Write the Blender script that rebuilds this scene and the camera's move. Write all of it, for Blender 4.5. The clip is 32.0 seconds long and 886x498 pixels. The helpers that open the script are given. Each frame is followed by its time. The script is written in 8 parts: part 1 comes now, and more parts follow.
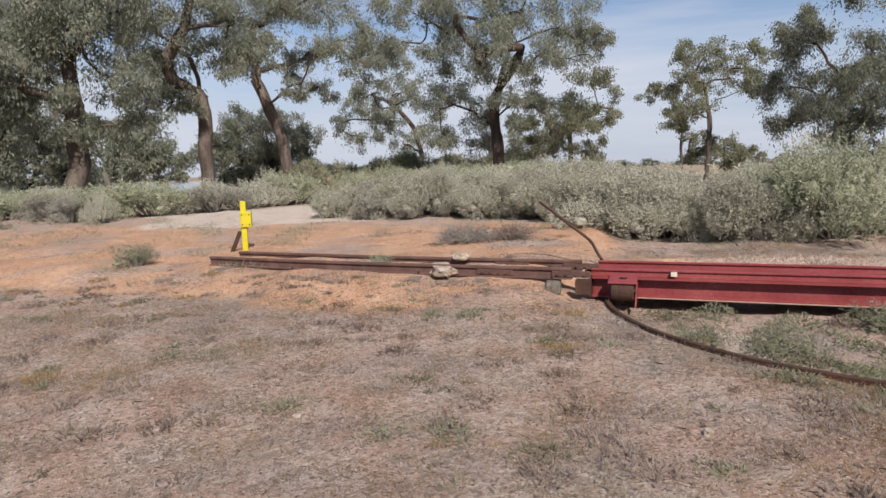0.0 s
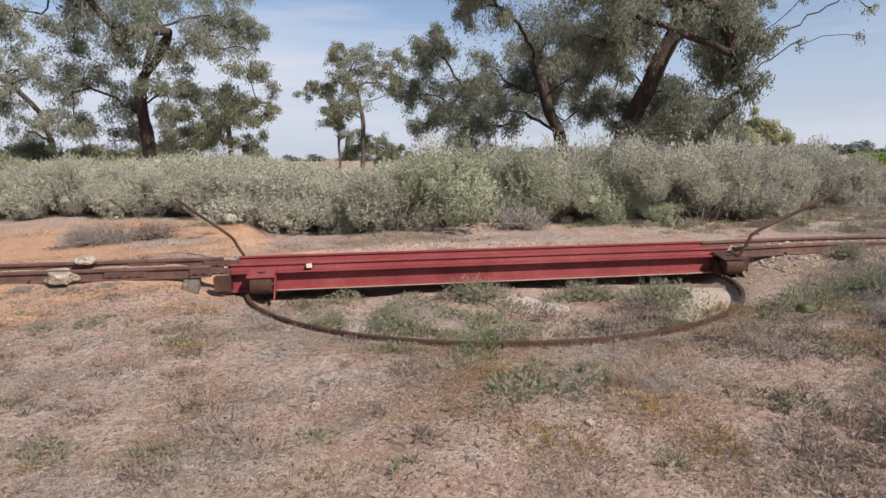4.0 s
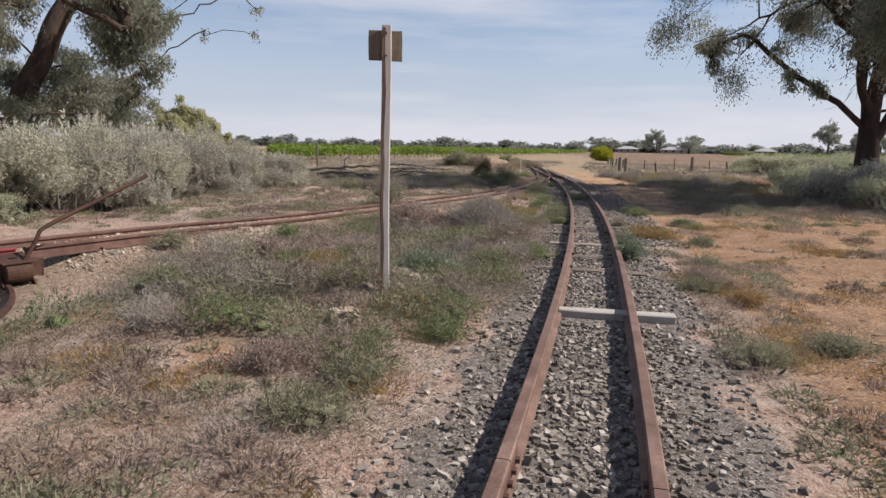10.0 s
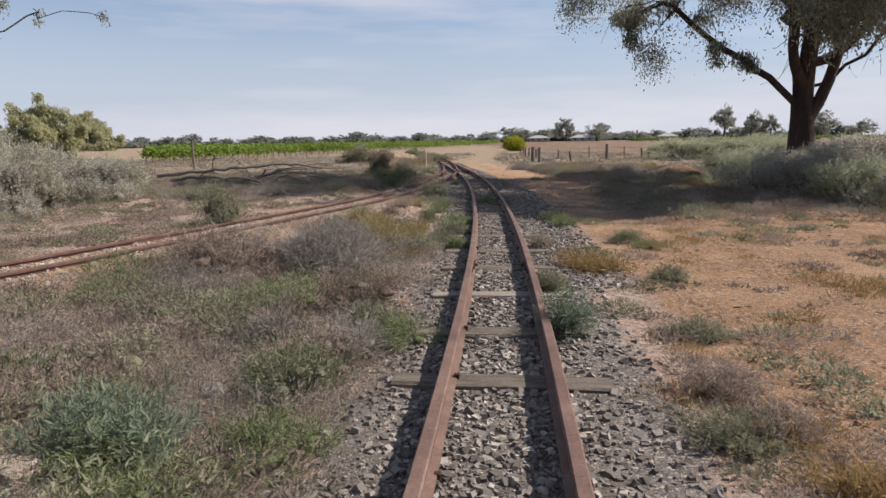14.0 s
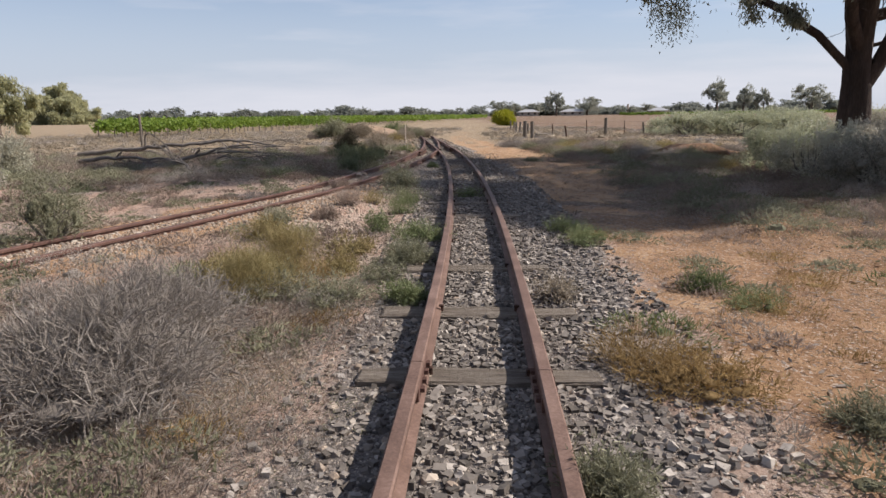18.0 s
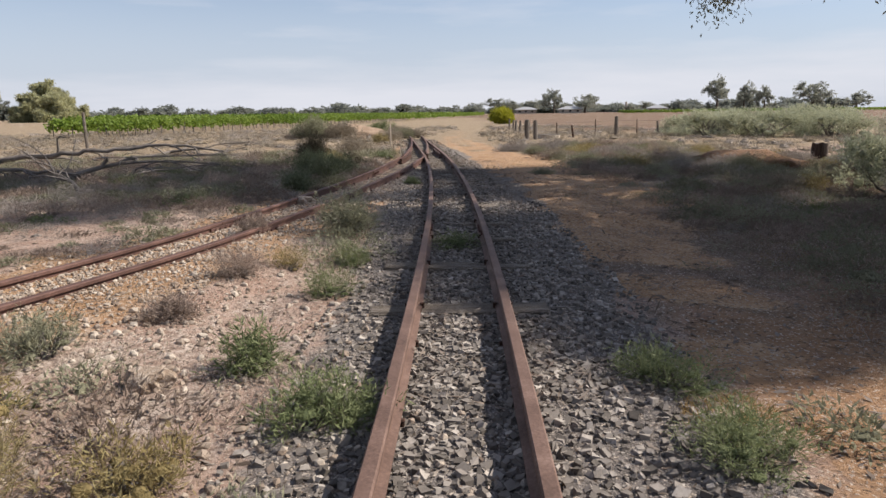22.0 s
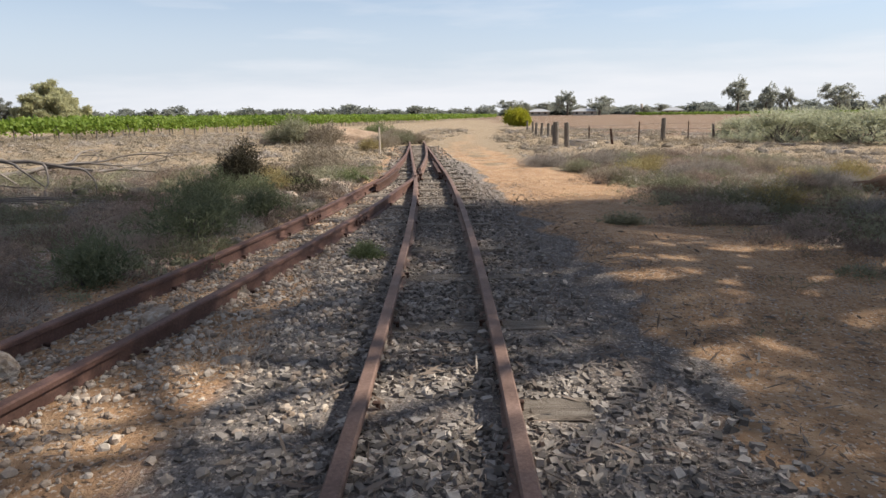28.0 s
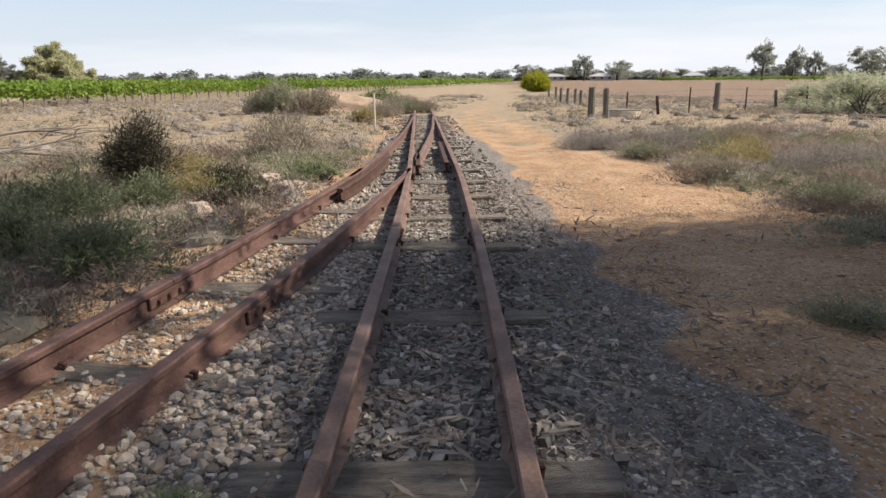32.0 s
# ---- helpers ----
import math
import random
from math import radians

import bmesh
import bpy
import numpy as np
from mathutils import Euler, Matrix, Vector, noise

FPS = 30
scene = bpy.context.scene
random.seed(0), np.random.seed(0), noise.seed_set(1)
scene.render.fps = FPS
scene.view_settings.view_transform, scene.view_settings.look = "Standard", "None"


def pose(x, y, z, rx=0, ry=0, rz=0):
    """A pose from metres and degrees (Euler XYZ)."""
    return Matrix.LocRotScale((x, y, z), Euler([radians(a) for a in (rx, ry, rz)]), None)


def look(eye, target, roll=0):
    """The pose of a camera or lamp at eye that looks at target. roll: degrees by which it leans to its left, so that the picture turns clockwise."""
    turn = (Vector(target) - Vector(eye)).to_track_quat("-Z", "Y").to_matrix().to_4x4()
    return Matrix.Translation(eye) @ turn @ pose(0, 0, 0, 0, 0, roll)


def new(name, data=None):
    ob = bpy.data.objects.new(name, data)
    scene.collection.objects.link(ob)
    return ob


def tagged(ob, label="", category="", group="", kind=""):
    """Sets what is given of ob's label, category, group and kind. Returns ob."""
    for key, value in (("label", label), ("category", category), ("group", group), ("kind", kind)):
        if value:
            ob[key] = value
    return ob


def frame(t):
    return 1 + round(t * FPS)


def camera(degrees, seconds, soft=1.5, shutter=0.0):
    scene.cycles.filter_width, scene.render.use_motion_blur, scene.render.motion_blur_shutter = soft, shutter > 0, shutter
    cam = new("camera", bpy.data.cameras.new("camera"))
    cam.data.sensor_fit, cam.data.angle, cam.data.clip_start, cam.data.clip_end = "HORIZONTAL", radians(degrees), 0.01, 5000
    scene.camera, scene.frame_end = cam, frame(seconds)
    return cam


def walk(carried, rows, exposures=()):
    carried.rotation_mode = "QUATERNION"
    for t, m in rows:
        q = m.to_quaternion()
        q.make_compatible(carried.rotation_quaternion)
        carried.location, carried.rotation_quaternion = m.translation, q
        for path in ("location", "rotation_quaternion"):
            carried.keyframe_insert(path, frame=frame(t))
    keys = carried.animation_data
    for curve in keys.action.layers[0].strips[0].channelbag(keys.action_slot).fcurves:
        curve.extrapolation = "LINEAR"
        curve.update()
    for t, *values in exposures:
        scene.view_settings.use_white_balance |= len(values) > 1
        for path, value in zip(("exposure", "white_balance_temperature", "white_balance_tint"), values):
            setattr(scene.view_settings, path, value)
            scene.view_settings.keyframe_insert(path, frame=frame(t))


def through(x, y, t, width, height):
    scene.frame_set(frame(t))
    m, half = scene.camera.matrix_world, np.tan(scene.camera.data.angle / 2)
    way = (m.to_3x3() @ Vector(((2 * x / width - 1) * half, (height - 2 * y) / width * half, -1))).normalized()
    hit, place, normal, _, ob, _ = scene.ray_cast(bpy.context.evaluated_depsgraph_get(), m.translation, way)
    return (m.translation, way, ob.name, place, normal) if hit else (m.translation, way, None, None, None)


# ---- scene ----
cam = camera(69.76, 32.0)
# seconds, eye x y z in metres, turn in degrees
PATH = [
    (0, -0.000, 0.000, 1.637, 82.864, 1.703, -21.357),
    (0.5, 0.059, -0.062, 1.645, 82.654, 1.543, -25.340),
    (1, 0.098, -0.124, 1.641, 82.436, 1.199, -29.792),
    (1.5, 0.118, -0.218, 1.658, 82.292, 0.993, -33.651),
    (2, 0.136, -0.281, 1.664, 82.159, 0.853, -37.629),
    (2.5, 0.150, -0.337, 1.665, 82.050, 0.775, -41.056),
    (3, 0.175, -0.371, 1.661, 81.929, 0.688, -44.476),
    (3.5, 0.185, -0.415, 1.660, 81.867, 0.674, -47.422),
    (5.5, 0.221, -0.444, 1.663, 81.512, 0.320, -60.567),
    (6, 0.215, -0.479, 1.663, 81.481, 0.062, -64.024),
    (6.5, 0.219, -0.511, 1.673, 81.381, -0.384, -67.558),
    (7, 0.223, -0.559, 1.673, 81.374, -0.724, -71.756),
    (7.5, 0.273, -0.656, 1.649, 81.417, -1.328, -76.489),
    (8, 0.432, -0.908, 1.631, 81.314, -1.893, -81.980),
    (8.5, 0.731, -1.111, 1.600, 81.238, -1.901, -87.231),
    (9, 1.162, -1.276, 1.579, 81.147, -1.659, -91.144),
    (9.5, 1.593, -1.498, 1.558, 80.959, -1.373, -94.532),
    (10, 2.096, -1.722, 1.546, 80.905, -1.034, -96.868),
    (10.5, 2.605, -1.895, 1.559, 80.750, -0.833, -98.274),
    (11, 3.193, -2.141, 1.537, 80.585, -0.420, -99.856),
    (11.5, 3.735, -2.333, 1.519, 80.489, -0.212, -100.696),
    (12, 4.272, -2.546, 1.550, 80.436, 0.107, -101.679),
    (12.5, 4.760, -2.791, 1.564, 80.463, 0.534, -102.463),
    (13, 5.321, -2.976, 1.562, 80.348, 0.416, -103.043),
    (13.5, 5.739, -3.161, 1.514, 80.395, 0.644, -103.808),
    (14, 6.235, -3.344, 1.518, 80.383, 0.890, -104.452),
    (14.5, 6.714, -3.490, 1.509, 80.382, 0.752, -104.592),
    (16.5, 8.545, -4.213, 1.468, 78.357, 0.701, -105.234),
    (17, 9.087, -4.408, 1.444, 78.263, 0.831, -105.164),
    (17.5, 9.582, -4.587, 1.437, 78.219, 0.750, -105.270),
    (18, 10.127, -4.766, 1.454, 78.111, 0.778, -105.435),
    (18.5, 10.648, -4.907, 1.457, 78.066, 0.797, -105.712),
    (19, 11.232, -5.103, 1.458, 77.958, 0.675, -106.053),
    (19.5, 11.734, -5.271, 1.448, 77.997, 0.808, -105.983),
    (20, 12.260, -5.457, 1.438, 77.961, 0.645, -106.006),
    (20.5, 12.812, -5.691, 1.424, 77.901, 0.732, -106.084),
    (21, 13.376, -5.881, 1.413, 77.859, 0.614, -105.944),
    (21.5, 13.822, -6.052, 1.453, 77.848, 0.633, -105.846),
    (22, 14.372, -6.241, 1.482, 77.891, 0.746, -105.713),
    (22.5, 14.908, -6.392, 1.487, 77.998, 0.688, -105.594),
    (23, 15.391, -6.580, 1.469, 77.960, 0.702, -105.655),
    (23.5, 15.915, -6.719, 1.457, 77.983, 0.700, -105.587),
    (24, 16.461, -6.937, 1.443, 78.029, 0.774, -105.587),
    (24.5, 17.010, -7.132, 1.464, 78.042, 0.961, -105.623),
    (25, 17.666, -7.309, 1.450, 78.113, 0.668, -105.503),
    (25.5, 18.326, -7.499, 1.422, 78.274, 0.971, -105.435),
    (27.5, 20.701, -8.207, 1.375, 78.190, 0.850, -104.834),
    (28, 21.206, -8.393, 1.397, 78.075, 0.618, -104.669),
    (28.5, 21.754, -8.537, 1.404, 78.035, 0.561, -104.484),
    (29, 22.340, -8.678, 1.365, 77.769, 0.335, -104.258),
    (29.5, 22.875, -8.860, 1.336, 77.349, 0.632, -104.114),
    (30, 23.545, -9.018, 1.306, 76.966, 0.415, -103.899),
    (30.5, 24.057, -9.194, 1.310, 76.521, 0.405, -103.826),
    (31, 24.574, -9.359, 1.325, 75.791, 0.482, -103.769),
    (31.5, 25.093, -9.465, 1.331, 75.376, 0.327, -103.644),
    (32, 25.601, -9.608, 1.347, 75.083, 0.472, -103.498),
]
walk(cam, [(t, pose(x, y, z, a, b, c)) for t, x, y, z, a, b, c in PATH], exposures=[(0, 0.37, 6330, 12), (3, 0.45, 6340, 12), (7, 0.52, 6480, 13), (10, 0.50, 6560, 13), (14, 0.49, 6530, 13), (20, 0.55, 6550, 12), (24, 0.67, 6660, 11), (25, 0.75, 6700, 11), (28, 0.80, 6750, 9), (31, 0.81, 6750, 9), (32, 0.90, 6750, 9)])

# ---------------------------------------------------------------- light
SUN_EL = radians(42)
SUN_DIR = Vector((-0.10 * math.cos(SUN_EL), -0.995 * math.cos(SUN_EL), math.sin(SUN_EL)))
sun_data = bpy.data.lights.new("sun", "SUN")
sun_data.energy, sun_data.angle, sun_data.color = 5.0, radians(0.55), (1.0, 0.93, 0.83)
sun = new("sun", sun_data)
sun.matrix_world = look(SUN_DIR * 100, (0, 0, 0))

world = bpy.data.worlds.new("world")
scene.world = world
world.use_nodes = True
wn, wl = world.node_tree.nodes, world.node_tree.links
wn.clear()
w_out = wn.new("ShaderNodeOutputWorld")
w_bg = wn.new("ShaderNodeBackground")
w_bg.inputs["Strength"].default_value = 0.076
w_sky = wn.new("ShaderNodeTexSky")
w_sky.sky_type = "NISHITA"
w_sky.sun_disc = False
w_sky.sun_elevation, w_sky.sun_rotation = SUN_EL, math.pi + 0.10
w_sky.air_density, w_sky.dust_density, w_sky.ozone_density = 1.0, 0.05, 2.4
w_tc = wn.new("ShaderNodeTexCoord")
w_map = wn.new("ShaderNodeMapping")
w_map.inputs["Scale"].default_value = (0.9, 0.9, 7.5)
w_noise = wn.new("ShaderNodeTexNoise")
w_noise.inputs["Scale"].default_value = 1.6
w_noise.inputs["Detail"].default_value = 7
w_noise.inputs["Roughness"].default_value = 0.55
w_ramp = wn.new("ShaderNodeValToRGB")
w_ramp.color_ramp.elements[0].position, w_ramp.color_ramp.elements[0].color = 0.42, (0.02, 0.02, 0.02, 1)
w_ramp.color_ramp.elements[1].position, w_ramp.color_ramp.elements[1].color = 0.66, (0.75, 0.75, 0.75, 1)
w_sep = wn.new("ShaderNodeSeparateXYZ")
w_haze = wn.new("ShaderNodeMapRange")
w_haze.interpolation_type = "SMOOTHSTEP"
w_haze.inputs["From Min"].default_value, w_haze.inputs["From Max"].default_value = 0.0, 0.30
w_haze.inputs["To Min"].default_value, w_haze.inputs["To Max"].default_value = 0.92, 0.0
w_low = wn.new("ShaderNodeMixRGB")
w_low.inputs[2].default_value = (4.9, 5.45, 6.35, 1)
w_mix = wn.new("ShaderNodeMixRGB")
w_mix.inputs[2].default_value = (7.0, 7.15, 7.5, 1)
wl.new(w_tc.outputs["Generated"], w_map.inputs["Vector"])
wl.new(w_map.outputs["Vector"], w_noise.inputs["Vector"])
wl.new(w_noise.outputs["Fac"], w_ramp.inputs["Fac"])
wl.new(w_tc.outputs["Generated"], w_sep.inputs["Vector"])
wl.new(w_sep.outputs["Z"], w_haze.inputs["Value"])
wl.new(w_haze.outputs["Result"], w_low.inputs[0])
wl.new(w_sky.outputs["Color"], w_low.inputs[1])
wl.new(w_ramp.outputs["Color"], w_mix.inputs[0])
wl.new(w_low.outputs["Color"], w_mix.inputs[1])
w_tint = wn.new("ShaderNodeMixRGB")
w_tint.blend_type, w_tint.inputs[0].default_value, w_tint.inputs[2].default_value = "MULTIPLY", 1.0, (1.0, 1.0, 1.03, 1)
wl.new(w_mix.outputs["Color"], w_tint.inputs[1])
wl.new(w_tint.outputs["Color"], w_bg.inputs["Color"])
wl.new(w_bg.outputs["Background"], w_out.inputs["Surface"])

# ---------------------------------------------------------------- materials


class Nodes:
    """Small helper round one material's node tree."""

    def __init__(self, name):
        self.m = bpy.data.materials.new(name)
        self.m.use_nodes = True
        self.n, self.l = self.m.node_tree.nodes, self.m.node_tree.links
        self.bsdf = self.n["Principled BSDF"]
        self.out = self.n["Material Output"]
        self.tc = self.n.new("ShaderNodeTexCoord")

    def noise(self, scale, detail=4, rough=0.6, coord="Object", stretch=None):
        t = self.n.new("ShaderNodeTexNoise")
        t.inputs["Scale"].default_value, t.inputs["Detail"].default_value, t.inputs["Roughness"].default_value = scale, detail, rough
        src = self.tc.outputs[coord]
        if stretch:
            mp = self.n.new("ShaderNodeMapping")
            mp.inputs["Scale"].default_value = stretch
            self.l.new(src, mp.inputs["Vector"])
            src = mp.outputs["Vector"]
        self.l.new(src, t.inputs["Vector"])
        return t.outputs["Fac"]

    def ramp(self, fac, stops):
        r = self.n.new("ShaderNodeValToRGB")
        e = r.color_ramp.elements
        while len(e) < len(stops):
            e.new(0.5)
        for k, (p, c) in enumerate(stops):
            e[k].position = p
            e[k].color = (*c, 1) if len(c) == 3 else c
        self.l.new(fac, r.inputs["Fac"])
        return r.outputs["Color"]

    def mix(self, fac, a, b, mode="MIX"):
        x = self.n.new("ShaderNodeMixRGB")
        x.blend_type = mode
        for k, v in ((0, fac), (1, a), (2, b)):
            if hasattr(v, "is_output"):
                self.l.new(v, x.inputs[k])
            elif k == 0:
                x.inputs[0].default_value = v
            else:
                x.inputs[k].default_value = (*v, 1)
        return x.outputs["Color"]

    def math(self, op, a, b=0.0, clamp=False):
        x = self.n.new("ShaderNodeMath")
        x.operation, x.use_clamp = op, clamp
        for k, v in ((0, a), (1, b)):
            if hasattr(v, "is_output"):
                self.l.new(v, x.inputs[k])
            else:
                x.inputs[k].default_value = v
        return x.outputs[0]

    def attr(self, name):
        a = self.n.new("ShaderNodeAttribute")
        a.attribute_name = name
        return a.outputs["Fac"]

    def island(self):
        return self.n.new("ShaderNodeNewGeometry").outputs["Random Per Island"]

    def rnd(self):
        return self.n.new("ShaderNodeObjectInfo").outputs["Random"]

    def bump(self, fac, strength, distance):
        b = self.n.new("ShaderNodeBump")
        b.inputs["Strength"].default_value, b.inputs["Distance"].default_value = strength, distance
        self.l.new(fac, b.inputs["Height"])
        self.l.new(b.outputs["Normal"], self.bsdf.inputs["Normal"])

    def done(self, colour, rough=0.85, metal=0.0, spec=0.3, gain=0.75):
        if hasattr(colour, "is_output"):
            colour = self.mix(1.0, colour, (gain, gain, gain), "MULTIPLY")
            self.l.new(colour, self.bsdf.inputs["Base Color"])
        else:
            self.bsdf.inputs["Base Color"].default_value = (*colour, 1)
        if hasattr(rough, "is_output"):
            self.l.new(rough, self.bsdf.inputs["Roughness"])
        else:
            self.bsdf.inputs["Roughness"].default_value = rough
        self.bsdf.inputs["Metallic"].default_value = metal
        self.bsdf.inputs["Specular IOR Level"].default_value = spec
        return self.m


def surface(name, stops, fine=30.0, coarse=3.0, rough=0.85, bump=0.4, depth=0.01, metal=0.0, stretch=None, spec=0.3):
    """Colour ramp over coarse and fine noise, with relief."""
    k = Nodes(name)
    a, b = k.noise(coarse, 5, 0.6, stretch=stretch), k.noise(fine, 5, 0.7, stretch=stretch)
    f = k.math("ADD", k.math("MULTIPLY", a, 0.55), k.math("MULTIPLY", b, 0.45))
    k.bump(b, bump, depth)
    return k.done(k.ramp(f, stops), rough, metal, spec)


def leafy(name, stops, through=0.35, rough=0.6, coarse=0.35, spec=0.3, plant=False, gain=1.0):
    """Foliage: colour per leaf and per region or plant, some light through the leaf."""
    k = Nodes(name)
    if plant:
        gain *= 1.14
        speck = k.noise(60, 3, 0.7)
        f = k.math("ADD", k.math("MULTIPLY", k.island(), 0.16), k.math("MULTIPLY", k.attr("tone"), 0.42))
        f = k.math("ADD", f, k.math("MULTIPLY", k.math("ADD", k.noise(coarse, 3), k.rnd()), 0.14))
        f = k.math("ADD", f, k.math("MULTIPLY", k.math("SUBTRACT", speck, 0.34), 0.22))
        k.bump(speck, 0.8, 0.02)
    else:
        f = k.math("ADD", k.math("MULTIPLY", k.island(), 0.36), k.math("ADD", k.math("MULTIPLY", k.noise(coarse, 3), 0.9), -0.14))
    c = k.mix(1.0, k.ramp(f, stops), (0.82 * gain, 0.82 * gain, 0.82 * gain), "MULTIPLY")
    k.done(c, rough, 0, spec)
    t = k.n.new("ShaderNodeBsdfTranslucent")
    k.l.new(c, t.inputs["Color"])
    s = k.n.new("ShaderNodeMixShader")
    s.inputs[0].default_value = through
    k.l.new(k.bsdf.outputs[0], s.inputs[1])
    k.l.new(t.outputs[0], s.inputs[2])
    k.l.new(s.outputs[0], k.out.inputs["Surface"])
    return k.m


def ground_material():
    k = Nodes("soil")
    big, mid, fine, grit = k.noise(0.22, 4), k.noise(1.7, 6, 0.65), k.noise(14, 6, 0.7), k.noise(70, 4, 0.7)
    f = k.math("ADD", k.math("MULTIPLY", mid, 0.5), k.math("MULTIPLY", fine, 0.5))
    soil = k.ramp(f, [(0.30, (0.19, 0.122, 0.091)), (0.45, (0.40, 0.265, 0.203)), (0.56, (0.54, 0.378, 0.297)), (0.70, (0.70, 0.54, 0.445))])
    litter = k.ramp(k.math("ADD", k.math("MULTIPLY", fine, 0.5), k.math("MULTIPLY", grit, 0.5)),
                    [(0.38, (0.13, 0.102, 0.082)), (0.5, (0.34, 0.275, 0.233)), (0.62, (0.62, 0.54, 0.48))])
    cover = k.ramp(k.math("ADD", k.math("MULTIPLY", big, 0.4), k.math("MULTIPLY", mid, 0.6)), [(0.42, (0, 0, 0)), (0.60, (0.85, 0.85, 0.85))])
    col = k.mix(cover, soil, litter)
    orange = k.ramp(f, [(0.32, (0.30, 0.155, 0.085)), (0.5, (0.53, 0.30, 0.18)), (0.68, (0.68, 0.46, 0.31))])
    sand = k.ramp(f, [(0.30, (0.22, 0.122, 0.066)), (0.5, (0.43, 0.263, 0.150)), (0.68, (0.60, 0.415, 0.26))])
    white = k.ramp(f, [(0.30, (0.40, 0.32, 0.25)), (0.5, (0.58, 0.48, 0.40)), (0.68, (0.68, 0.59, 0.51))])
    rust = k.ramp(f, [(0.32, (0.18, 0.098, 0.055)), (0.5, (0.35, 0.205, 0.115)), (0.66, (0.50, 0.325, 0.20))])
    gravel = k.ramp(k.math("ADD", k.math("MULTIPLY", fine, 0.4), k.math("MULTIPLY", grit, 0.6)),
                    [(0.36, (0.075, 0.066, 0.06)), (0.5, (0.20, 0.175, 0.16)), (0.64, (0.38, 0.335, 0.305))])
    # Gum litter tone, kept extra dark to paint shade into the ground.
    mulch_shade = k.ramp(k.math("ADD", k.math("MULTIPLY", fine, 0.5), k.math("MULTIPLY", grit, 0.5)), [(0.36, (0.075, 0.052, 0.038)), (0.5, (0.165, 0.115, 0.083)), (0.64, (0.33, 0.25, 0.19))])
    field = k.ramp(f, [(0.32, (0.10, 0.062, 0.042)), (0.5, (0.185, 0.118, 0.078)), (0.66, (0.29, 0.205, 0.14))])
    under = k.ramp(k.math("ADD", k.math("MULTIPLY", fine, 0.5), k.math("MULTIPLY", grit, 0.5)), [(0.36, (0.13, 0.092, 0.064)), (0.5, (0.30, 0.218, 0.158)), (0.64, (0.50, 0.395, 0.305))])
    straw = k.ramp(f, [(0.3, (0.17, 0.12, 0.075)), (0.5, (0.31, 0.235, 0.155)), (0.7, (0.45, 0.36, 0.25))])
    for name, c in (("straw", straw), ("orange", orange), ("rust", rust), ("field", field), ("under", under), ("mulch_shade", mulch_shade), ("sand", sand), ("white", white), ("gravel", gravel)):
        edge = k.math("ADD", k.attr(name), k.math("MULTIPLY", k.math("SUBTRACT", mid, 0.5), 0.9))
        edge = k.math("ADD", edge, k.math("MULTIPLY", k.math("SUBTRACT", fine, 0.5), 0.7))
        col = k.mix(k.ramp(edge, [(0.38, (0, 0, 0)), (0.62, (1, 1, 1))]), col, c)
    h = k.math("ADD", k.math("MULTIPLY", fine, 0.6), k.math("MULTIPLY", grit, 0.4))
    speck = k.noise(42, 3, 0.55)
    col = k.mix(k.ramp(speck, [(0.58, (0, 0, 0)), (0.64, (0.9, 0.9, 0.9))]), col, (0.58, 0.49, 0.41))
    col = k.mix(k.ramp(k.noise(33, 3, 0.6), [(0.58, (0, 0, 0)), (0.65, (0.85, 0.85, 0.85))]), col, (0.09, 0.062, 0.046))
    k.bump(h, 0.85, 0.06)
    return k.done(col, 0.95, 0, 0.15, 0.84)


M_GROUND = ground_material()
M_RAIL = surface("rusted_rail", [(0.3, (0.105, 0.064, 0.050)), (0.5, (0.205, 0.128, 0.102)), (0.68, (0.34, 0.226, 0.186))], 60, 4, 0.7, 0.3, 0.004, 0.25)
M_RAILDARK = surface("dark_rusted_rail", [(0.3, (0.075, 0.042, 0.034)), (0.5, (0.150, 0.083, 0.068)), (0.68, (0.27, 0.155, 0.125))], 60, 4, 0.7, 0.3, 0.004, 0.25)
M_RUST = surface("rusty_iron", [(0.3, (0.035, 0.022, 0.017)), (0.5, (0.088, 0.046, 0.033)), (0.7, (0.17, 0.085, 0.055))], 55, 5, 0.75, 0.5, 0.006, 0.3)
M_SLEEPER = surface("weathered_sleeper", [(0.28, (0.055, 0.042, 0.034)), (0.46, (0.19, 0.155, 0.125)), (0.6, (0.31, 0.265, 0.22)), (0.75, (0.43, 0.38, 0.32))], 26, 3, 0.92, 0.9, 0.02, stretch=(9, 0.9, 6))
M_CONCRETE = surface("pale_plank", [(0.3, (0.34, 0.31, 0.28)), (0.6, (0.50, 0.47, 0.43))], 60, 5, 0.9, 0.3, 0.004)
M_GREYPLANK = surface("grey_plank", [(0.3, (0.18, 0.15, 0.12)), (0.5, (0.32, 0.275, 0.225)), (0.72, (0.45, 0.39, 0.33))], 30, 3, 0.92, 0.6, 0.01, stretch=(9, 0.9, 6))
M_RED = surface("red_paint", [(0.25, (0.12, 0.022, 0.022)), (0.45, (0.245, 0.045, 0.046)), (0.60, (0.31, 0.072, 0.070)), (0.78, (0.42, 0.20, 0.17))], 25, 2.2, 0.5, 0.12, 0.003, 0.0)
M_PALE = surface("pale_paint", [(0.3, (0.62, 0.50, 0.40)), (0.7, (0.78, 0.70, 0.60))], 40, 4, 0.7, 0.2, 0.003)
M_FLANGE = surface("worn_flange_edge", [(0.3, (0.30, 0.18, 0.13)), (0.7, (0.52, 0.40, 0.32))], 40, 4, 0.7, 0.2, 0.003)
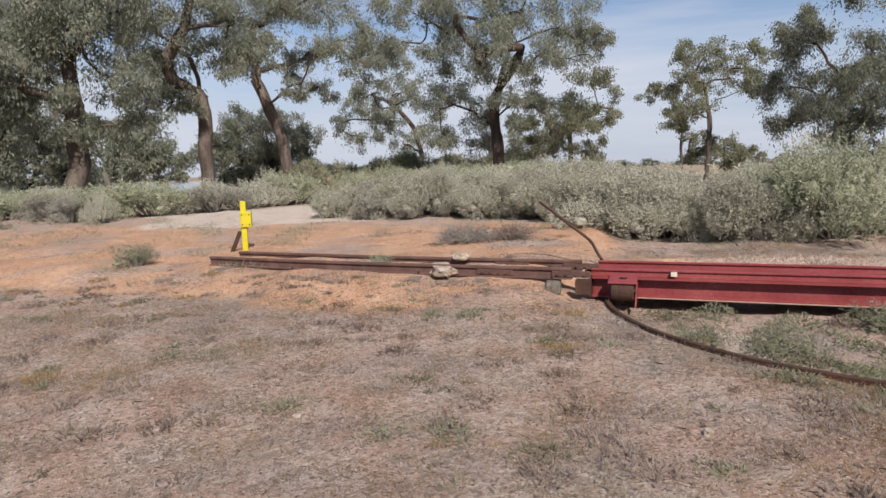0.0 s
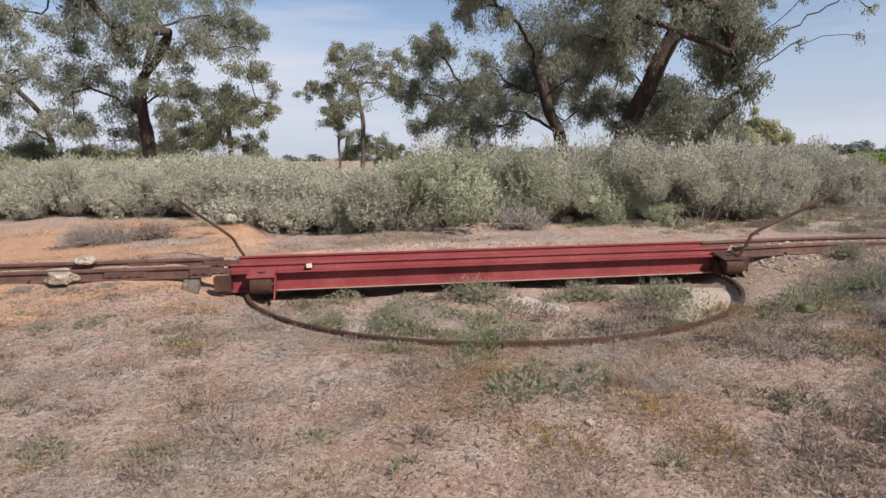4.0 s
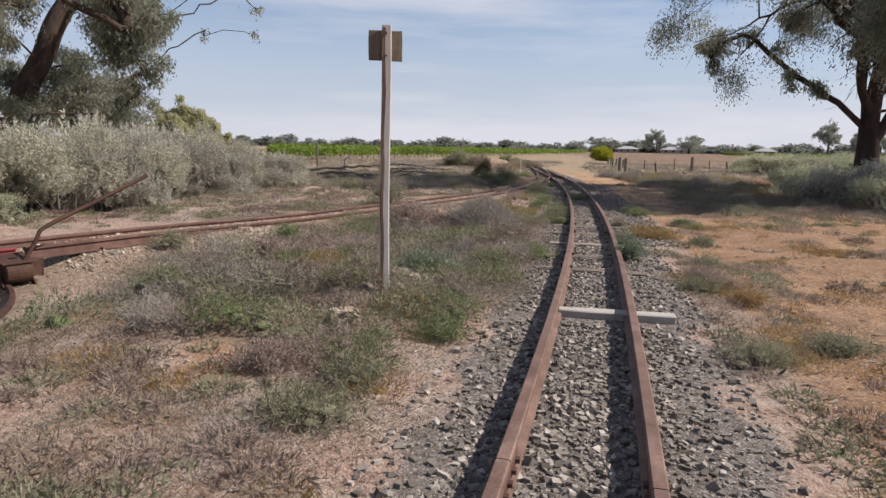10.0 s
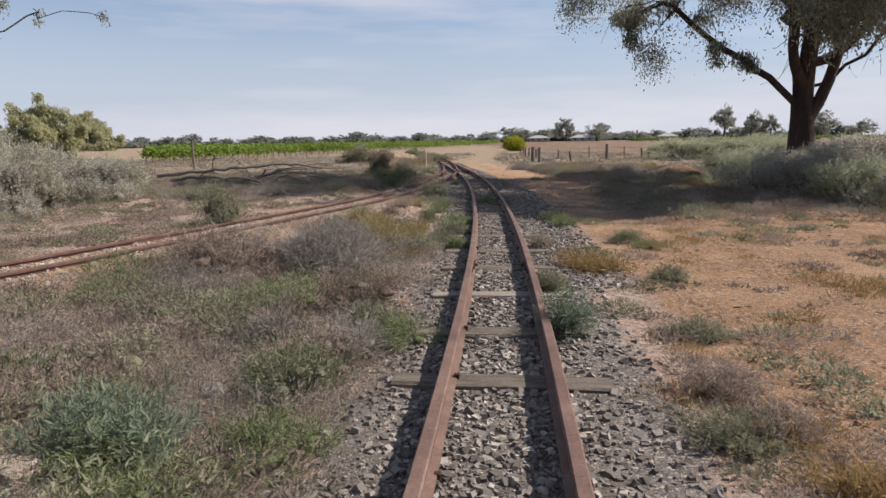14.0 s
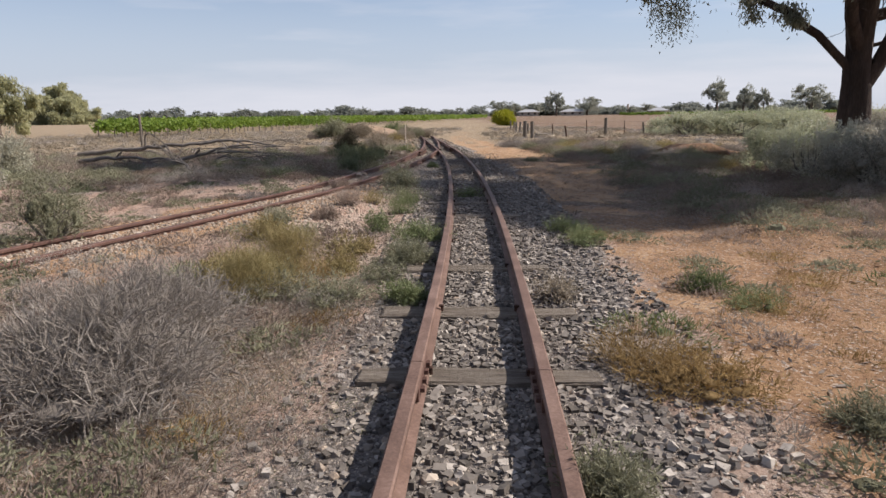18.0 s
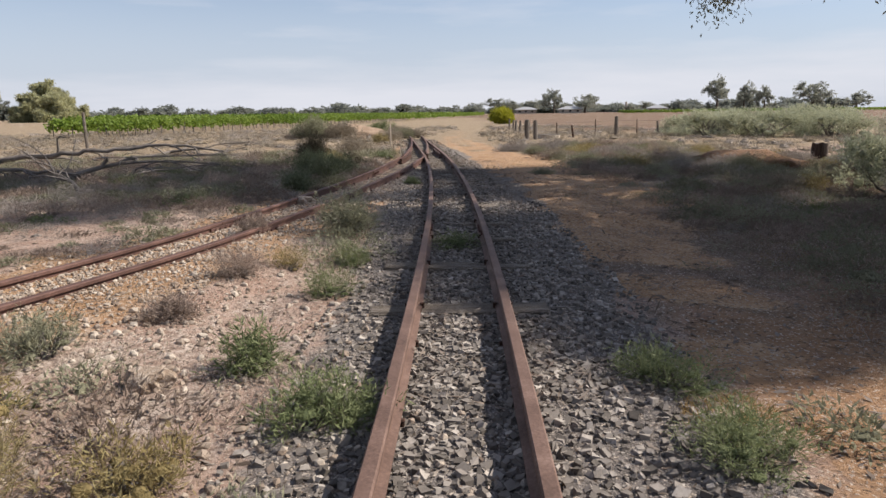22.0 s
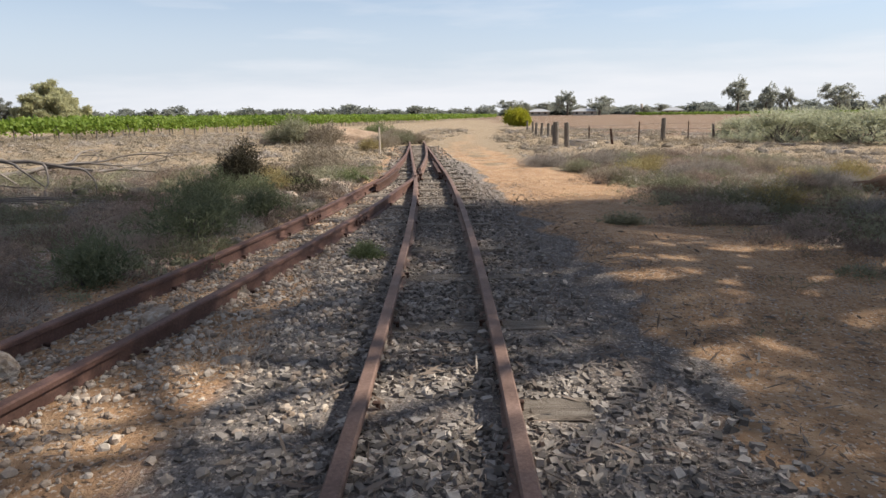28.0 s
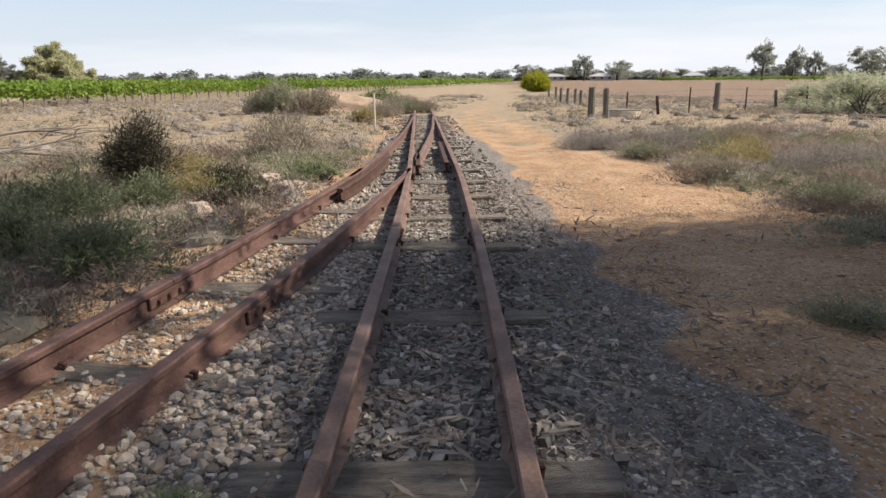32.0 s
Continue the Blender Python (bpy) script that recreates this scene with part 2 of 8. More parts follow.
M_YELLOW = surface("yellow_paint", [(0.25, (0.42, 0.33, 0.02)), (0.5, (0.66, 0.55, 0.02)), (0.8, (0.74, 0.63, 0.06))], 30, 6, 0.55, 0.15, 0.003)
M_WHITEPOST = surface("flaked_white_paint", [(0.30, (0.20, 0.12, 0.08)), (0.38, (0.55, 0.50, 0.46)), (0.55, (0.66, 0.62, 0.58)), (0.8, (0.78, 0.76, 0.73))], 22, 2.5, 0.7, 0.25, 0.004, stretch=(1, 1, 0.25))
M_BROWNWOOD = surface("brown_board", [(0.3, (0.12, 0.085, 0.06)), (0.55, (0.25, 0.19, 0.14)), (0.75, (0.36, 0.29, 0.22))], 30, 4, 0.85, 0.5, 0.006, stretch=(6, 6, 1))
M_BROWNSIDE = surface("bare_rusty_timber", [(0.3, (0.09, 0.055, 0.04)), (0.5, (0.20, 0.125, 0.09)), (0.64, (0.36, 0.27, 0.22)), (0.72, (0.66, 0.62, 0.58))], 20, 3, 0.9, 0.5, 0.004, stretch=(4, 4, 0.5))
M_POST = surface("grey_post_timber", [(0.3, (0.07, 0.058, 0.05)), (0.5, (0.2, 0.17, 0.145)), (0.72, (0.36, 0.32, 0.28))], 30, 3, 0.92, 0.8, 0.01, stretch=(6, 6, 1))
M_DEAD = surface("dead_wood", [(0.3, (0.10, 0.085, 0.075)), (0.55, (0.24, 0.21, 0.19)), (0.75, (0.42, 0.38, 0.34))], 30, 4, 0.92, 0.6, 0.008)
M_BARK = surface("gum_bark", [(0.28, (0.045, 0.034, 0.028)), (0.48, (0.13, 0.10, 0.082)), (0.62, (0.25, 0.20, 0.165)), (0.78, (0.40, 0.33, 0.28))], 9, 1.0, 0.92, 0.9, 0.05, stretch=(2.5, 2.5, 0.5))
M_BARKDARK = surface("dark_box_bark", [(0.28, (0.030, 0.020, 0.017)), (0.5, (0.081, 0.056, 0.046)), (0.75, (0.189, 0.131, 0.102))], 10, 1.0, 0.95, 1.0, 0.06, stretch=(2.5, 2.5, 0.5))
M_LIME = surface("limestone", [(0.3, (0.246, 0.162, 0.106)), (0.45, (0.470, 0.358, 0.269)), (0.58, (0.627, 0.526, 0.437)), (0.72, (0.700, 0.683, 0.605))], 26, 6, 0.95, 1.0, 0.04)
M_EARTH = surface("dug_earth", [(0.3, (0.13, 0.07, 0.04)), (0.5, (0.27, 0.15, 0.085)), (0.7, (0.40, 0.25, 0.15))], 20, 3, 0.97, 1.0, 0.05)
M_SOILHEAP = surface("pale_dug_soil", [(0.3, (0.22, 0.15, 0.10)), (0.5, (0.38, 0.27, 0.19)), (0.7, (0.52, 0.40, 0.30))], 14, 2, 0.97, 1.0, 0.05)
M_PAD = surface("sandy_concrete", [(0.3, (0.344, 0.260, 0.189)), (0.5, (0.473, 0.386, 0.303)), (0.7, (0.568, 0.487, 0.410))], 30, 2, 0.95, 0.5, 0.01)
M_ROOF = surface("sheet_roof", [(0.3, (0.42, 0.42, 0.43)), (0.7, (0.62, 0.62, 0.63))], 2, 0.3, 0.5, 0.1, 0.01, 0.2)
M_WALL = surface("house_wall", [(0.3, (0.45, 0.40, 0.35)), (0.7, (0.62, 0.57, 0.50))], 2, 0.3, 0.9, 0.1, 0.01)
M_DARKGLASS = surface("dark_pane", [(0.3, (0.02, 0.022, 0.025)), (0.7, (0.05, 0.055, 0.06))], 2, 0.3, 0.15, 0.0, 0.001, 0.0)
M_WIRE = surface("fence_wire", [(0.3, (0.10, 0.09, 0.085)), (0.7, (0.25, 0.23, 0.21))], 20, 2, 0.6, 0.1, 0.001, 0.6)

L_GUM = leafy("gum_leaves", [(0.2, (0.092, 0.096, 0.069)), (0.45, (0.178, 0.185, 0.138)), (0.65, (0.254, 0.258, 0.198)), (0.85, (0.356, 0.348, 0.269))], 0.56, coarse=0.9, gain=1.75)
L_GUMGREY = leafy("grey_gum_leaves", [(0.2, (0.108, 0.116, 0.087)), (0.45, (0.211, 0.221, 0.169)), (0.65, (0.297, 0.302, 0.236)), (0.85, (0.400, 0.386, 0.307))], 0.56, coarse=0.9, gain=1.85)
L_GUMOLIVE = leafy("olive_gum_leaves", [(0.2, (0.105, 0.110, 0.071)), (0.5, (0.209, 0.211, 0.139)), (0.85, (0.352, 0.336, 0.224))], 0.56, coarse=0.9, gain=1.75)
L_LIGHTOLIVE = leafy("light_olive_gum_leaves", [(0.2, (0.230, 0.230, 0.127)), (0.5, (0.380, 0.374, 0.218)), (0.85, (0.529, 0.506, 0.322))], 0.5, gain=1.5)
L_SALT = leafy("saltbush_leaves", [(0.15, (0.267, 0.249, 0.191)), (0.40, (0.396, 0.379, 0.299)), (0.62, (0.455, 0.439, 0.351)), (0.90, (0.524, 0.510, 0.420))], 0.32, 0.9, 0.6, plant=True, gain=1.36)
L_SALTGREEN = leafy("green_saltbush_leaves", [(0.15, (0.223, 0.227, 0.152)), (0.45, (0.365, 0.378, 0.258)), (0.65, (0.433, 0.439, 0.314)), (0.90, (0.508, 0.504, 0.381))], 0.32, 0.9, 0.6, plant=True, gain=1.36)
L_SALTBROWN = leafy("brown_saltbush_leaves", [(0.15, (0.200, 0.183, 0.149)), (0.45, (0.313, 0.292, 0.241)), (0.65, (0.395, 0.371, 0.314)), (0.90, (0.466, 0.445, 0.386))], 0.32, 0.9, 0.6, plant=True, gain=1.36)
L_DRY = leafy("dry_shrub_twigs", [(0.1, (0.177, 0.133, 0.106)), (0.4, (0.331, 0.253, 0.205)), (0.65, (0.470, 0.370, 0.311)), (0.9, (0.660, 0.542, 0.461))], 0.25, 0.9, 0.9, plant=True)
L_GREY = leafy("grey_dead_twigs", [(0.1, (0.207, 0.177, 0.155)), (0.45, (0.373, 0.328, 0.290)), (0.9, (0.594, 0.532, 0.477))], 0.25, 0.9, 0.9, plant=True)
L_OLIVE = leafy("olive_shrub_leaves", [(0.1, (0.162, 0.160, 0.103)), (0.45, (0.292, 0.286, 0.185)), (0.7, (0.402, 0.391, 0.268)), (0.9, (0.544, 0.510, 0.371))], 0.25, 0.85, 0.9, plant=True)
L_GREEN = leafy("fresh_green_leaves", [(0.1, (0.118, 0.145, 0.062)), (0.5, (0.230, 0.270, 0.123)), (0.9, (0.370, 0.390, 0.213))], 0.25, 0.75, 0.9, plant=True)
L_BLUE = leafy("blue_green_leaves", [(0.1, (0.085, 0.11, 0.072)), (0.5, (0.17, 0.215, 0.145)), (0.9, (0.28, 0.33, 0.23))], 0.25, 0.75, 0.9, plant=True, gain=1.25)
L_ORANGE = leafy("orange_dry_grass", [(0.1, (0.18, 0.115, 0.05)), (0.5, (0.34, 0.225, 0.095)), (0.9, (0.50, 0.36, 0.17))], 0.25, 0.85, 0.9, plant=True, gain=1.15)
L_KHAKI = leafy("khaki_grass", [(0.1, (0.213, 0.166, 0.071)), (0.5, (0.401, 0.313, 0.142)), (0.9, (0.542, 0.484, 0.255))], 0.25, 0.85, 0.9, plant=True, gain=1.0)
L_BROOM = leafy("dark_broom_leaves", [(0.1, (0.092, 0.107, 0.056)), (0.5, (0.178, 0.201, 0.114)), (0.9, (0.291, 0.312, 0.183))], 0.3, 0.8, 0.9, plant=True)
L_RUSTY = leafy("russet_dead_shrub", [(0.1, (0.13, 0.065, 0.038)), (0.5, (0.25, 0.13, 0.075)), (0.9, (0.38, 0.22, 0.13))], 0.15, 0.85, 0.9, plant=True)
L_DARK = leafy("dark_shrub_leaves", [(0.1, (0.028, 0.026, 0.016)), (0.5, (0.070, 0.060, 0.036)), (0.9, (0.135, 0.11, 0.07))], 0.15, 0.8, 0.9, plant=True)
L_STRAW = leafy("straw_grass", [(0.1, (0.22, 0.165, 0.10)), (0.5, (0.38, 0.30, 0.195)), (0.9, (0.55, 0.46, 0.32))], 0.3, 0.85, 0.9, plant=True)
L_TAN = leafy("tan_scrub", [(0.1, (0.22, 0.175, 0.125)), (0.5, (0.37, 0.31, 0.235)), (0.9, (0.53, 0.46, 0.365))], 0.25, 0.9, 0.9, plant=True)
L_VINE = leafy("vine_leaves", [(0.1, (0.106, 0.173, 0.025)), (0.4, (0.202, 0.306, 0.045)), (0.7, (0.314, 0.418, 0.075)), (0.95, (0.470, 0.530, 0.140))], 0.4, 0.6, 0.05)
L_YELLOW = leafy("yellow_green_leaves", [(0.1, (0.19, 0.20, 0.015)), (0.5, (0.36, 0.36, 0.03)), (0.9, (0.50, 0.47, 0.06))], 0.3, 0.7, 0.9, gain=1.35)
# Pale grey-green stands in for distance haze, put into the leaf colour.
L_HAZEFAR = leafy("hazy_far_tree_leaves", [(0.1, (0.188, 0.206, 0.181)), (0.5, (0.288, 0.306, 0.263)), (0.9, (0.388, 0.400, 0.344))], 0.45, 0.8, 0.02, gain=1.05)
L_HAZEPALE = leafy("hazy_pale_leaves", [(0.1, (0.20, 0.21, 0.18)), (0.5, (0.31, 0.32, 0.27)), (0.9, (0.42, 0.42, 0.36))], 0.5, 0.8, 0.02, gain=1.35)
# Leaf litter in a darker copy, its colour lowered for the gum's shade.
L_SHADELITTER = leafy("shade_leaf_litter", [(0.05, (0.07, 0.05, 0.038)), (0.5, (0.16, 0.12, 0.092)), (0.95, (0.34, 0.28, 0.23))], 0.1, 0.9, 0.9)
L_LITTER = leafy("leaf_litter", [(0.05, (0.140, 0.102, 0.080)), (0.35, (0.220, 0.163, 0.128)), (0.65, (0.380, 0.316, 0.268)), (0.95, (0.620, 0.561, 0.503))], 0.1, 0.9, 0.9)


def stone_material(name, stops):
    k = Nodes(name)
    f = k.math("ADD", k.math("MULTIPLY", k.island(), 0.7), k.math("MULTIPLY", k.noise(45, 4), 0.3))
    k.bump(k.noise(120, 4), 0.5, 0.004)
    return k.done(k.ramp(f, stops), 0.93, 0, 0.2)


M_BALLAST = stone_material("grey_ballast", [(0.1, (0.093, 0.081, 0.071)), (0.4, (0.211, 0.185, 0.164)), (0.7, (0.341, 0.302, 0.269)), (0.93, (0.620, 0.557, 0.496))])
M_PALESTONE = stone_material("pale_stones", [(0.1, (0.20, 0.15, 0.115)), (0.4, (0.36, 0.285, 0.225)), (0.7, (0.50, 0.42, 0.345)), (0.95, (0.66, 0.585, 0.50))])

# ---------------------------------------------------------------- building helpers


def mesh_of(name, verts, faces, material, smooth=False):
    """A mesh from arrays: verts (n, 3) and faces (m, 3 or 4)."""
    verts, faces = np.asarray(verts, np.float32), np.asarray(faces, np.int32)
    me = bpy.data.meshes.new(name)
    me.vertices.add(len(verts))
    me.vertices.foreach_set("co", verts.ravel())
    k = faces.shape[1]
    me.loops.add(faces.size)
    me.loops.foreach_set("vertex_index", faces.ravel())
    me.polygons.add(len(faces))
    me.polygons.foreach_set("loop_start", np.arange(len(faces), dtype=np.int32) * k)
    me.polygons.foreach_set("use_smooth", np.full(len(faces), bool(smooth)))
    me.materials.append(material)
    me.update(calc_edges=True)
    return me


def mesh_bm(name, bm, material, smooth=False):
    me = bpy.data.meshes.new(name)
    bmesh.ops.recalc_face_normals(bm, faces=bm.faces)
    bm.to_mesh(me)
    bm.free()
    me.materials.append(material)
    if smooth:
        for p in me.polygons:
            p.use_smooth = True
    return me


def part(name, me, parent, label="", at=None):
    ob = new(name, me)
    ob.parent = parent
    if at is not None:
        ob.matrix_basis = at
    if label:
        tagged(ob, label)
    return ob


def thing(name, label, category, group="", at=None, me=None, kind=""):
    ob = new(name, me)
    if at is not None:
        ob.matrix_basis = at
    return tagged(ob, label, category, group, kind)


def box(bm, size, at=(0, 0, 0), rot=None, bevel=0.0):
    """A box of that size centred at a place, edges bevelled."""
    m = Matrix.Translation(at) @ (rot.to_4x4() if rot else Matrix.Identity(4)) @ Matrix.Diagonal((*size, 1))
    made = bmesh.ops.create_cube(bm, size=1.0, matrix=m)
    if bevel:
        edges = list({e for v in made["verts"] for e in v.link_edges})
        bmesh.ops.bevel(bm, geom=edges, offset=bevel, segments=1, affect="EDGES")


def cyl(bm, a, b, r1, r2=None, n=12):
    a, b = Vector(a), Vector(b)
    d = b - a
    m = Matrix.Translation((a + b) / 2) @ d.to_track_quat("Z", "Y").to_matrix().to_4x4()
    bmesh.ops.create_cone(bm, cap_ends=True, segments=n, radius1=r1, radius2=r1 if r2 is None else r2, depth=d.length, matrix=m)


def box_mesh(name, size, material, bevel=0.01, rough=0.0, seed=0, cuts=0):
    bm = bmesh.new()
    box(bm, size, bevel=bevel)
    if cuts:
        bmesh.ops.subdivide_edges(bm, edges=[e for e in bm.edges if e.calc_length() > 0.2], cuts=cuts, use_grid_fill=True)
    if rough:
        r = random.Random(seed)
        for v in bm.verts:
            v.co += Vector((r.uniform(-1, 1), r.uniform(-1, 1), r.uniform(-1, 1))) * rough
    return mesh_bm(name, bm, material)


def tubes(paths, sides=6):
    """Vertices and quads of tapered tubes along polylines: each path is (points, radii)."""
    vs, fs, base = [], [], 0
    ang = np.linspace(0, 2 * np.pi, sides, endpoint=False)
    ca, sa = np.cos(ang), np.sin(ang)
    for pts, rad in paths:
        pts = np.asarray(pts, float)
        tang = np.gradient(pts, axis=0)
        tang /= np.linalg.norm(tang, axis=1)[:, None] + 1e-9
        ref = np.array((0.31, 0.95, 0.05)) if abs(tang[:, 2]).mean() > 0.6 else np.array((0.05, 0.1, 0.99))
        u = np.cross(tang, ref)
        u /= np.linalg.norm(u, axis=1)[:, None] + 1e-9
        w = np.cross(tang, u)
        ring = pts[:, None, :] + np.asarray(rad)[:, None, None] * (u[:, None, :] * ca[None, :, None] + w[:, None, :] * sa[None, :, None])
        n = len(pts)
        vs.append(ring.reshape(-1, 3))
        i = np.arange(n - 1)[:, None] * sides + base
        j = np.arange(sides)[None, :]
        j2 = (j + 1) % sides
        fs.append(np.stack([i + j, i + j2, i + sides + j2, i + sides + j], -1).reshape(-1, 4))
        base += n * sides
    return np.concatenate(vs), np.concatenate(fs)


def unit(v):
    return v / (np.linalg.norm(v, axis=-1, keepdims=True) + 1e-9)


def blades(base, way, length, width, rng):
    """Thin triangles from base along way: arrays of vertices and faces."""
    n = len(base)
    side = unit(np.cross(way, rng.normal(size=(n, 3)))) * (np.asarray(width) / 2)[:, None]
    tip = base + way * np.asarray(length)[:, None]
    v = np.stack([base - side, base + side, tip], 1).reshape(-1, 3)
    return v, np.arange(3 * n).reshape(-1, 3)


def leaves(centre, way, length, width, rng, lying=False):
    """Kite-shaped leaves: two triangles each, as one quad."""
    n = len(centre)
    side = unit(np.cross(way, rng.normal(size=(n, 3)) * (0.3 if lying else 1) + np.array((0, 0, 1.0 * lying)))) * (np.asarray(width) / 2)[:, None]
    l = way * np.asarray(length)[:, None]
    v = np.stack([centre, centre + l * 0.45 + side, centre + l, centre + l * 0.45 - side], 1).reshape(-1, 3)
    return v, np.arange(4 * n).reshape(-1, 4)


# ---------------------------------------------------------------- plan
# main line: centre line y over x


def main_y(x):
    u = (np.asarray(x, float) - 20) / 20
    curve = -7.949 - 5.892 * u + 1.239 * u * u - 0.0636 * u ** 3
    return np.where(u > 0.7, -11.488 - 0.2 * (u - 0.7) * 20, curve)


def curve_through(points, step=0.25):
    """A smooth polyline (Catmull-Rom) through plan points, evenly spaced."""
    p = np.array(points, float)
    p = np.concatenate([[2 * p[0] - p[1]], p, [2 * p[-1] - p[-2]]])
    out = []
    for i in range(1, len(p) - 2):
        t = np.linspace(0, 1, 40, endpoint=False)[:, None]
        a, b, c, d = p[i - 1], p[i], p[i + 1], p[i + 2]
        out.append(0.5 * (2 * b + (c - a) * t + (2 * a - 5 * b + 4 * c - d) * t ** 2 + (3 * b - a - 3 * c + d) * t ** 3))
    out = np.concatenate(out + [p[-2:-1]])
    s = np.r_[0, np.cumsum(np.linalg.norm(np.diff(out[:, :2], axis=0), axis=1))]
    q = np.arange(0, s[-1], step)
    return np.stack([np.interp(q, s, out[:, k]) for k in range(p.shape[1])], 1)


RAIL_TOP, GAUGE = 0.17, 0.67      # rail head above datum; between head centres
TT = np.array((7.30, 4.65))       # turntable centre
AX = np.array((0.745, -0.667))    # along the turntable
NX = np.array((0.667, 0.745))     # across it, away from the walk's start
RING = 3.22

mx = np.arange(-12, 96, 0.25)
MAIN = np.stack([mx, main_y(mx), np.full_like(mx, RAIL_TOP)], 1)
tt_end = TT + AX * 3.42
BRANCH = curve_through([(*tt_end, 0.355), (10.43, 2.00, 0.345), (11.37, 1.52, 0.31), (12.42, 0.93, 0.27), (13.45, 0.22, 0.23), (14.63, -0.60, 0.20), (17.0, -2.15, 0.17), (19.2, -3.75, 0.17), (21.4, -5.28, 0.17),
                        (23.3, -6.32, 0.17), (25.3, -7.29, 0.17), (27.6, -8.33, 0.17), (30.2, -9.40, 0.17), (32.3, -10.17, 0.17),
                        (34.2, float(main_y(34.2)) + 0.69, 0.17), (37.5, float(main_y(37.5)) + 0.42, 0.17), (42, float(main_y(42)) + 0.17, 0.17), (48, float(main_y(48)) + 0.02, 0.17)])
ENDTRACK = curve_through([(0.42, 11.35, 0.325), (2.4, 9.25, 0.335), (*(TT - AX * 3.42), 0.355)])


def offset(line, d):
    """The polyline moved d to its left."""
    t = unit(np.gradient(line[:, :2], axis=0))
    return np.c_[line[:, 0] - t[:, 1] * d, line[:, 1] + t[:, 0] * d, line[:, 2]]


def away(line, x, y):
    """Distance of plan points to a polyline, coarse but quick."""
    best = np.full(np.shape(x), 1e9)
    for p in line[::2]:
        best = np.minimum(best, (x - p[0]) ** 2 + (y - p[1]) ** 2)
    return np.sqrt(best)


def wave(x, y, s, seed=0):
    """Cheap smooth noise from sines, about -1 to 1."""
    r = np.random.RandomState(seed)
    out = 0
    for k in range(5):
        a, f, p = r.uniform(0, 6.28), r.uniform(0.6, 1.6) / s, r.uniform(0, 6.28)
        out = out + np.sin((x * math.cos(a) + y * math.sin(a)) * f * 6.28 + p) * 0.36
    return out


def smooth(v, a, b):
    t = np.clip((v - a) / (b - a), 0, 1)
    return t * t * (3 - 2 * t)


def ground_z(x, y):
    x, y = np.asarray(x, float), np.asarray(y, float)
    near = 1 - smooth(np.hypot(x - 20, y + 2), 45, 90)
    z = 0.035 * wave(x, y, 3.1, 1) * near + 0.015 * wave(x, y, 0.9, 2) * near + 0.05 * wave(x, y, 14, 3) * near
    dm = away(MAIN[::2], x, y)
    bed = 1 - smooth(dm, 0.7, 1.6)
    z = z * (1 - bed) - 0.004 * bed
    db = away(BRANCH, x, y)
    bed = (1 - smooth(db, 0.6, 1.5)) * smooth(x, 9.7, 10.3)
    z = z * (1 - bed) + (np.interp(x, BRANCH[:, 0], BRANCH[:, 2]) - 0.172) * bed
    # bank under the stub track
    rx, ry = x - TT[0], y - TT[1]
    al, ac = rx * AX[0] + ry * AX[1], rx * NX[0] + ry * NX[1]
    bank = smooth(-al, 3.3, 4.2) * smooth(ac, -1.7, -0.5) * (1 - smooth(-al, 16, 26))
    z = z + bank * 0.185
    behind = smooth(ac, -0.3, 0.8) * (1 - smooth(np.hypot(rx, ry), 14, 30))
    z = z + behind * 0.10
    # turntable pit
    r = np.hypot(rx, ry)
    pit = 1 - smooth(r, RING - 0.16, RING - 0.02)
    rim = 1 - smooth(r, RING + 0.1, RING + 0.7)
    front = 1 - smooth(ac, -0.6, 0.3)
    z = z * (1 - rim * front) + (-0.02) * rim * front
    z = np.where(r < RING + 0.3, z * (1 - pit) + pit * (-0.13 + 0.03 * wave(x, y, 1.3, 5)), z)
    z = z + 0.10 * np.exp(-((x - 8.4) ** 2 + (y + 1.9) ** 2) / 1.2)
    # river bed beyond the trees
    z = z - 1.3 * smooth(y - 0.55 * np.abs(x + 4), 62, 85) * (x < 60)
    return z


ROAD = curve_through([(-14, -2.5), (-2, -4.6), (9, -6.6), (13.7, -7.45), (14.7, -7.95), (16.45, -8.67), (20, -9.9), (26, -12.0), (32, -13.5), (37.4, -14.4), (41, -14.9), (46.5, -16.1), (52, -17.6), (57.5, -19.3), (65, -22.4), (78, -27.4), (100, -36.0), (135, -49.4), (200, -72), (330, -118)], 0.8)


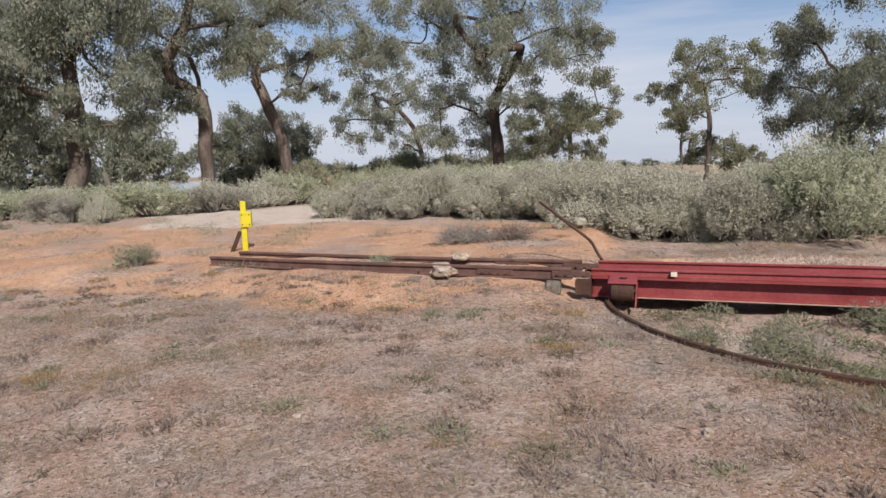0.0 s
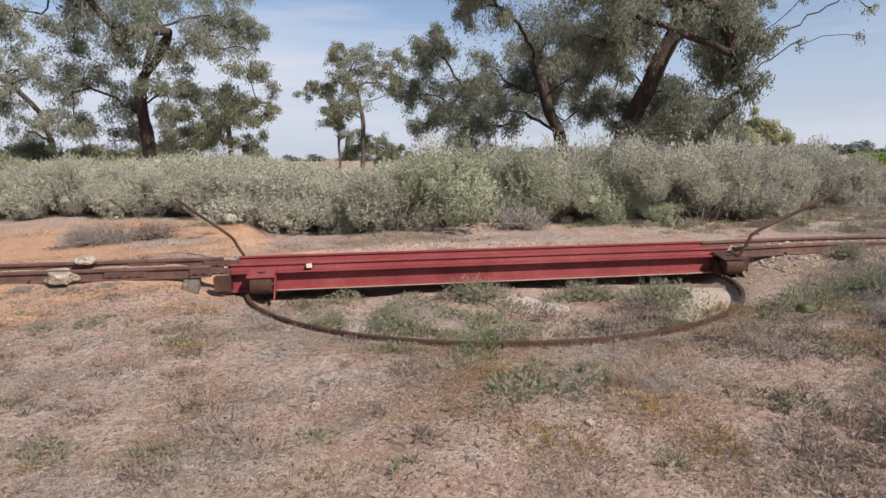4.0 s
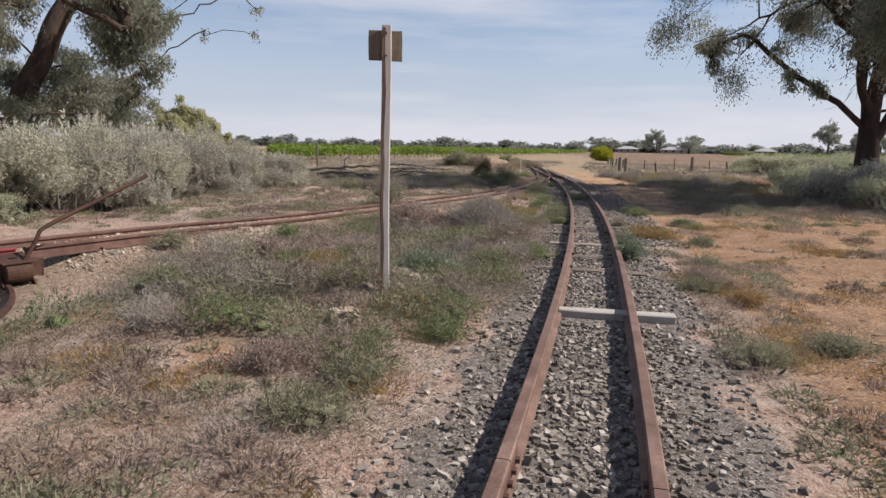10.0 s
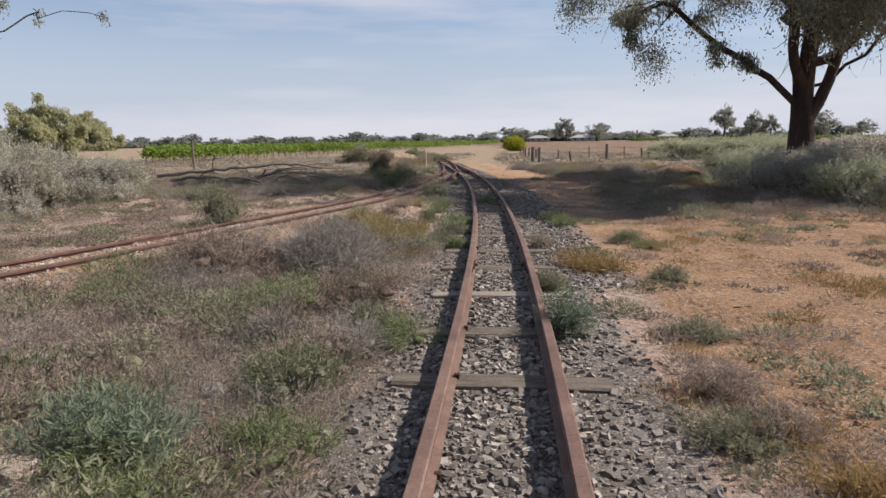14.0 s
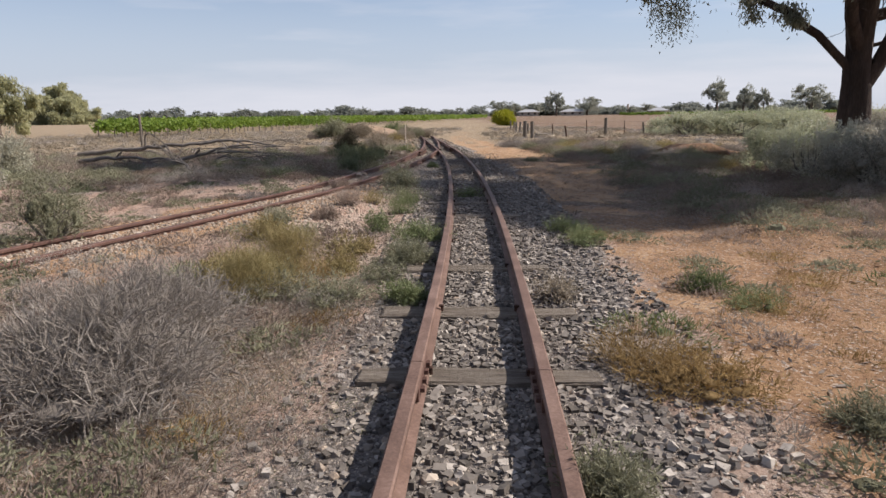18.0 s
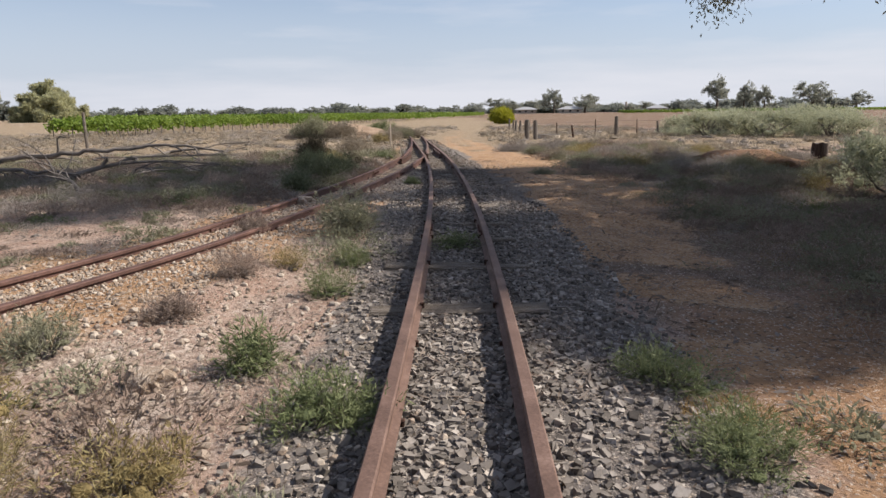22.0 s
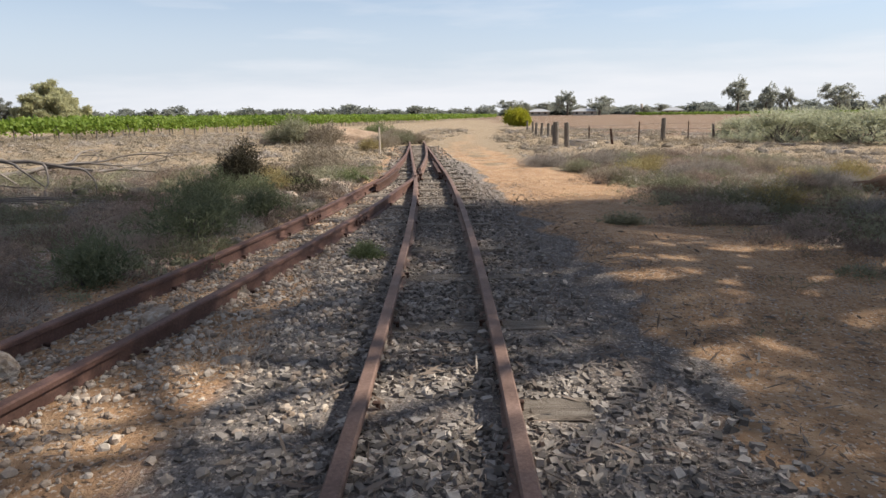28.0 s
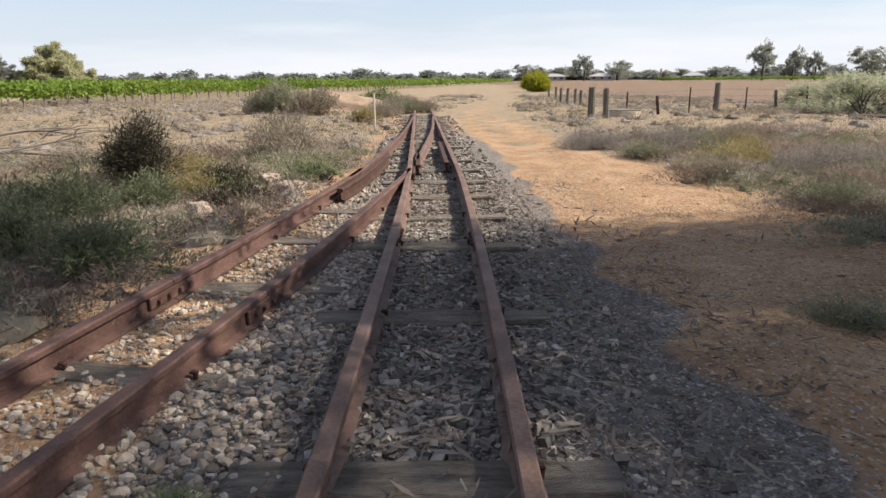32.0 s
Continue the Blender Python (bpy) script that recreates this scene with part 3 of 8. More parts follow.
def masks(x, y):
    rx, ry = x - TT[0], y - TT[1]
    al, ac = rx * AX[0] + ry * AX[1], rx * NX[0] + ry * NX[1]
    n = 0.25 * wave(x, y, 1.7, 11)
    side = np.where(y < main_y(np.clip(x, -12, 90)), np.interp(x, (5, 12, 15, 24, 34), (0.95, 1.0, 1.25, 1.4, 1.2)), np.interp(x, (5, 12, 22, 34), (0.85, 0.8, 1.0, 1.1)))
    gravel = 1 - smooth(away(MAIN, x, y) + n * 0.5, side - 0.22, side + 0.25)
    gravel = gravel * (1 - smooth(x, 37, 46))
    pale = (1 - smooth(away(BRANCH, x, y) + n, 0.7, 1.6)) * smooth(x, 9.8, 11.5) * np.interp(x, (11, 16, 19), (0.7, 0.6, 0.8))
    patch = np.exp(-(((x - 18.5) / 4.2) ** 2 + ((y + 5.3) / 1.4) ** 2)) * 0.95
    stony = np.exp(-(((x - 12.3) / 2.3) ** 2 + ((y - 0.05) / 0.9) ** 2))
    half = np.interp(x, (8, 12, 17, 20, 24, 30, 38, 46, 80), (0.15, 0.15, 0.18, 0.6, 1.4, 1.4, 1.0, 0.65, 0.5))
    sand = (1 - smooth(away(ROAD, x, y) + n * 0.8, half, half + np.interp(x, (16, 21), (0.4, 0.8)))) * smooth(x, 9, 14) * np.interp(x, (10, 13, 18, 21, 25, 31), (0.5, 0.72, 0.78, 0.66, 0.72, 0.82))
    ruts = np.minimum(np.abs(away(ROAD, x, y) - 0.75), 1)
    sand = np.where(x > 36, sand * np.interp(x, (37, 46, 60), (1.0, 0.72, 0.62)) * (0.5 + 0.5 * (1 - smooth(ruts, 0.15, 0.5))), sand)
    orange = smooth(-al, 2.6, 4.0) * smooth(ac, -2.6, -1.4) * (1 - smooth(ac, 5.5, 9)) * (1 - smooth(-al, 20, 30)) * 0.85
    orange = np.maximum(orange, (1 - smooth(np.abs(ac - 2.0 + n), 0.7, 1.9)) * smooth(al, -9, -3) * (1 - smooth(al, -3, 5)) * 0.7)
    orange = orange * (0.72 + 0.3 * wave(x, y, 2.2, 31))
    orange = np.maximum(orange, 0.8 * np.exp(-(((x - 6.9) / 1.1) ** 2 + ((y + 0.75) / 0.5) ** 2)) + 0.7 * np.exp(-(((x - 8.6) / 0.5) ** 2 + ((y + 2.6) / 0.4) ** 2)))
    white = smooth(y + 0.35 * x, 17.6, 20.6) * (1 - smooth(y + 0.55 * x, 28.5, 31)) * smooth(x + n * 3, -3.5, 0.5) * (1 - smooth(x - 0.4 * (y - 20), 6, 9))
    white = np.maximum(white, np.maximum(0.42 * patch, 0.85 * stony))
    ra, rr = np.arctan2(ry, rx), np.hypot(rx, ry)
    spot = (1 - smooth(np.abs(ra + 2.05) + 0.15 * n, 0.14, 0.30)) * smooth(rr, 0.4, 0.8) * (1 - smooth(rr, 1.7, 2.0)) + (1 - smooth(((al + 1.95) / 0.75) ** 2 + ((ac + 1.75) / 0.5) ** 2, 0.6, 1.2))
    white = np.maximum(white, 0.72 * np.clip(spot, 0, 1))
    rust = smooth(-(y - main_y(np.clip(x, -12, 60))), 1.0, 1.9) * (1 - smooth(x, 16, 24)) * (1 - smooth(-y, 20, 34)) * 0.75
    # Sun patches on the shaded road, painted as spots of bright sand.
    spots = np.exp(-(((x - 21.6) / 0.8) ** 2 + ((y + 10.2) / 0.45) ** 2)) + np.exp(-(((x - 25.6) / 1.6) ** 2 + ((y + 10.9) / 0.35) ** 2)) + np.exp(-(((x - 26.6) / 0.7) ** 2 + ((y + 12.1) / 0.5) ** 2))
    sand = np.maximum(sand, 0.85 * spots)
    # Dark litter spread over the gum's shadow, so its shade is painted too.
    mulch_shade = np.exp(-(((x - 26.5) / 10) ** 4 + ((y + 13.5) / 6.5) ** 4)) * 0.85 + np.exp(-(((x - 30) / 6.5) ** 4 + ((y + 3) / 3.6) ** 4)) * 0.75
    straw = np.clip(smooth(x, 29, 38) * 0.8 + smooth(np.hypot(x - 20, y), 50, 90), 0, 1)
    field = smooth(x - 0.2 * y, 58, 64)
    field = field * (y < -30 - 0.25 * (x - 60)) * 0.95
    by = np.interp(x, BRANCH[:, 0], BRANCH[:, 1])
    under = smooth(y - main_y(np.clip(x, -12, 60)), 0.8, 1.4) * smooth(x - 0.3 * y, 5.5, 8.5) * (1 - smooth(x, 26, 30)) * (1 - smooth(y - by, 0.5, 2.5)) * (0.62 + 0.35 * wave(x, y, 1.9, 41)) * (1 - 0.75 * smooth(x, 13, 17))
    return dict(under=under, field=field, mulch_shade=mulch_shade, gravel=gravel, sand=np.clip(np.maximum(np.maximum(np.maximum(sand, pale), 0.3 * patch), (1 - smooth(np.abs(ac - 2.2 + n), 0.6, 1.6)) * (np.abs(al) < 9) * 0.3), 0, 1), orange=orange, white=white, rust=rust, straw=straw)


# ---------------------------------------------------------------- ground, one sheet to the horizon


def spread_axis(lo, hi, step, far):
    mid = np.arange(lo, hi, step)
    grow = np.array([1.0])
    while grow.sum() * step * 1.0 < far:
        grow = np.append(grow, grow[-1] * 1.17)
    g = np.cumsum(grow) * step
    return np.r_[(lo - g)[::-1], mid, hi + g]


gx, gy = spread_axis(-5, 44, 0.14, 3200), spread_axis(-16, 14, 0.14, 3200)
GX, GY = np.meshgrid(gx, gy, indexing="ij")
GZ = ground_z(GX, GY)
idx = np.arange(GX.size).reshape(GX.shape)
gf = np.stack([idx[:-1, :-1], idx[1:, :-1], idx[1:, 1:], idx[:-1, 1:]], -1).reshape(-1, 4)
g_me = mesh_of("ground", np.stack([GX, GY, GZ], -1).reshape(-1, 3), gf, M_GROUND, True)
for key, val in masks(GX.ravel(), GY.ravel()).items():
    g_me.attributes.new(key, "FLOAT", "POINT").data.foreach_set("value", np.asarray(val, np.float32))
tagged(new("ground", g_me), "dry pinkish-brown soil with leaf litter and gravel", "ground", kind="structure")

k = Nodes("river_water")
k.bump(k.noise(1.2, 4), 0.15, 0.05)
M_WATER = k.done((0.16, 0.17, 0.16), 0.12, 0, 0.5)
bm = bmesh.new()
bmesh.ops.create_grid(bm, x_segments=8, y_segments=4, size=1, matrix=Matrix.Translation((-10, 185, -0.42)) @ Matrix.Diagonal((170, 120, 1, 1)))
tagged(new("water", mesh_bm("water", bm, M_WATER)), "still pale river water behind the gum trees", "water", kind="structure")


def on(x, y):
    return float(ground_z(np.array([x]), np.array([y]))[0])

# ---------------------------------------------------------------- railway track
RAIL_H = 0.145
PROFILE = [(-0.056, 0), (0.056, 0), (0.056, 0.012), (0.014, 0.026), (0.010, 0.100), (0.036, 0.112), (0.036, 0.137), (0.028, 0.145),
           (-0.028, 0.145), (-0.036, 0.137), (-0.036, 0.112), (-0.010, 0.100), (-0.014, 0.026), (-0.056, 0.012)]


def sweep(name, line, material, profile=PROFILE, top=RAIL_H):
    """A rail section swept along a polyline whose z is the rail head."""
    line = np.asarray(line, float)
    t = unit(np.gradient(line[:, :2], axis=0))
    n, m = len(line), len(profile)
    pr = np.array(profile)
    v = np.empty((n, m, 3))
    v[..., 0] = line[:, None, 0] - t[:, None, 1] * pr[None, :, 0]
    v[..., 1] = line[:, None, 1] + t[:, None, 0] * pr[None, :, 0]
    v[..., 2] = line[:, None, 2] - top + pr[None, :, 1]
    i, j = np.arange(n - 1)[:, None] * m, np.arange(m)[None, :]
    j2 = (j + 1) % m
    f = np.stack([i + j2, i + j, i + m + j, i + m + j2], -1).reshape(-1, 4)
    bm = bmesh.new()
    vs = [bm.verts.new(c) for c in v.reshape(-1, 3)]
    for q in f:
        bm.faces.new([vs[int(k)] for k in q])
    bm.faces.new(vs[:m])
    bm.faces.new(vs[-m:])
    return mesh_bm(name, bm, material)


def pieces(line, length):
    """Cut a polyline into rails of that length, with small gaps."""
    s = np.r_[0, np.cumsum(np.linalg.norm(np.diff(line[:, :2], axis=0), axis=1))]
    a = 0.0
    while a < s[-1] - 0.5:
        b = min(a + length, s[-1])
        q = np.linspace(a + 0.004, b - 0.004, max(3, int((b - a) / 0.3)))
        yield np.stack([np.interp(q, s, line[:, c]) for c in range(3)], 1)
        a = b


bm = bmesh.new()
box(bm, (0.50, 0.020, 0.075), bevel=0.004)
for bx in (-0.17, -0.06, 0.06, 0.17):
    cyl(bm, (bx, -0.008, 0), (bx, 0.032, 0), 0.020, n=6)
ME_FISH = mesh_bm("fishplate", bm, M_RAILDARK)
bm = bmesh.new()
cyl(bm, (0, 0, -0.02), (0, 0, 0.018), 0.012, n=6)
box(bm, (0.038, 0.032, 0.016), (0.006, 0, 0.022), bevel=0.005)
ME_SPIKE = mesh_bm("spike", bm, M_RUST)


def spin(p, ang, tilt=0.0):
    return Matrix.Translation(p) @ Euler((tilt, 0, ang)).to_matrix().to_4x4()


def line_at(line, x):
    """Place and heading of a polyline at plan x."""
    y, z = np.interp(x, line[:, 0], line[:, 1]), np.interp(x, line[:, 0], line[:, 2])
    y2 = np.interp(x + 0.3, line[:, 0], line[:, 1])
    return float(x), float(y), float(z), math.atan2(y2 - y, 0.3)


def lay_rails(track, line, length, material):
    for s in (-1, 1):
        for seg in pieces(offset(line, s * GAUGE / 2), length):
            part("rail", sweep("rail", seg, material), track)
            p, q = seg[-1], seg[-2]
            ang = math.atan2(p[1] - q[1], p[0] - q[0])
            for o in (-1, 1):
                ob = part("fishplate", ME_FISH, track)
                ob.matrix_basis = Matrix.Translation((p[0] - math.sin(ang) * 0.026 * o, p[1] + math.cos(ang) * 0.026 * o, p[2] - 0.080)) @ Euler((0, 0, ang + (math.pi if o < 0 else 0))).to_matrix().to_4x4()


SLEEPERS = [box_mesh("sleeper", (0.20, 1.40, 0.13), M_SLEEPER, 0.014, 0.008, k, 3) for k in range(4)]


def lay_sleepers(track, line, xs, seed, rise=0.0):
    r = random.Random(seed)
    for x in xs:
        px, py, pz, a = line_at(line, x)
        top = pz - RAIL_H + 0.002 + rise + 0.018 * smooth(x, 19, 23) - max(0.0, r.uniform(-0.02, 0.012)) - 0.03 * (x in BURIED)
        ob = part("sleeper", SLEEPERS[r.randrange(4)], track)
        ob.matrix_basis = Matrix.Translation((px, py, top - 0.065)) @ Euler((r.uniform(-0.01, 0.01), r.uniform(-0.02, 0.02), a + r.uniform(-0.05, 0.05))).to_matrix().to_4x4() @ Matrix.Diagonal((r.uniform(0.9, 1.1), r.uniform(0.96, 1.04), 1, 1))
        for s in (-1, 1):
            for o in (-1, 1):
                if r.random() < 0.8:
                    d = s * GAUGE / 2 + o * 0.062
                    sp = part("spike", ME_SPIKE, track)
                    sp.matrix_basis = Matrix.Translation((px - math.sin(a) * d, py + math.cos(a) * d, top + r.uniform(0.005, 0.02))) @ Euler((0, 0, a + (math.pi / 2 if o < 0 else -math.pi / 2))).to_matrix().to_4x4()


main_track = thing("main_track", "rusty narrow-gauge railway track on weathered timber sleepers in grey ballast", "railway track")
MAIN_SLEEPERS = [5.75, 7.52, 8.73, 9.85, 10.84, 12.04, 13.3, 14.43, 15.75, 17.08, 18.1, 18.83, 20.15, 21.4, 22.4, 23.88,
                 25.04, 26.3, 27.45, 28.96, 30.5, 31.6, 32.7, 33.8, 34.9, 36, 37.1, 38.2, 39.3, 40.4, 41.5, 42.6, 43.7, 44.8, 46, 47.2, 48.4]
BURIED = (5.75, 8.73, 17.08, 18.1)
BRANCH_SLEEPERS = [10.6, 11.7, 12.9, 14.1, 15.2, 16.4, 17.5, 18.6, 19.7, 20.9, 22, 23.1, 24.1, 25.2, 26.4, 27.5, 28.6, 29.8, 31, 32.2]
lay_rails(main_track, MAIN[MAIN[:, 0] < 51.5], 9.1, M_RAIL)
lay_sleepers(main_track, MAIN, [x for x in MAIN_SLEEPERS if x not in (7.52, 12.04)], 3)
px, py, pz, pa = line_at(MAIN, 7.6)
part("sleeper", box_mesh("sleeper", (0.14, 1.06, 0.10), M_CONCRETE, 0.01, 0.003, 7, 2), main_track, "pale newer sleeper plank", Matrix.Translation((7.6, -4.03, 0.02)) @ Euler((0, 0, pa + 0.05)).to_matrix().to_4x4())

px, py, pz, pa = line_at(MAIN, 12.04)
part("sleeper", box_mesh("sleeper", (0.17, 1.36, 0.12), M_GREYPLANK, 0.012, 0.005, 8, 3), main_track, "pale grey sawn sleeper", Matrix.Translation((px, py, -0.032)) @ Euler((0, 0, pa + 0.03)).to_matrix().to_4x4())

branch_track = thing("branch_track", "rusty branch track curving to the turntable over pale stones", "railway track")
cut = BRANCH[:, 0] < 34.4
lay_rails(branch_track, BRANCH[cut], 7.6, M_RAILDARK)
lay_sleepers(branch_track, BRANCH, BRANCH_SLEEPERS, 5, -0.012)
# turnout: closing rails, check rail and the spare rail ends beside the frog
tail = BRANCH[(BRANCH[:, 0] > 33.6) & (BRANCH[:, 0] < 47)]
left_rail, right_rail = offset(tail, GAUGE / 2), offset(tail, -GAUGE / 2)
part("rail", sweep("rail", left_rail, M_RAILDARK), branch_track)
part("rail", sweep("closing_rail", right_rail[right_rail[:, 0] > 35.2], M_RAIL), branch_track)
MAIN_IN = MAIN[(MAIN[:, 0] > 34.6) & (MAIN[:, 0] < 38.2)]
part("check_rail", sweep("check_rail", offset(MAIN_IN, -GAUGE / 2 + 0.13), M_RUST), branch_track)
B_IN = BRANCH[(BRANCH[:, 0] > 32.6) & (BRANCH[:, 0] < 36.2)]
part("check_rail", sweep("check_rail", offset(B_IN, GAUGE / 2 - 0.13), M_RUST), branch_track)
part("wing_rail", sweep("wing_rail", offset(MAIN[(MAIN[:, 0] > 34.3) & (MAIN[:, 0] < 36.2)], GAUGE / 2 - 0.12), M_RUST), branch_track)
bm = bmesh.new()
box(bm, (0.7, 0.16, 0.10), bevel=0.02)
px, py, pz, pa = line_at(offset(MAIN, GAUGE / 2), 34.3)
part("frog", mesh_bm("frog", bm, M_RUST), branch_track, at=spin((px, py, 0.10), pa))

stub_track = thing("stub_track", "short rusty stub track ending on an orange earth bank", "railway track")
lay_rails(stub_track, ENDTRACK, 5.0, M_RAILDARK)
lay_sleepers(stub_track, ENDTRACK, [0.75, 1.6, 2.35, 3.1, 3.8, 4.4], 9, 0.0)

# ---------------------------------------------------------------- turntable
TM = Matrix.Translation((*TT, 0.022)) @ Matrix(((AX[0], NX[0], 0), (AX[1], NX[1], 0), (0, 0, 1.14))).to_4x4()
turntable = thing("turntable", "red-painted steel railway turntable bridge with rusty end rollers", "turntable", at=TM)
HALF = 3.36
IBEAM = [(-0.10, -0.005), (0.10, -0.005), (0.10, 0.012), (0.012, 0.026), (0.012, 0.186), (0.115, 0.20), (0.115, 0.215), (-0.115, 0.215), (-0.115, 0.20), (-0.012, 0.186), (-0.012, 0.026), (-0.10, 0.012)]


def straight(half, y, z, n=5):
    xs = np.linspace(-half, half, n)
    return np.stack([xs, np.full(n, y), np.full(n, z)], 1)


for s in (-1, 1):
    part("girder", sweep("girder", straight(HALF, s * (GAUGE / 2 + 0.02), 0.215), M_RED, IBEAM, 0.215), turntable)
    part("rail", sweep("rail", straight(HALF + 0.02, s * GAUGE / 2, 0.295), M_RED, [(a * 0.86, b * 0.54) for a, b in PROFILE], 0.078), turntable, "red-painted rail")
    bm = bmesh.new()
    box(bm, (2 * HALF - 0.3, 0.012, 0.012), bevel=0.002)
    part("flange_edge", mesh_bm("flange_edge", bm, M_FLANGE), turntable, "pale worn lower flange edge", Matrix.Translation((0, s * (GAUGE / 2 + 0.122), 0.006)))
for k in range(7):
    bm = bmesh.new()
    box(bm, (0.05, GAUGE - 0.02, 0.14), bevel=0.006)
    part("cross_beam", mesh_bm("cross_beam", bm, M_RED), turntable, at=Matrix.Translation((-HALF + 0.4 + k * (2 * HALF - 0.8) / 6, 0, 0.11)))
bm = bmesh.new()
box(bm, (2 * HALF - 0.1, GAUGE - 0.16, 0.012), bevel=0.003)
part("deck_plate", mesh_bm("deck_plate", bm, M_RED), turntable, at=Matrix.Translation((0, 0, 0.225)))
bm = bmesh.new()
box(bm, (0.055, 0.10, 0.10), bevel=0.004)
part("label_plate", mesh_bm("label_plate", bm, M_PALE), turntable, "small cream label plate", Matrix.Translation((-HALF + 0.95, -GAUGE / 2 - 0.085, 0.262)) @ Matrix.Diagonal((1.3, 1, 0.36, 1)))
bm = bmesh.new()
cyl(bm, (0, 0, -0.16), (0, 0, 0.0), 0.28, 0.2, 20)
part("pivot", mesh_bm("pivot", bm, M_RUST), turntable)


def roller_unit(end, side):
    """Bracket, drum roller and end box at one corner of the bridge."""
    m = Matrix.Translation((end * (3.26 if end > 0 else 2.98), side * 0.64, 0.0)) @ Euler((0, 0, 0 if end * side > 0 else 0)).to_matrix().to_4x4()
    bm = bmesh.new()
    cyl(bm, (-0.13, 0, 0.105), (0.13, 0, 0.105), 0.10, n=20)
    cyl(bm, (-0.16, 0, 0.105), (0.16, 0, 0.105), 0.022, n=8)
    bmesh.ops.bevel(bm, geom=[e for e in bm.edges if e.calc_face_angle(0) > 1.0], offset=0.01, segments=1, affect="EDGES")
    part("roller", mesh_bm("roller", bm, M_RUST, False), turntable, "rusty steel drum roller", m)
    for o in (-1, 1):
        bm = bmesh.new()
        vs = [bm.verts.new((o * 0.155 + t, yy, zz)) for t in (-0.008, 0.008) for yy, zz in ((-0.09 * side * -1, -0.05), (-0.10 * side, 0.15), (-0.26 * side, 0.20), (-0.26 * side, 0.02))]
        for q in ((0, 1, 2, 3), (7, 6, 5, 4), (0, 4, 5, 1), (1, 5, 6, 2), (2, 6, 7, 3), (3, 7, 4, 0)):
            bm.faces.new([vs[c] for c in q])
        part("bracket", mesh_bm("bracket", bm, M_RED if end < 0 else M_RUST), turntable, at=m)
    bm = bmesh.new()
    box(bm, (0.33, 0.34, 0.016), (0, -0.08 * side, 0.222), Euler((0.16 * -side, 0, 0)).to_matrix(), 0.004)
    top = part("bracket_top", mesh_bm("bracket_top", bm, M_RED if end < 0 else M_RUST), turntable, at=m)
    # Dark disc on the uncut plate: the hole's inner shade is only colour.
    bm = bmesh.new()
    cyl(bm, (0.0, -0.08 * side, 0.222), (0.0, -0.08 * side, 0.2335), 0.05, n=16)
    part("hole_disc", mesh_bm("hole_disc", bm, M_DARKGLASS), top, "dark disc in place of a round hole")


for end in (-1, 1):
    for side in (-1, 1):
        roller_unit(end, side)
    bm = bmesh.new()
    box(bm, (0.03, 1.02, 0.20), (end * (HALF + 0.02), 0, 0.10), bevel=0.005)
    part("end_plate", mesh_bm("end_plate", bm, M_RUST), turntable)
    for yy in (-0.52, 0.52):
        bm = bmesh.new()
        box(bm, (0.17, 0.012, 0.15), (end * (HALF + 0.10), yy - 0.06, 0.11), bevel=0.003)
        box(bm, (0.17, 0.012, 0.15), (end * (HALF + 0.10), yy + 0.06, 0.11), bevel=0.003)
        box(bm, (0.016, 0.14, 0.17), (end * (HALF + 0.18), yy, 0.11), bevel=0.003)
        box(bm, (0.17, 0.12, 0.012), (end * (HALF + 0.10), yy, 0.19), bevel=0.003)
        part("lock_box", mesh_bm("lock_box", bm, M_RUST), turntable)
    # push bar: a bent pipe leaning outward
    a = np.array((end * 3.30, -end * 0.66, 0.16))
    reach_ = 1.45 if end > 0 else 0.95
    mid_p = a + np.array((end * 0.24, -end * 0.02, 0.34))
    tip = a + np.array((end * reach_, -end * 0.05, 0.82))
    pts = curve_through([a, a + (mid_p - a) * 0.6, mid_p, mid_p + (tip - mid_p) * 0.5, tip], 0.05)
    v, f = tubes([(pts, np.full(len(pts), 0.021))], 8)
    part("push_bar", mesh_of("push_bar", v, f, M_RUST, True), turntable, "bent rusty pipe push bar")

# ring wall and pit
ring = thing("turntable_ring", "rusty curved iron rail ringing the turntable pit", "rail ring", at=Matrix.Translation((*TT, 0)))
an = np.linspace(0, 2 * math.pi, 97)
for q in range(8):
    a = an[q * 12:q * 12 + 13]
    ln = np.stack([RING * np.cos(a), RING * np.sin(a), np.full_like(a, 0.025)], 1)
    part("ring_rail", sweep("ring_rail", ln, M_RUST, [(-0.025, -0.06), (0.025, -0.06), (0.025, 0.135), (0.018, 0.14), (-0.018, 0.14), (-0.025, 0.135)], 0.14), ring)
for a0, a1, r0, r1 in ((-1.72, -1.05, 2.55, 3.17),):
    bm = bmesh.new()
    aa = np.linspace(a0, a1, 14)
    inner = [bm.verts.new(((r0 + 0.10 * math.sin(9 * t)) * math.cos(t), (r0 + 0.10 * math.sin(9 * t)) * math.sin(t), -0.088)) for t in aa]
    outer = [bm.verts.new((r1 * math.cos(t), r1 * math.sin(t), -0.080)) for t in aa]
    for i in range(13):
        bm.faces.new((inner[i], inner[i + 1], outer[i + 1], outer[i]))
    made = bmesh.ops.extrude_face_region(bm, geom=bm.faces[:])
    bmesh.ops.translate(bm, verts=[v for v in made["geom"] if isinstance(v, bmesh.types.BMVert)], vec=(0, 0, -0.08))
    part("pit_pad", mesh_bm("pit_pad", bm, M_PAD), ring, "sandy concrete pad")

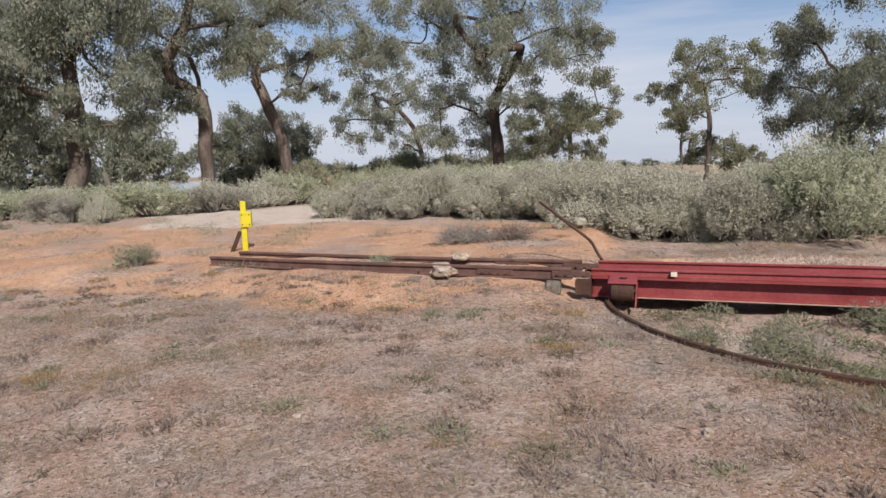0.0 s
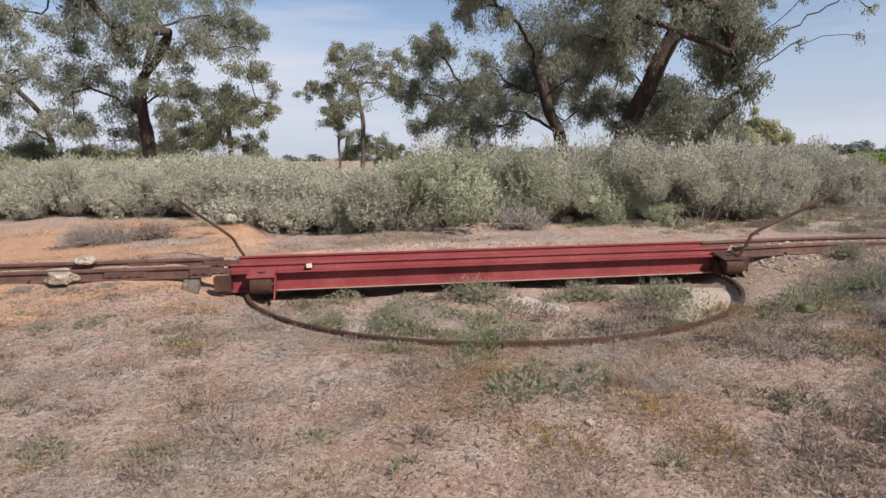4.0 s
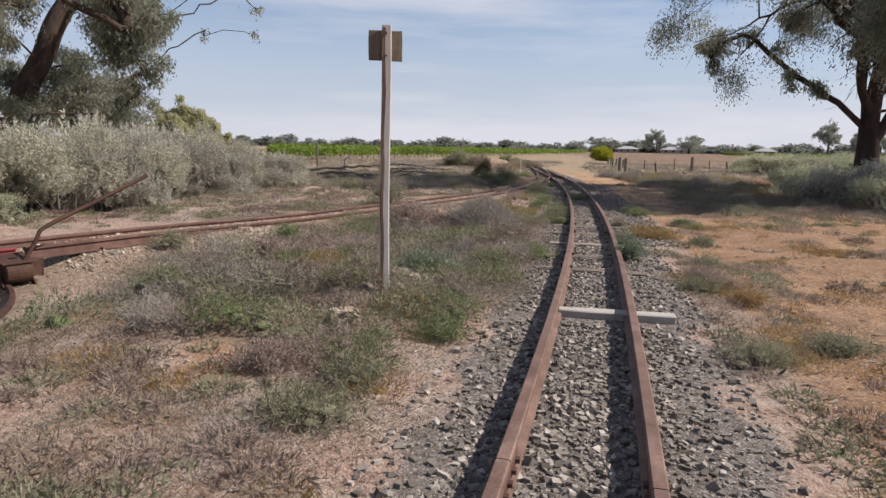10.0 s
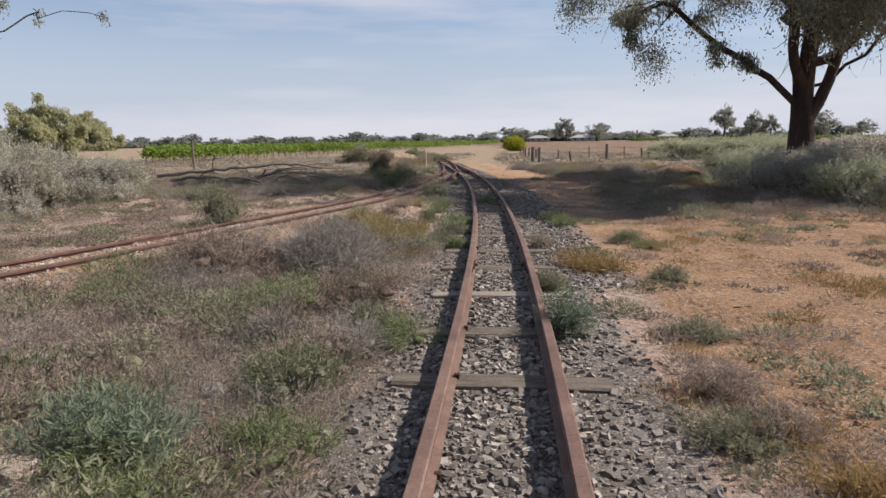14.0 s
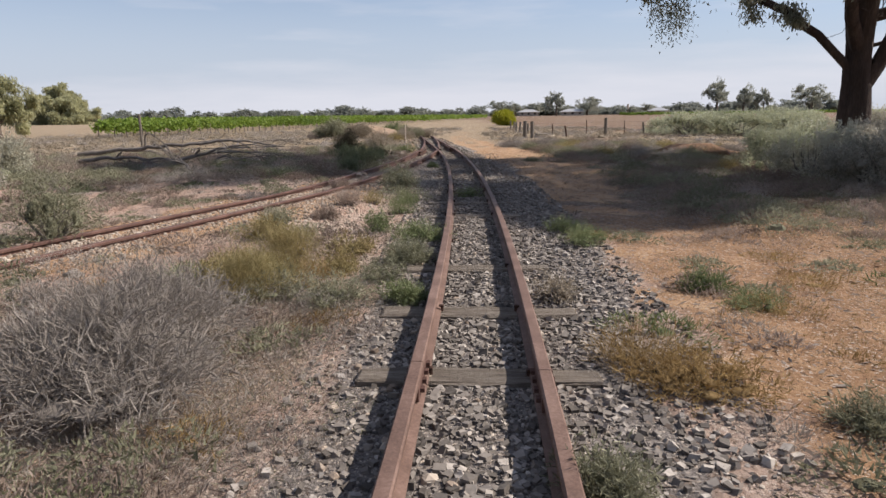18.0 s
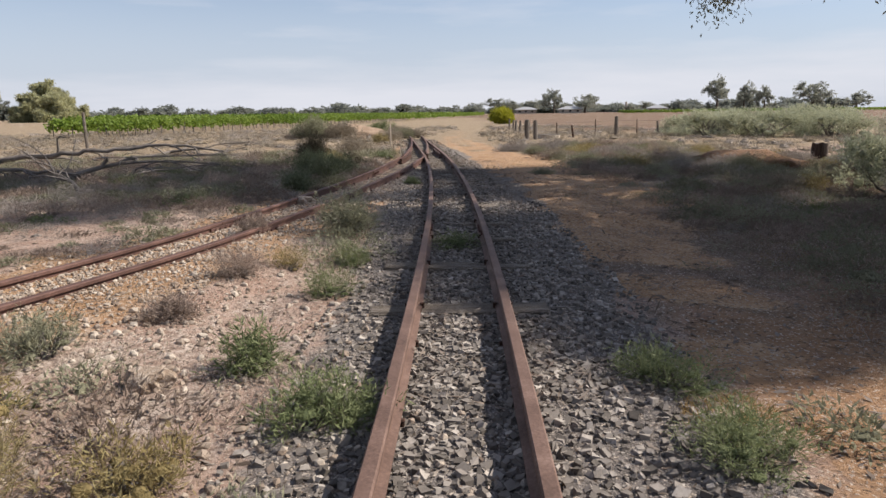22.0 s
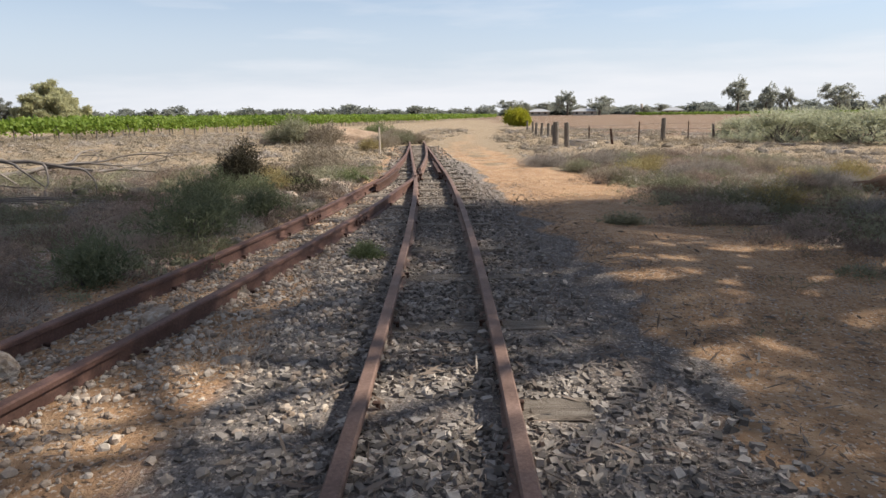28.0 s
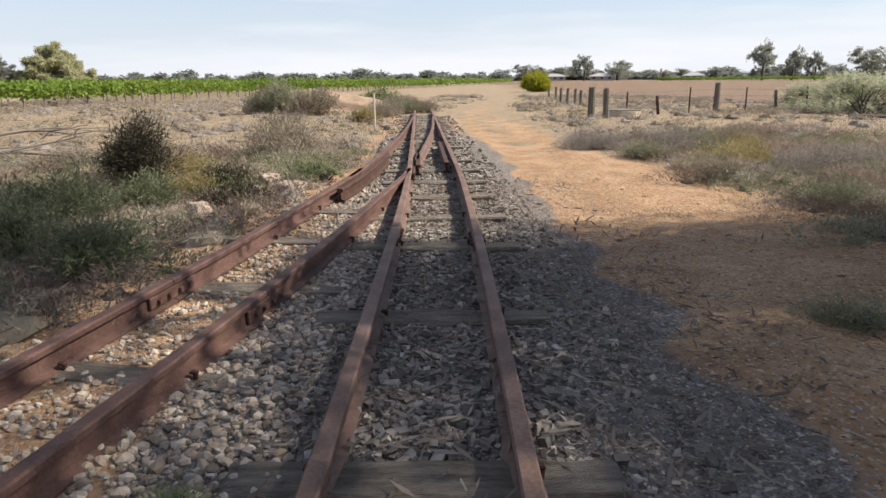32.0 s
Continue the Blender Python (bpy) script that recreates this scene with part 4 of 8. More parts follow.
# ---------------------------------------------------------------- sign post and marker
sx, sy = 8.21, -1.91
sz = on(sx, sy)
sign = thing("sign_post", "flaking white timber post with a brown board seen from behind", "sign post", at=Matrix.Translation((sx, sy, sz)) @ Euler((0, 0, radians(2))).to_matrix().to_4x4())
bm = bmesh.new()
bmesh.ops.create_cube(bm, size=1, matrix=Matrix.Translation((0, 0, 1.16)) @ Matrix.Diagonal((0.080, 0.086, 2.72, 1)))
bmesh.ops.subdivide_edges(bm, edges=[e for e in bm.edges if e.calc_length() > 1], cuts=9)
bmesh.ops.bevel(bm, geom=[e for e in bm.edges if abs(e.verts[0].co.z - e.verts[1].co.z) > 0.1 and e.calc_face_angle(0) > 1], offset=0.008, segments=1, affect="EDGES")
for v in bm.verts:
    v.co.y += 0.008 * math.sin(v.co.z * 2.1)
part("post", mesh_bm("post", bm, M_WHITEPOST), sign)
part("board", box_mesh("board", (0.022, 0.312, 0.27), M_BROWNWOOD, 0.004, 0.003, 5, 2), sign, "weathered brown board", Matrix.Translation((0.054, 0, 2.35)) @ Euler((0, 0, 0)).to_matrix().to_4x4())
for zz in (2.25, 2.45):
    bm = bmesh.new()
    cyl(bm, (-0.056, 0, zz), (0.08, 0, zz), 0.008, n=8)
    part("bolt", mesh_bm("bolt", bm, M_RUST), sign)
# Strip added in front to stand for the post's rust-brown side face.
bm = bmesh.new()
box(bm, (0.012, 0.032, 2.46), (-0.044, 0.027, 1.27), bevel=0.002)
bmesh.ops.subdivide_edges(bm, edges=[e for e in bm.edges if e.calc_length() > 1], cuts=12)
for v in bm.verts:
    v.co.y += 0.006 * math.sin(v.co.z * 9) + 0.008 * math.sin(v.co.z * 2.1)
part("brown_side", mesh_bm("brown_side", bm, M_BROWNSIDE), sign, "rust-brown strip standing for one face of the post")

yx, yy = 0.83, 12.45
ym = thing("buffer_marker", "bright yellow painted steel post with a box plate", "track marker", at=Matrix.Translation((yx, yy, on(yx, yy))) @ Euler((0, 0, radians(-15))).to_matrix().to_4x4())
part("post", box_mesh("post", (0.10, 0.08, 1.05), M_YELLOW, 0.006), ym, at=Matrix.Translation((0, 0, 0.40)))
part("box_plate", box_mesh("box_plate", (0.20, 0.12, 0.29), M_YELLOW, 0.01), ym, at=Matrix.Translation((0.045, -0.02, 0.58)))
for qx, qz in ((-0.02, 0.67), (0.11, 0.67), (-0.02, 0.49), (0.11, 0.49)):
    bm = bmesh.new()
    cyl(bm, (qx, -0.086, qz), (qx, -0.078, qz), 0.014, n=8)
    part("bolt", mesh_bm("bolt", bm, M_RUST), ym)
bm = bmesh.new()
box(bm, (0.07, 0.06, 0.42), (0, 0, 0.17), Euler((0.0, 0.42, 0)).to_matrix(), 0.006)
part("strut", mesh_bm("strut", bm, M_RUST), ym, "rusty leaning strut", Matrix.Translation((-0.16, -0.03, 0)))

# ---------------------------------------------------------------- trees


def grow(rng, p, d, length, rad, level, top, paths, tips, droop):
    """One limb and what springs from it."""
    n = 7 if level < 2 else 5
    pts, rads, cur, dirn = [p.copy()], [rad], p.copy(), d.copy()
    for i in range(n):
        dirn = unit(dirn + rng.normal(size=3) * (0.10, 0.20, 0.26, 0.32)[min(level, 3)] + np.array((0, 0, 0.06 if level < 2 else -droop)))
        cur = cur + dirn * length / n
        pts.append(cur.copy())
        rads.append(rad * (1 - 0.62 * (i + 1) / n))
    paths.append((pts, rads))
    if level >= top - 1:
        tips.append((pts[-1], length))
        tips.append((pts[-2], length))
        if level >= top:
            tips.append((pts[-3], length))
            return
    kids = (4, 4, 3, 3)[min(level, 3)]
    for c in range(kids):
        i = n - c * (1 if level else 1) if c < 3 else n - 3
        i = max(2, i)
        side = unit(np.cross(dirn, rng.normal(size=3)))
        ang = rng.uniform(0.35, 0.95)
        cd = unit(unit(np.array(pts[i]) - np.array(pts[i - 1])) * math.cos(ang) + side * math.sin(ang))
        grow(rng, np.array(pts[i]), cd, length * rng.uniform(0.56, 0.80), rads[i] * 0.80, level + 1, top, paths, tips, droop)


def leaf_cloud(rng, tips, per, size, spread_, drop, even=False):
    c = np.array([t[0] for t in tips])
    ln = np.array([t[1] for t in tips])
    dens = rng.uniform(0.0, 1.9, len(c)) * (rng.uniform(0, 1, len(c)) > 0.24)
    if even:
        dens = 0.3 + 0.6 * dens
    cnt = np.maximum(3, (per * 0.72 * dens).astype(int))
    i = np.repeat(np.arange(len(c)), cnt)
    r = np.clip(rng.normal(size=(len(i), 3)), -1.5, 1.5) * (np.clip(ln, 0.8, 1.5) * spread_)[i][:, None] * np.array((1, 1, 0.62))
    r[:, 2] -= np.abs(rng.normal(size=len(i))) * drop * 0.7 * np.clip(ln, 0.8, 1.5)[i]
    pos = c[i] + r
    way = unit(rng.normal(size=(len(i), 3)) * 0.75 + np.array((0, 0, -0.85)))
    L = rng.uniform(0.6, 1.3, len(i)) * size
    return leaves(pos, way, L, L * rng.uniform(0.26, 0.45, len(i)), rng)


def gum(label, x, y, limbs, trunk_h, rad, scale, leafmat, barkmat, seed, per=42, size=0.29, top=4, lean=(0, 0), spread_=0.22, drop=0.45, droop=0.07, height=12.0, reach=6.0, category="gum tree", wide=None, even=False):
    """A gum: trunk, then main limbs given as (heading, slope, length, height share)."""
    rng = np.random.RandomState(seed)
    z = on(x, y) - 0.1
    paths, tips = [], []
    n = 8
    pts = [np.array((lean[0] * (i / n) ** 1.3 + 0.05 * math.sin(i * 1.7 + seed), lean[1] * (i / n) ** 1.3 + 0.05 * math.cos(i * 1.3 + seed), trunk_h * i / n)) for i in range(n + 1)]
    rads = [rad * (1.45 - 0.45 * min(1, i / 1.5)) * (1 - 0.35 * i / n) for i in range(n + 1)]
    paths.append((pts, rads))
    for h, slope, length, share in limbs:
        k_ = min(n, max(2, int(round(share * n))))
        d = np.array((math.cos(h) * math.cos(slope), math.sin(h) * math.cos(slope), math.sin(slope)))
        grow(rng, pts[k_].copy(), d, length * 0.7, rads[k_] * (0.72 if wide else 0.64), 1, top, paths, tips, droop)
    # fit the grown tree to its height and spread
    tp = np.array([t[0] for t in tips])
    up = (height - 0.5) / tp[:, 2].max()
    out = (reach - 0.5) / np.percentile(np.hypot(tp[:, 0], tp[:, 1]), 96)
    fit_ = np.array((out, out, up))
    def settle(p):
        """Bring a grown point to the tree's spread: wide = reach along x and y, upper part pushed along x."""
        p = np.array(p) * fit_
        if wide:
            k_ = np.clip((p[2] - 3) / 5, 0, 1)
            lim = np.array((wide[0] * (1 - 0.25 * np.clip((p[2] - 9) / 8, 0, 1)), wide[1]))
            q = lim * np.tanh(p[:2] * np.array((wide[0] / wide[1], 1.0)) / lim)
            p[:2] = p[:2] * (1 - k_) + q * k_
            p[0] += 0.36 * max(0.0, p[2] - 9.5)
        return p

    paths = [([settle(p) for p in pts], rd) for pts, rd in paths]
    tips = [(settle(t[0]), t[1] * (out + up) / 2) for t in tips]
    if wide:
        tips = [t for t in tips if t[0][2] > 4.4 + 0.10 * abs(t[0][1]) and (t[0][2] > 8.5 or rng.uniform() > 0.3)]

        def foot(p):
            """Where a twig's shadow falls, give or take."""
            return x + p[0] + 0.111 * p[2] + rng.normal() * 0.35, y + p[1] + 1.106 * p[2] + rng.normal() * 0.3

        def gap(p):
            """Chance that a twig is bare: the crown is open where sun patches reach the ground."""
            gx_, gy_ = foot(p)
            if gx_ < 21.3 and gy_ > -7.5:
                return 0.95
            if gx_ < 27 and gy_ > -6.7:
                return 0.8
            if gx_ > 31.5 and -13 < gy_ < -6:
                return 0.9 if gy_ > -11 else 0.6
            if 24.2 < gx_ < 28.8 and -12.7 < gy_ < -10.2:
                return 0.74
            if 27.5 < gx_ < 32 and -10.2 < gy_ < -7.6:
                return 0.93
            if 25.4 < gx_ < 27.5 and -10.2 < gy_ < -6.4:
                return 0.1
            if 18.0 < gx_ < 19.7 and -10.0 < gy_ < -8.9:
                return 0.9
            if 23.4 < gx_ < 24.6 and -9.6 < gy_ < -8.7:
                return 0.92
            if 23.4 < gx_ < 25.4 and -8.8 < gy_ < -6.6:
                return 0.72
            if 21 < gx_ < 28.8 and -12.7 < gy_ < -9.8:
                return 0.6
            if 20.4 < gx_ < 22.6 and -8.3 < gy_ < -6.8:
                return 0.55
            if 22.6 < gx_ < 27 and -12 < gy_ < -6.8:
                return 0.35
            if 26.5 < gx_ < 34 and -11 < gy_ < -6.5:
                return 0.4
            return 0.0

        def thick(p):
            gx_, gy_ = foot(p)
            if 24.2 < gx_ < 28.8 and -12.7 < gy_ < -10.2:
                return False
            if gx_ > 20.2 and -8.3 < gy_ < -6.8:
                return False
            return (16.8 < gx_ < 22.4 and -18 < gy_ < -7.2) or (17 < gx_ < 31 and -18 < gy_ < -10.8) or (23 < gx_ < 37 and -6 < gy_ < 1)

        tips = [t for t in tips if rng.uniform() > gap(t[0])]
        tips = tips + [t for t in tips if thick(t[0])]
        tips = tips + [t for t in tips if 24 < x + t[0][0] + 0.111 * t[0][2] < 36 and -4.5 < y + t[0][1] + 1.106 * t[0][2] < 0.5 and rng.uniform() < 0.6]
        edge = [t for t in tips if 16.9 < foot(t[0])[0] < 20.3 and -11 < foot(t[0])[1] < -7.2]
        tips = tips + edge + edge + [t for t in edge if rng.uniform() < 0.7] + [t for t in tips if 17.6 < x + t[0][0] + 0.111 * t[0][2] < 21.5 and -10.2 < y + t[0][1] + 1.106 * t[0][2] < -7.4]
    v, f = tubes(paths[:1], 12)
    v2, f2 = tubes([p for p in paths[1:] if p[1][0] > 0.05], 6)
    v3, f3 = tubes([(p[0][::2] if len(p[0]) > 4 else p[0], p[1][::2] if len(p[0]) > 4 else p[1]) for p in paths[1:] if p[1][0] <= 0.05], 4)
    v, f = np.concatenate([v, v2, v3]), np.concatenate([f, f2 + len(v), f3 + len(v) + len(v2)])
    tree = thing("gum_tree", label, category, "gum trees", Matrix.Translation((x, y, z)) @ Matrix.Diagonal((scale, scale, scale, 1)))
    part("trunk", mesh_of("trunk", v, f, barkmat, True), tree)
    v, f = leaf_cloud(rng, tips, per, size, spread_, drop, even)
    part("crown", mesh_of("crown", v, f, leafmat), tree)
    return tree


def lobe_tree(label, x, y, trunk, lobes, rad, leafmat, barkmat, seed, leaf=0.15, per=62, hang=0.5, fill=1.0, category="gum tree", tree=None, facing=None, deep=0.8, rise=0.35, arch=0.14):
    """A tree from its trunk line (across, up) and crown lobes (across, up, radius): limbs reach each lobe, twigs fill it, leaves hang in clumps."""
    rng = np.random.RandomState(seed)
    base = on(x, y) - 0.1
    d = unit(np.array((x, y))) if facing is None else unit(np.array(facing, float))
    r = np.array((d[1], -d[0]))
    wide = max(abs(l[0]) for l in lobes) + 1.0

    def spot(across, up_, depth):
        return np.array((r[0] * across + d[0] * depth, r[1] * across + d[1] * depth, up_ - base))

    P, up, chains = [], [], []

    def chain(start, goal, n, wob, lift):
        a, ids = P[start], [start]
        ln = np.linalg.norm(goal - a)
        ctrl = a * 0.5 + goal * 0.5 + np.array((0, 0, lift * ln)) + rng.normal(size=3) * wob * ln
        prev = start
        for i in range(1, n + 1):
            t = i / n
            p = a * (1 - t) ** 2 + 2 * ctrl * t * (1 - t) + goal * t * t
            if i < n:
                p = p + rng.normal(size=3) * wob * 0.35 * ln / math.sqrt(n)
            P.append(p)
            up.append(prev)
            prev = len(P) - 1
            ids.append(prev)
        chains.append(ids)
        return ids

    line = np.array([(trunk[0][0], 0.0)] + [(t_[0], t_[1] - base) for t_ in trunk if t_[1] - base > 0.6])
    along_ = np.r_[0, np.cumsum(np.hypot(*np.diff(line, axis=0).T))]
    step_ = np.linspace(0, along_[-1], max(6, int(along_[-1] / 0.35)))
    tk = np.stack([np.interp(step_, along_, line[:, 0]) + 0.05 * np.sin(step_ * 1.9 + seed), np.interp(step_, along_, line[:, 1])], 1)
    for i, q in enumerate(tk):
        P.append(np.array((r[0] * q[0], r[1] * q[0], q[1])))
        up.append(i - 1)
    chains.append(list(range(len(tk))))
    ends = []
    first = max(2, int(len(tk) * 0.3))
    for across, up_, size in sorted(lobes, key=lambda l: math.hypot(l[0] - trunk[-1][0], l[1] - trunk[-1][1])):
        goal = spot(across, up_, rng.uniform(-1, 1) * math.sqrt(max(0.2, wide * wide - across * across)) * deep)
        A = np.array(P)
        A[:first] = 99.0
        gap_ = A - goal
        hor = np.hypot(gap_[:, 0], gap_[:, 1])
        cost = np.linalg.norm(gap_, axis=1) + 1.6 * np.maximum(0, gap_[:, 2] + rise * hor)
        start = int(cost.argmin())
        n = max(4, int(np.linalg.norm(P[start] - goal) / 0.55))
        own = chain(start, goal, n, 0.10, rng.uniform(-0.02, arch))
        own = own[len(own) // 3:]
        knots = unit(rng.normal(size=(4 + int(3.2 * size ** 1.5), 3))) * (size * rng.uniform(0.45, 1.25, (4 + int(3.2 * size ** 1.5), 1)))
        for _ in range(int(fill * 8.5 * size ** 1.7) + 4):
            o = knots[rng.randint(len(knots))] + rng.normal(size=3) * 0.27 * size
            o[2] *= 0.85
            q = goal + o
            Q = np.array([P[i] for i in own])
            j = own[int((np.linalg.norm(Q - q, axis=1) + 0.5 * np.maximum(0, Q[:, 2] - q[2])).argmin())]
            tw = chain(j, q, 3, 0.14, rng.uniform(-0.05, 0.16))
            own.append(tw[2])
            ends.append((tw[-1], size))
            if rng.uniform() < 0.55:
                ends.append((tw[2], size))
    cnt = np.zeros(len(P))
    for i, _ in ends:
        cnt[i] += 1
    for i in range(len(P) - 1, 0, -1):
        if up[i] >= 0:
            cnt[up[i]] += cnt[i]
    A = np.array(P)
    rr = np.maximum(0.009, rad * (np.maximum(cnt, 1) / max(1, cnt.max())) ** 0.66)
    rr[:3] *= (1.35, 1.15, 1.05)
    thick, thin = [], []
    for ids in chains:
        q = rr[ids].copy()
        q[0] = min(q[0], q[1] * 1.12)
        (thick if q.max() > 0.05 else thin).append((A[ids], q))
    v, f = tubes(thick, 9)
    v2, f2 = tubes(thin, 3)
    if not isinstance(tree, bpy.types.Object):
        tree = thing("gum_tree", label, category, "gum trees", Matrix.Translation((x, y, base)))
    part("trunk" if facing is None else "limb", mesh_of("trunk", np.concatenate([v, v2]), np.concatenate([f, np.c_[f2] + len(v)]), barkmat, True), tree)
    c = A[[i for i, _ in ends]]
    sz = np.array([s_ for _, s_ in ends])
    num = (per * 1.9 * rng.uniform(0.35, 1.5, len(c)) * np.where(sz < 0.32, 0.07, 1.0)).astype(int)
    i = np.repeat(np.arange(len(c)), num)
    sig = (0.10 + 0.105 * np.clip(sz, 0.4, 2.6)) * (1.0 if facing is None else 1.2)
    o = np.clip(rng.normal(size=(len(i), 3)), -1.5, 1.5) * sig[i][:, None] * np.array((1, 1, 0.7))
    o[:, 2] -= np.abs(rng.normal(size=len(i))) * hang * sig[i] * 1.4
    way = unit(rng.normal(size=(len(i), 3)) * 0.65 + np.array((0, 0, -1.15)))
    L = rng.uniform(0.6, 1.35, len(i)) * leaf * 1.22
    v, f = leaves(c[i] + o, way, L, L * rng.uniform(0.22, 0.38, len(i)), rng)
    part("crown" if facing is None else "foliage", mesh_of("crown", v, f, leafmat), tree)
    return tree


def round_limbs(rng, n, lo, hi, length, share=(0.55, 1.0)):
    a0 = rng.uniform(0, 6.28)
    return [(a0 + 6.283 * i / n + rng.uniform(-0.4, 0.4), rng.uniform(lo, hi), length * rng.uniform(0.75, 1.2), rng.uniform(*share)) for i in range(n)]


R = random.Random(12)
lobe_tree("tall river gum with pale brown leaning trunk and grey-green drooping leaves", -5.9, 37.5, [(-0.01, 0.71), (0.53, 2.49), (0.46, 4.49), (0.51, 6.47), (0.51, 8.42)],
          [(-0.8, 8.9, 2.36), (1.3, 8.8, 2.53), (2.4, 6.5, 1.52), (-1.8, 6.4, 2.03), (0.3, 10.6, 2.7), (2.5, 10.0, 2.03), (-0.5, 5.3, 1.52), (3.6, 4.7, 1.52), (1.4, 4.2, 1.35), (-1.7, 9.6, 2.03), (-2.5, 4.1, 2.03), (-0.5, 12.6, 2.87), (2.2, 12.7, 2.7), (-3.6, 8.6, 2.7), (-3.9, 5.5, 2.7)],
          0.5, L_GUMGREY, M_BARK, 60, 0.17, 62, fill=1.0)
lobe_tree("straight pale-barked river gum with high open crown", 0.9, 46.0, [(-0.01, 0.33), (0.02, 3.25), (0.1, 5.86), (-0.16, 8.06), (-0.65, 9.85)],
          [(-2.0, 10.5, 2.25), (-0.2, 12.4, 2.66), (1.8, 11.0, 2.25), (-2.8, 8.7, 1.64), (2.4, 8.8, 1.64), (-1.6, 7.7, 1.43), (-0.3, 15.5, 3.27), (2.1, 15.4, 2.45), (-2.0, 6.2, 1.15), (-3.3, 11.9, 2.04)],
          0.46, L_GUMGREY, M_BARK, 61, 0.18, 58, fill=0.95)
lobe_tree("leaning forked gum with bare twisted limbs", 6.9, 49.5, [(-0.0, 0.62), (-0.27, 3.27), (-0.76, 5.38), (-1.48, 7.04), (-2.1, 8.68)],
          [(-2.3, 12.7, 2.22), (0.1, 13.2, 2.22), (2.0, 13.6, 2.22), (-1.7, 10.3, 1.56), (1.6, 10.5, 1.78), (3.7, 10.4, 1.56), (0.6, 7.9, 1.33), (2.7, 8.5, 1.24), (5.8, 10.0, 1.69), (5.0, 12.0, 1.87), (-0.5, 16.3, 2.67), (7.6, 11.3, 1.87), (2.7, 16.5, 2.67)],
          0.44, L_GUMGREY, M_BARK, 62, 0.18, 52, fill=0.85)
lobe_tree("dense round-crowned tree low by the water", 7.0, 69.6, [(-0.01, -0.29), (0.15, 2.2), (0.37, 3.96)],
          [(-2.5, 5.8, 2.8), (0.4, 6.4, 2.49), (3.3, 5.7, 2.49), (0.8, 3.1, 2.8), (4.3, 3.6, 1.74), (-2.6, 2.9, 2.8), (2.4, 1.5, 1.99), (-4.2, 4.1, 2.18)],
          0.4, L_GUM, M_BARK, 63, 0.22, 70, fill=1.0)
lobe_tree("slender bending gum with sparse grey leaves", 21.5, 60.3, [(-0.0, 0.92), (-0.2, 3.38), (-0.69, 5.61), (-2.45, 7.86), (-4.07, 8.88)],
          [(-4.7, 9.0, 2.05), (-5.9, 7.4, 1.71), (-2.5, 9.5, 2.05), (-7.3, 6.6, 1.25), (-2.6, 6.5, 1.71), (-5.2, 4.9, 1.71), (-2.1, 4.5, 2.05), (-3.3, 2.6, 1.42), (-0.3, 8.3, 1.71)],
          0.26, L_GUMGREY, M_BARKDARK, 64, 0.2, 42, fill=0.8)
lobe_tree("tall many-stemmed gum with upright dark branches", 20.9, 42.1, [(-0.0, 1.52), (-0.16, 3.97), (-0.33, 5.99), (0.33, 8.35), (1.01, 11.06)],
          [(-5.7, 12.2, 2.09), (-3.2, 12.4, 2.3), (-0.8, 12.3, 2.3), (2.0, 12.6, 2.3), (4.4, 12.1, 2.09), (6.5, 11.6, 1.59), (-4.1, 9.7, 2.09), (-1.3, 9.6, 2.09), (1.5, 9.1, 2.09), (4.3, 9.3, 1.75), (6.9, 9.8, 1.17), (-3.4, 6.5, 1.88), (-1.4, 5.4, 1.75), (-4.3, 4.5, 1.67), (-2.2, 3.1, 1.59), (0.9, 5.9, 1.59), (2.5, 6.7, 1.34), (-6.6, 10.2, 1.67), (4.8, 15.1, 2.51), (0.9, 15.7, 2.92), (-3.1, 15.9, 2.51)],
          0.42, L_GUMGREY, M_BARKDARK, 65, 0.17, 56, fill=0.9)
lobe_tree("lighter green young gum beside a taller one", 28.0, 43.8, [(-0.0, 1.7), (0.01, 4.44), (0.89, 6.15)],
          [(1.4, 7.9, 1.57), (-0.4, 7.0, 1.57), (2.3, 5.9, 1.39), (-1.1, 4.9, 1.66), (1.0, 4.2, 1.66), (-2.3, 3.7, 1.48), (1.8, 3.0, 1.02), (-3.3, 4.9, 1.39), (-3.8, 3.0, 1.39)],
          0.2, L_GUMOLIVE, M_BARK, 66, 0.17, 60, fill=1.0)
lobe_tree("thin umbrella-crowned gum with bare pale stems", 40.1, 41.9, [(0.0, 1.13), (0.16, 4.25), (-0.12, 7.02), (-0.59, 8.88)],
          [(-0.2, 10.4, 1.75), (-1.9, 10.4, 1.13), (1.9, 9.6, 1.75), (-4.1, 8.1, 1.03), (-2.3, 8.1, 1.34), (-1.0, 6.2, 1.75), (3.4, 9.9, 1.34), (3.2, 7.3, 1.24), (-2.8, 6.6, 1.03), (0.4, 8.3, 1.24)],
          0.2, L_GUMOLIVE, M_BARK, 67, 0.18, 52, fill=0.85)
lobe_tree("small olive gum with slim stem", 38.6, 43.3, [(0.0, 1.33), (0.05, 3.88), (-0.29, 5.54)],
          [(1.1, 3.7, 1.24), (-0.7, 4.9, 0.82), (0.2, 5.7, 0.72), (2.0, 2.8, 1.13)],
          0.12, L_GUMOLIVE, M_BARK, 68, 0.18, 50, fill=0.9)
lobe_tree("low olive bush tree behind the saltbush", 47.7, 45.7, [(0.0, 1.13), (-0.02, 1.87)],
          [(0.7, 2.5, 1.41), (-1.0, 2.8, 1.41), (-0.5, 1.9, 1.41)],
          0.14, L_GUMOLIVE, M_BARK, 69, 0.2, 60, fill=1.0)
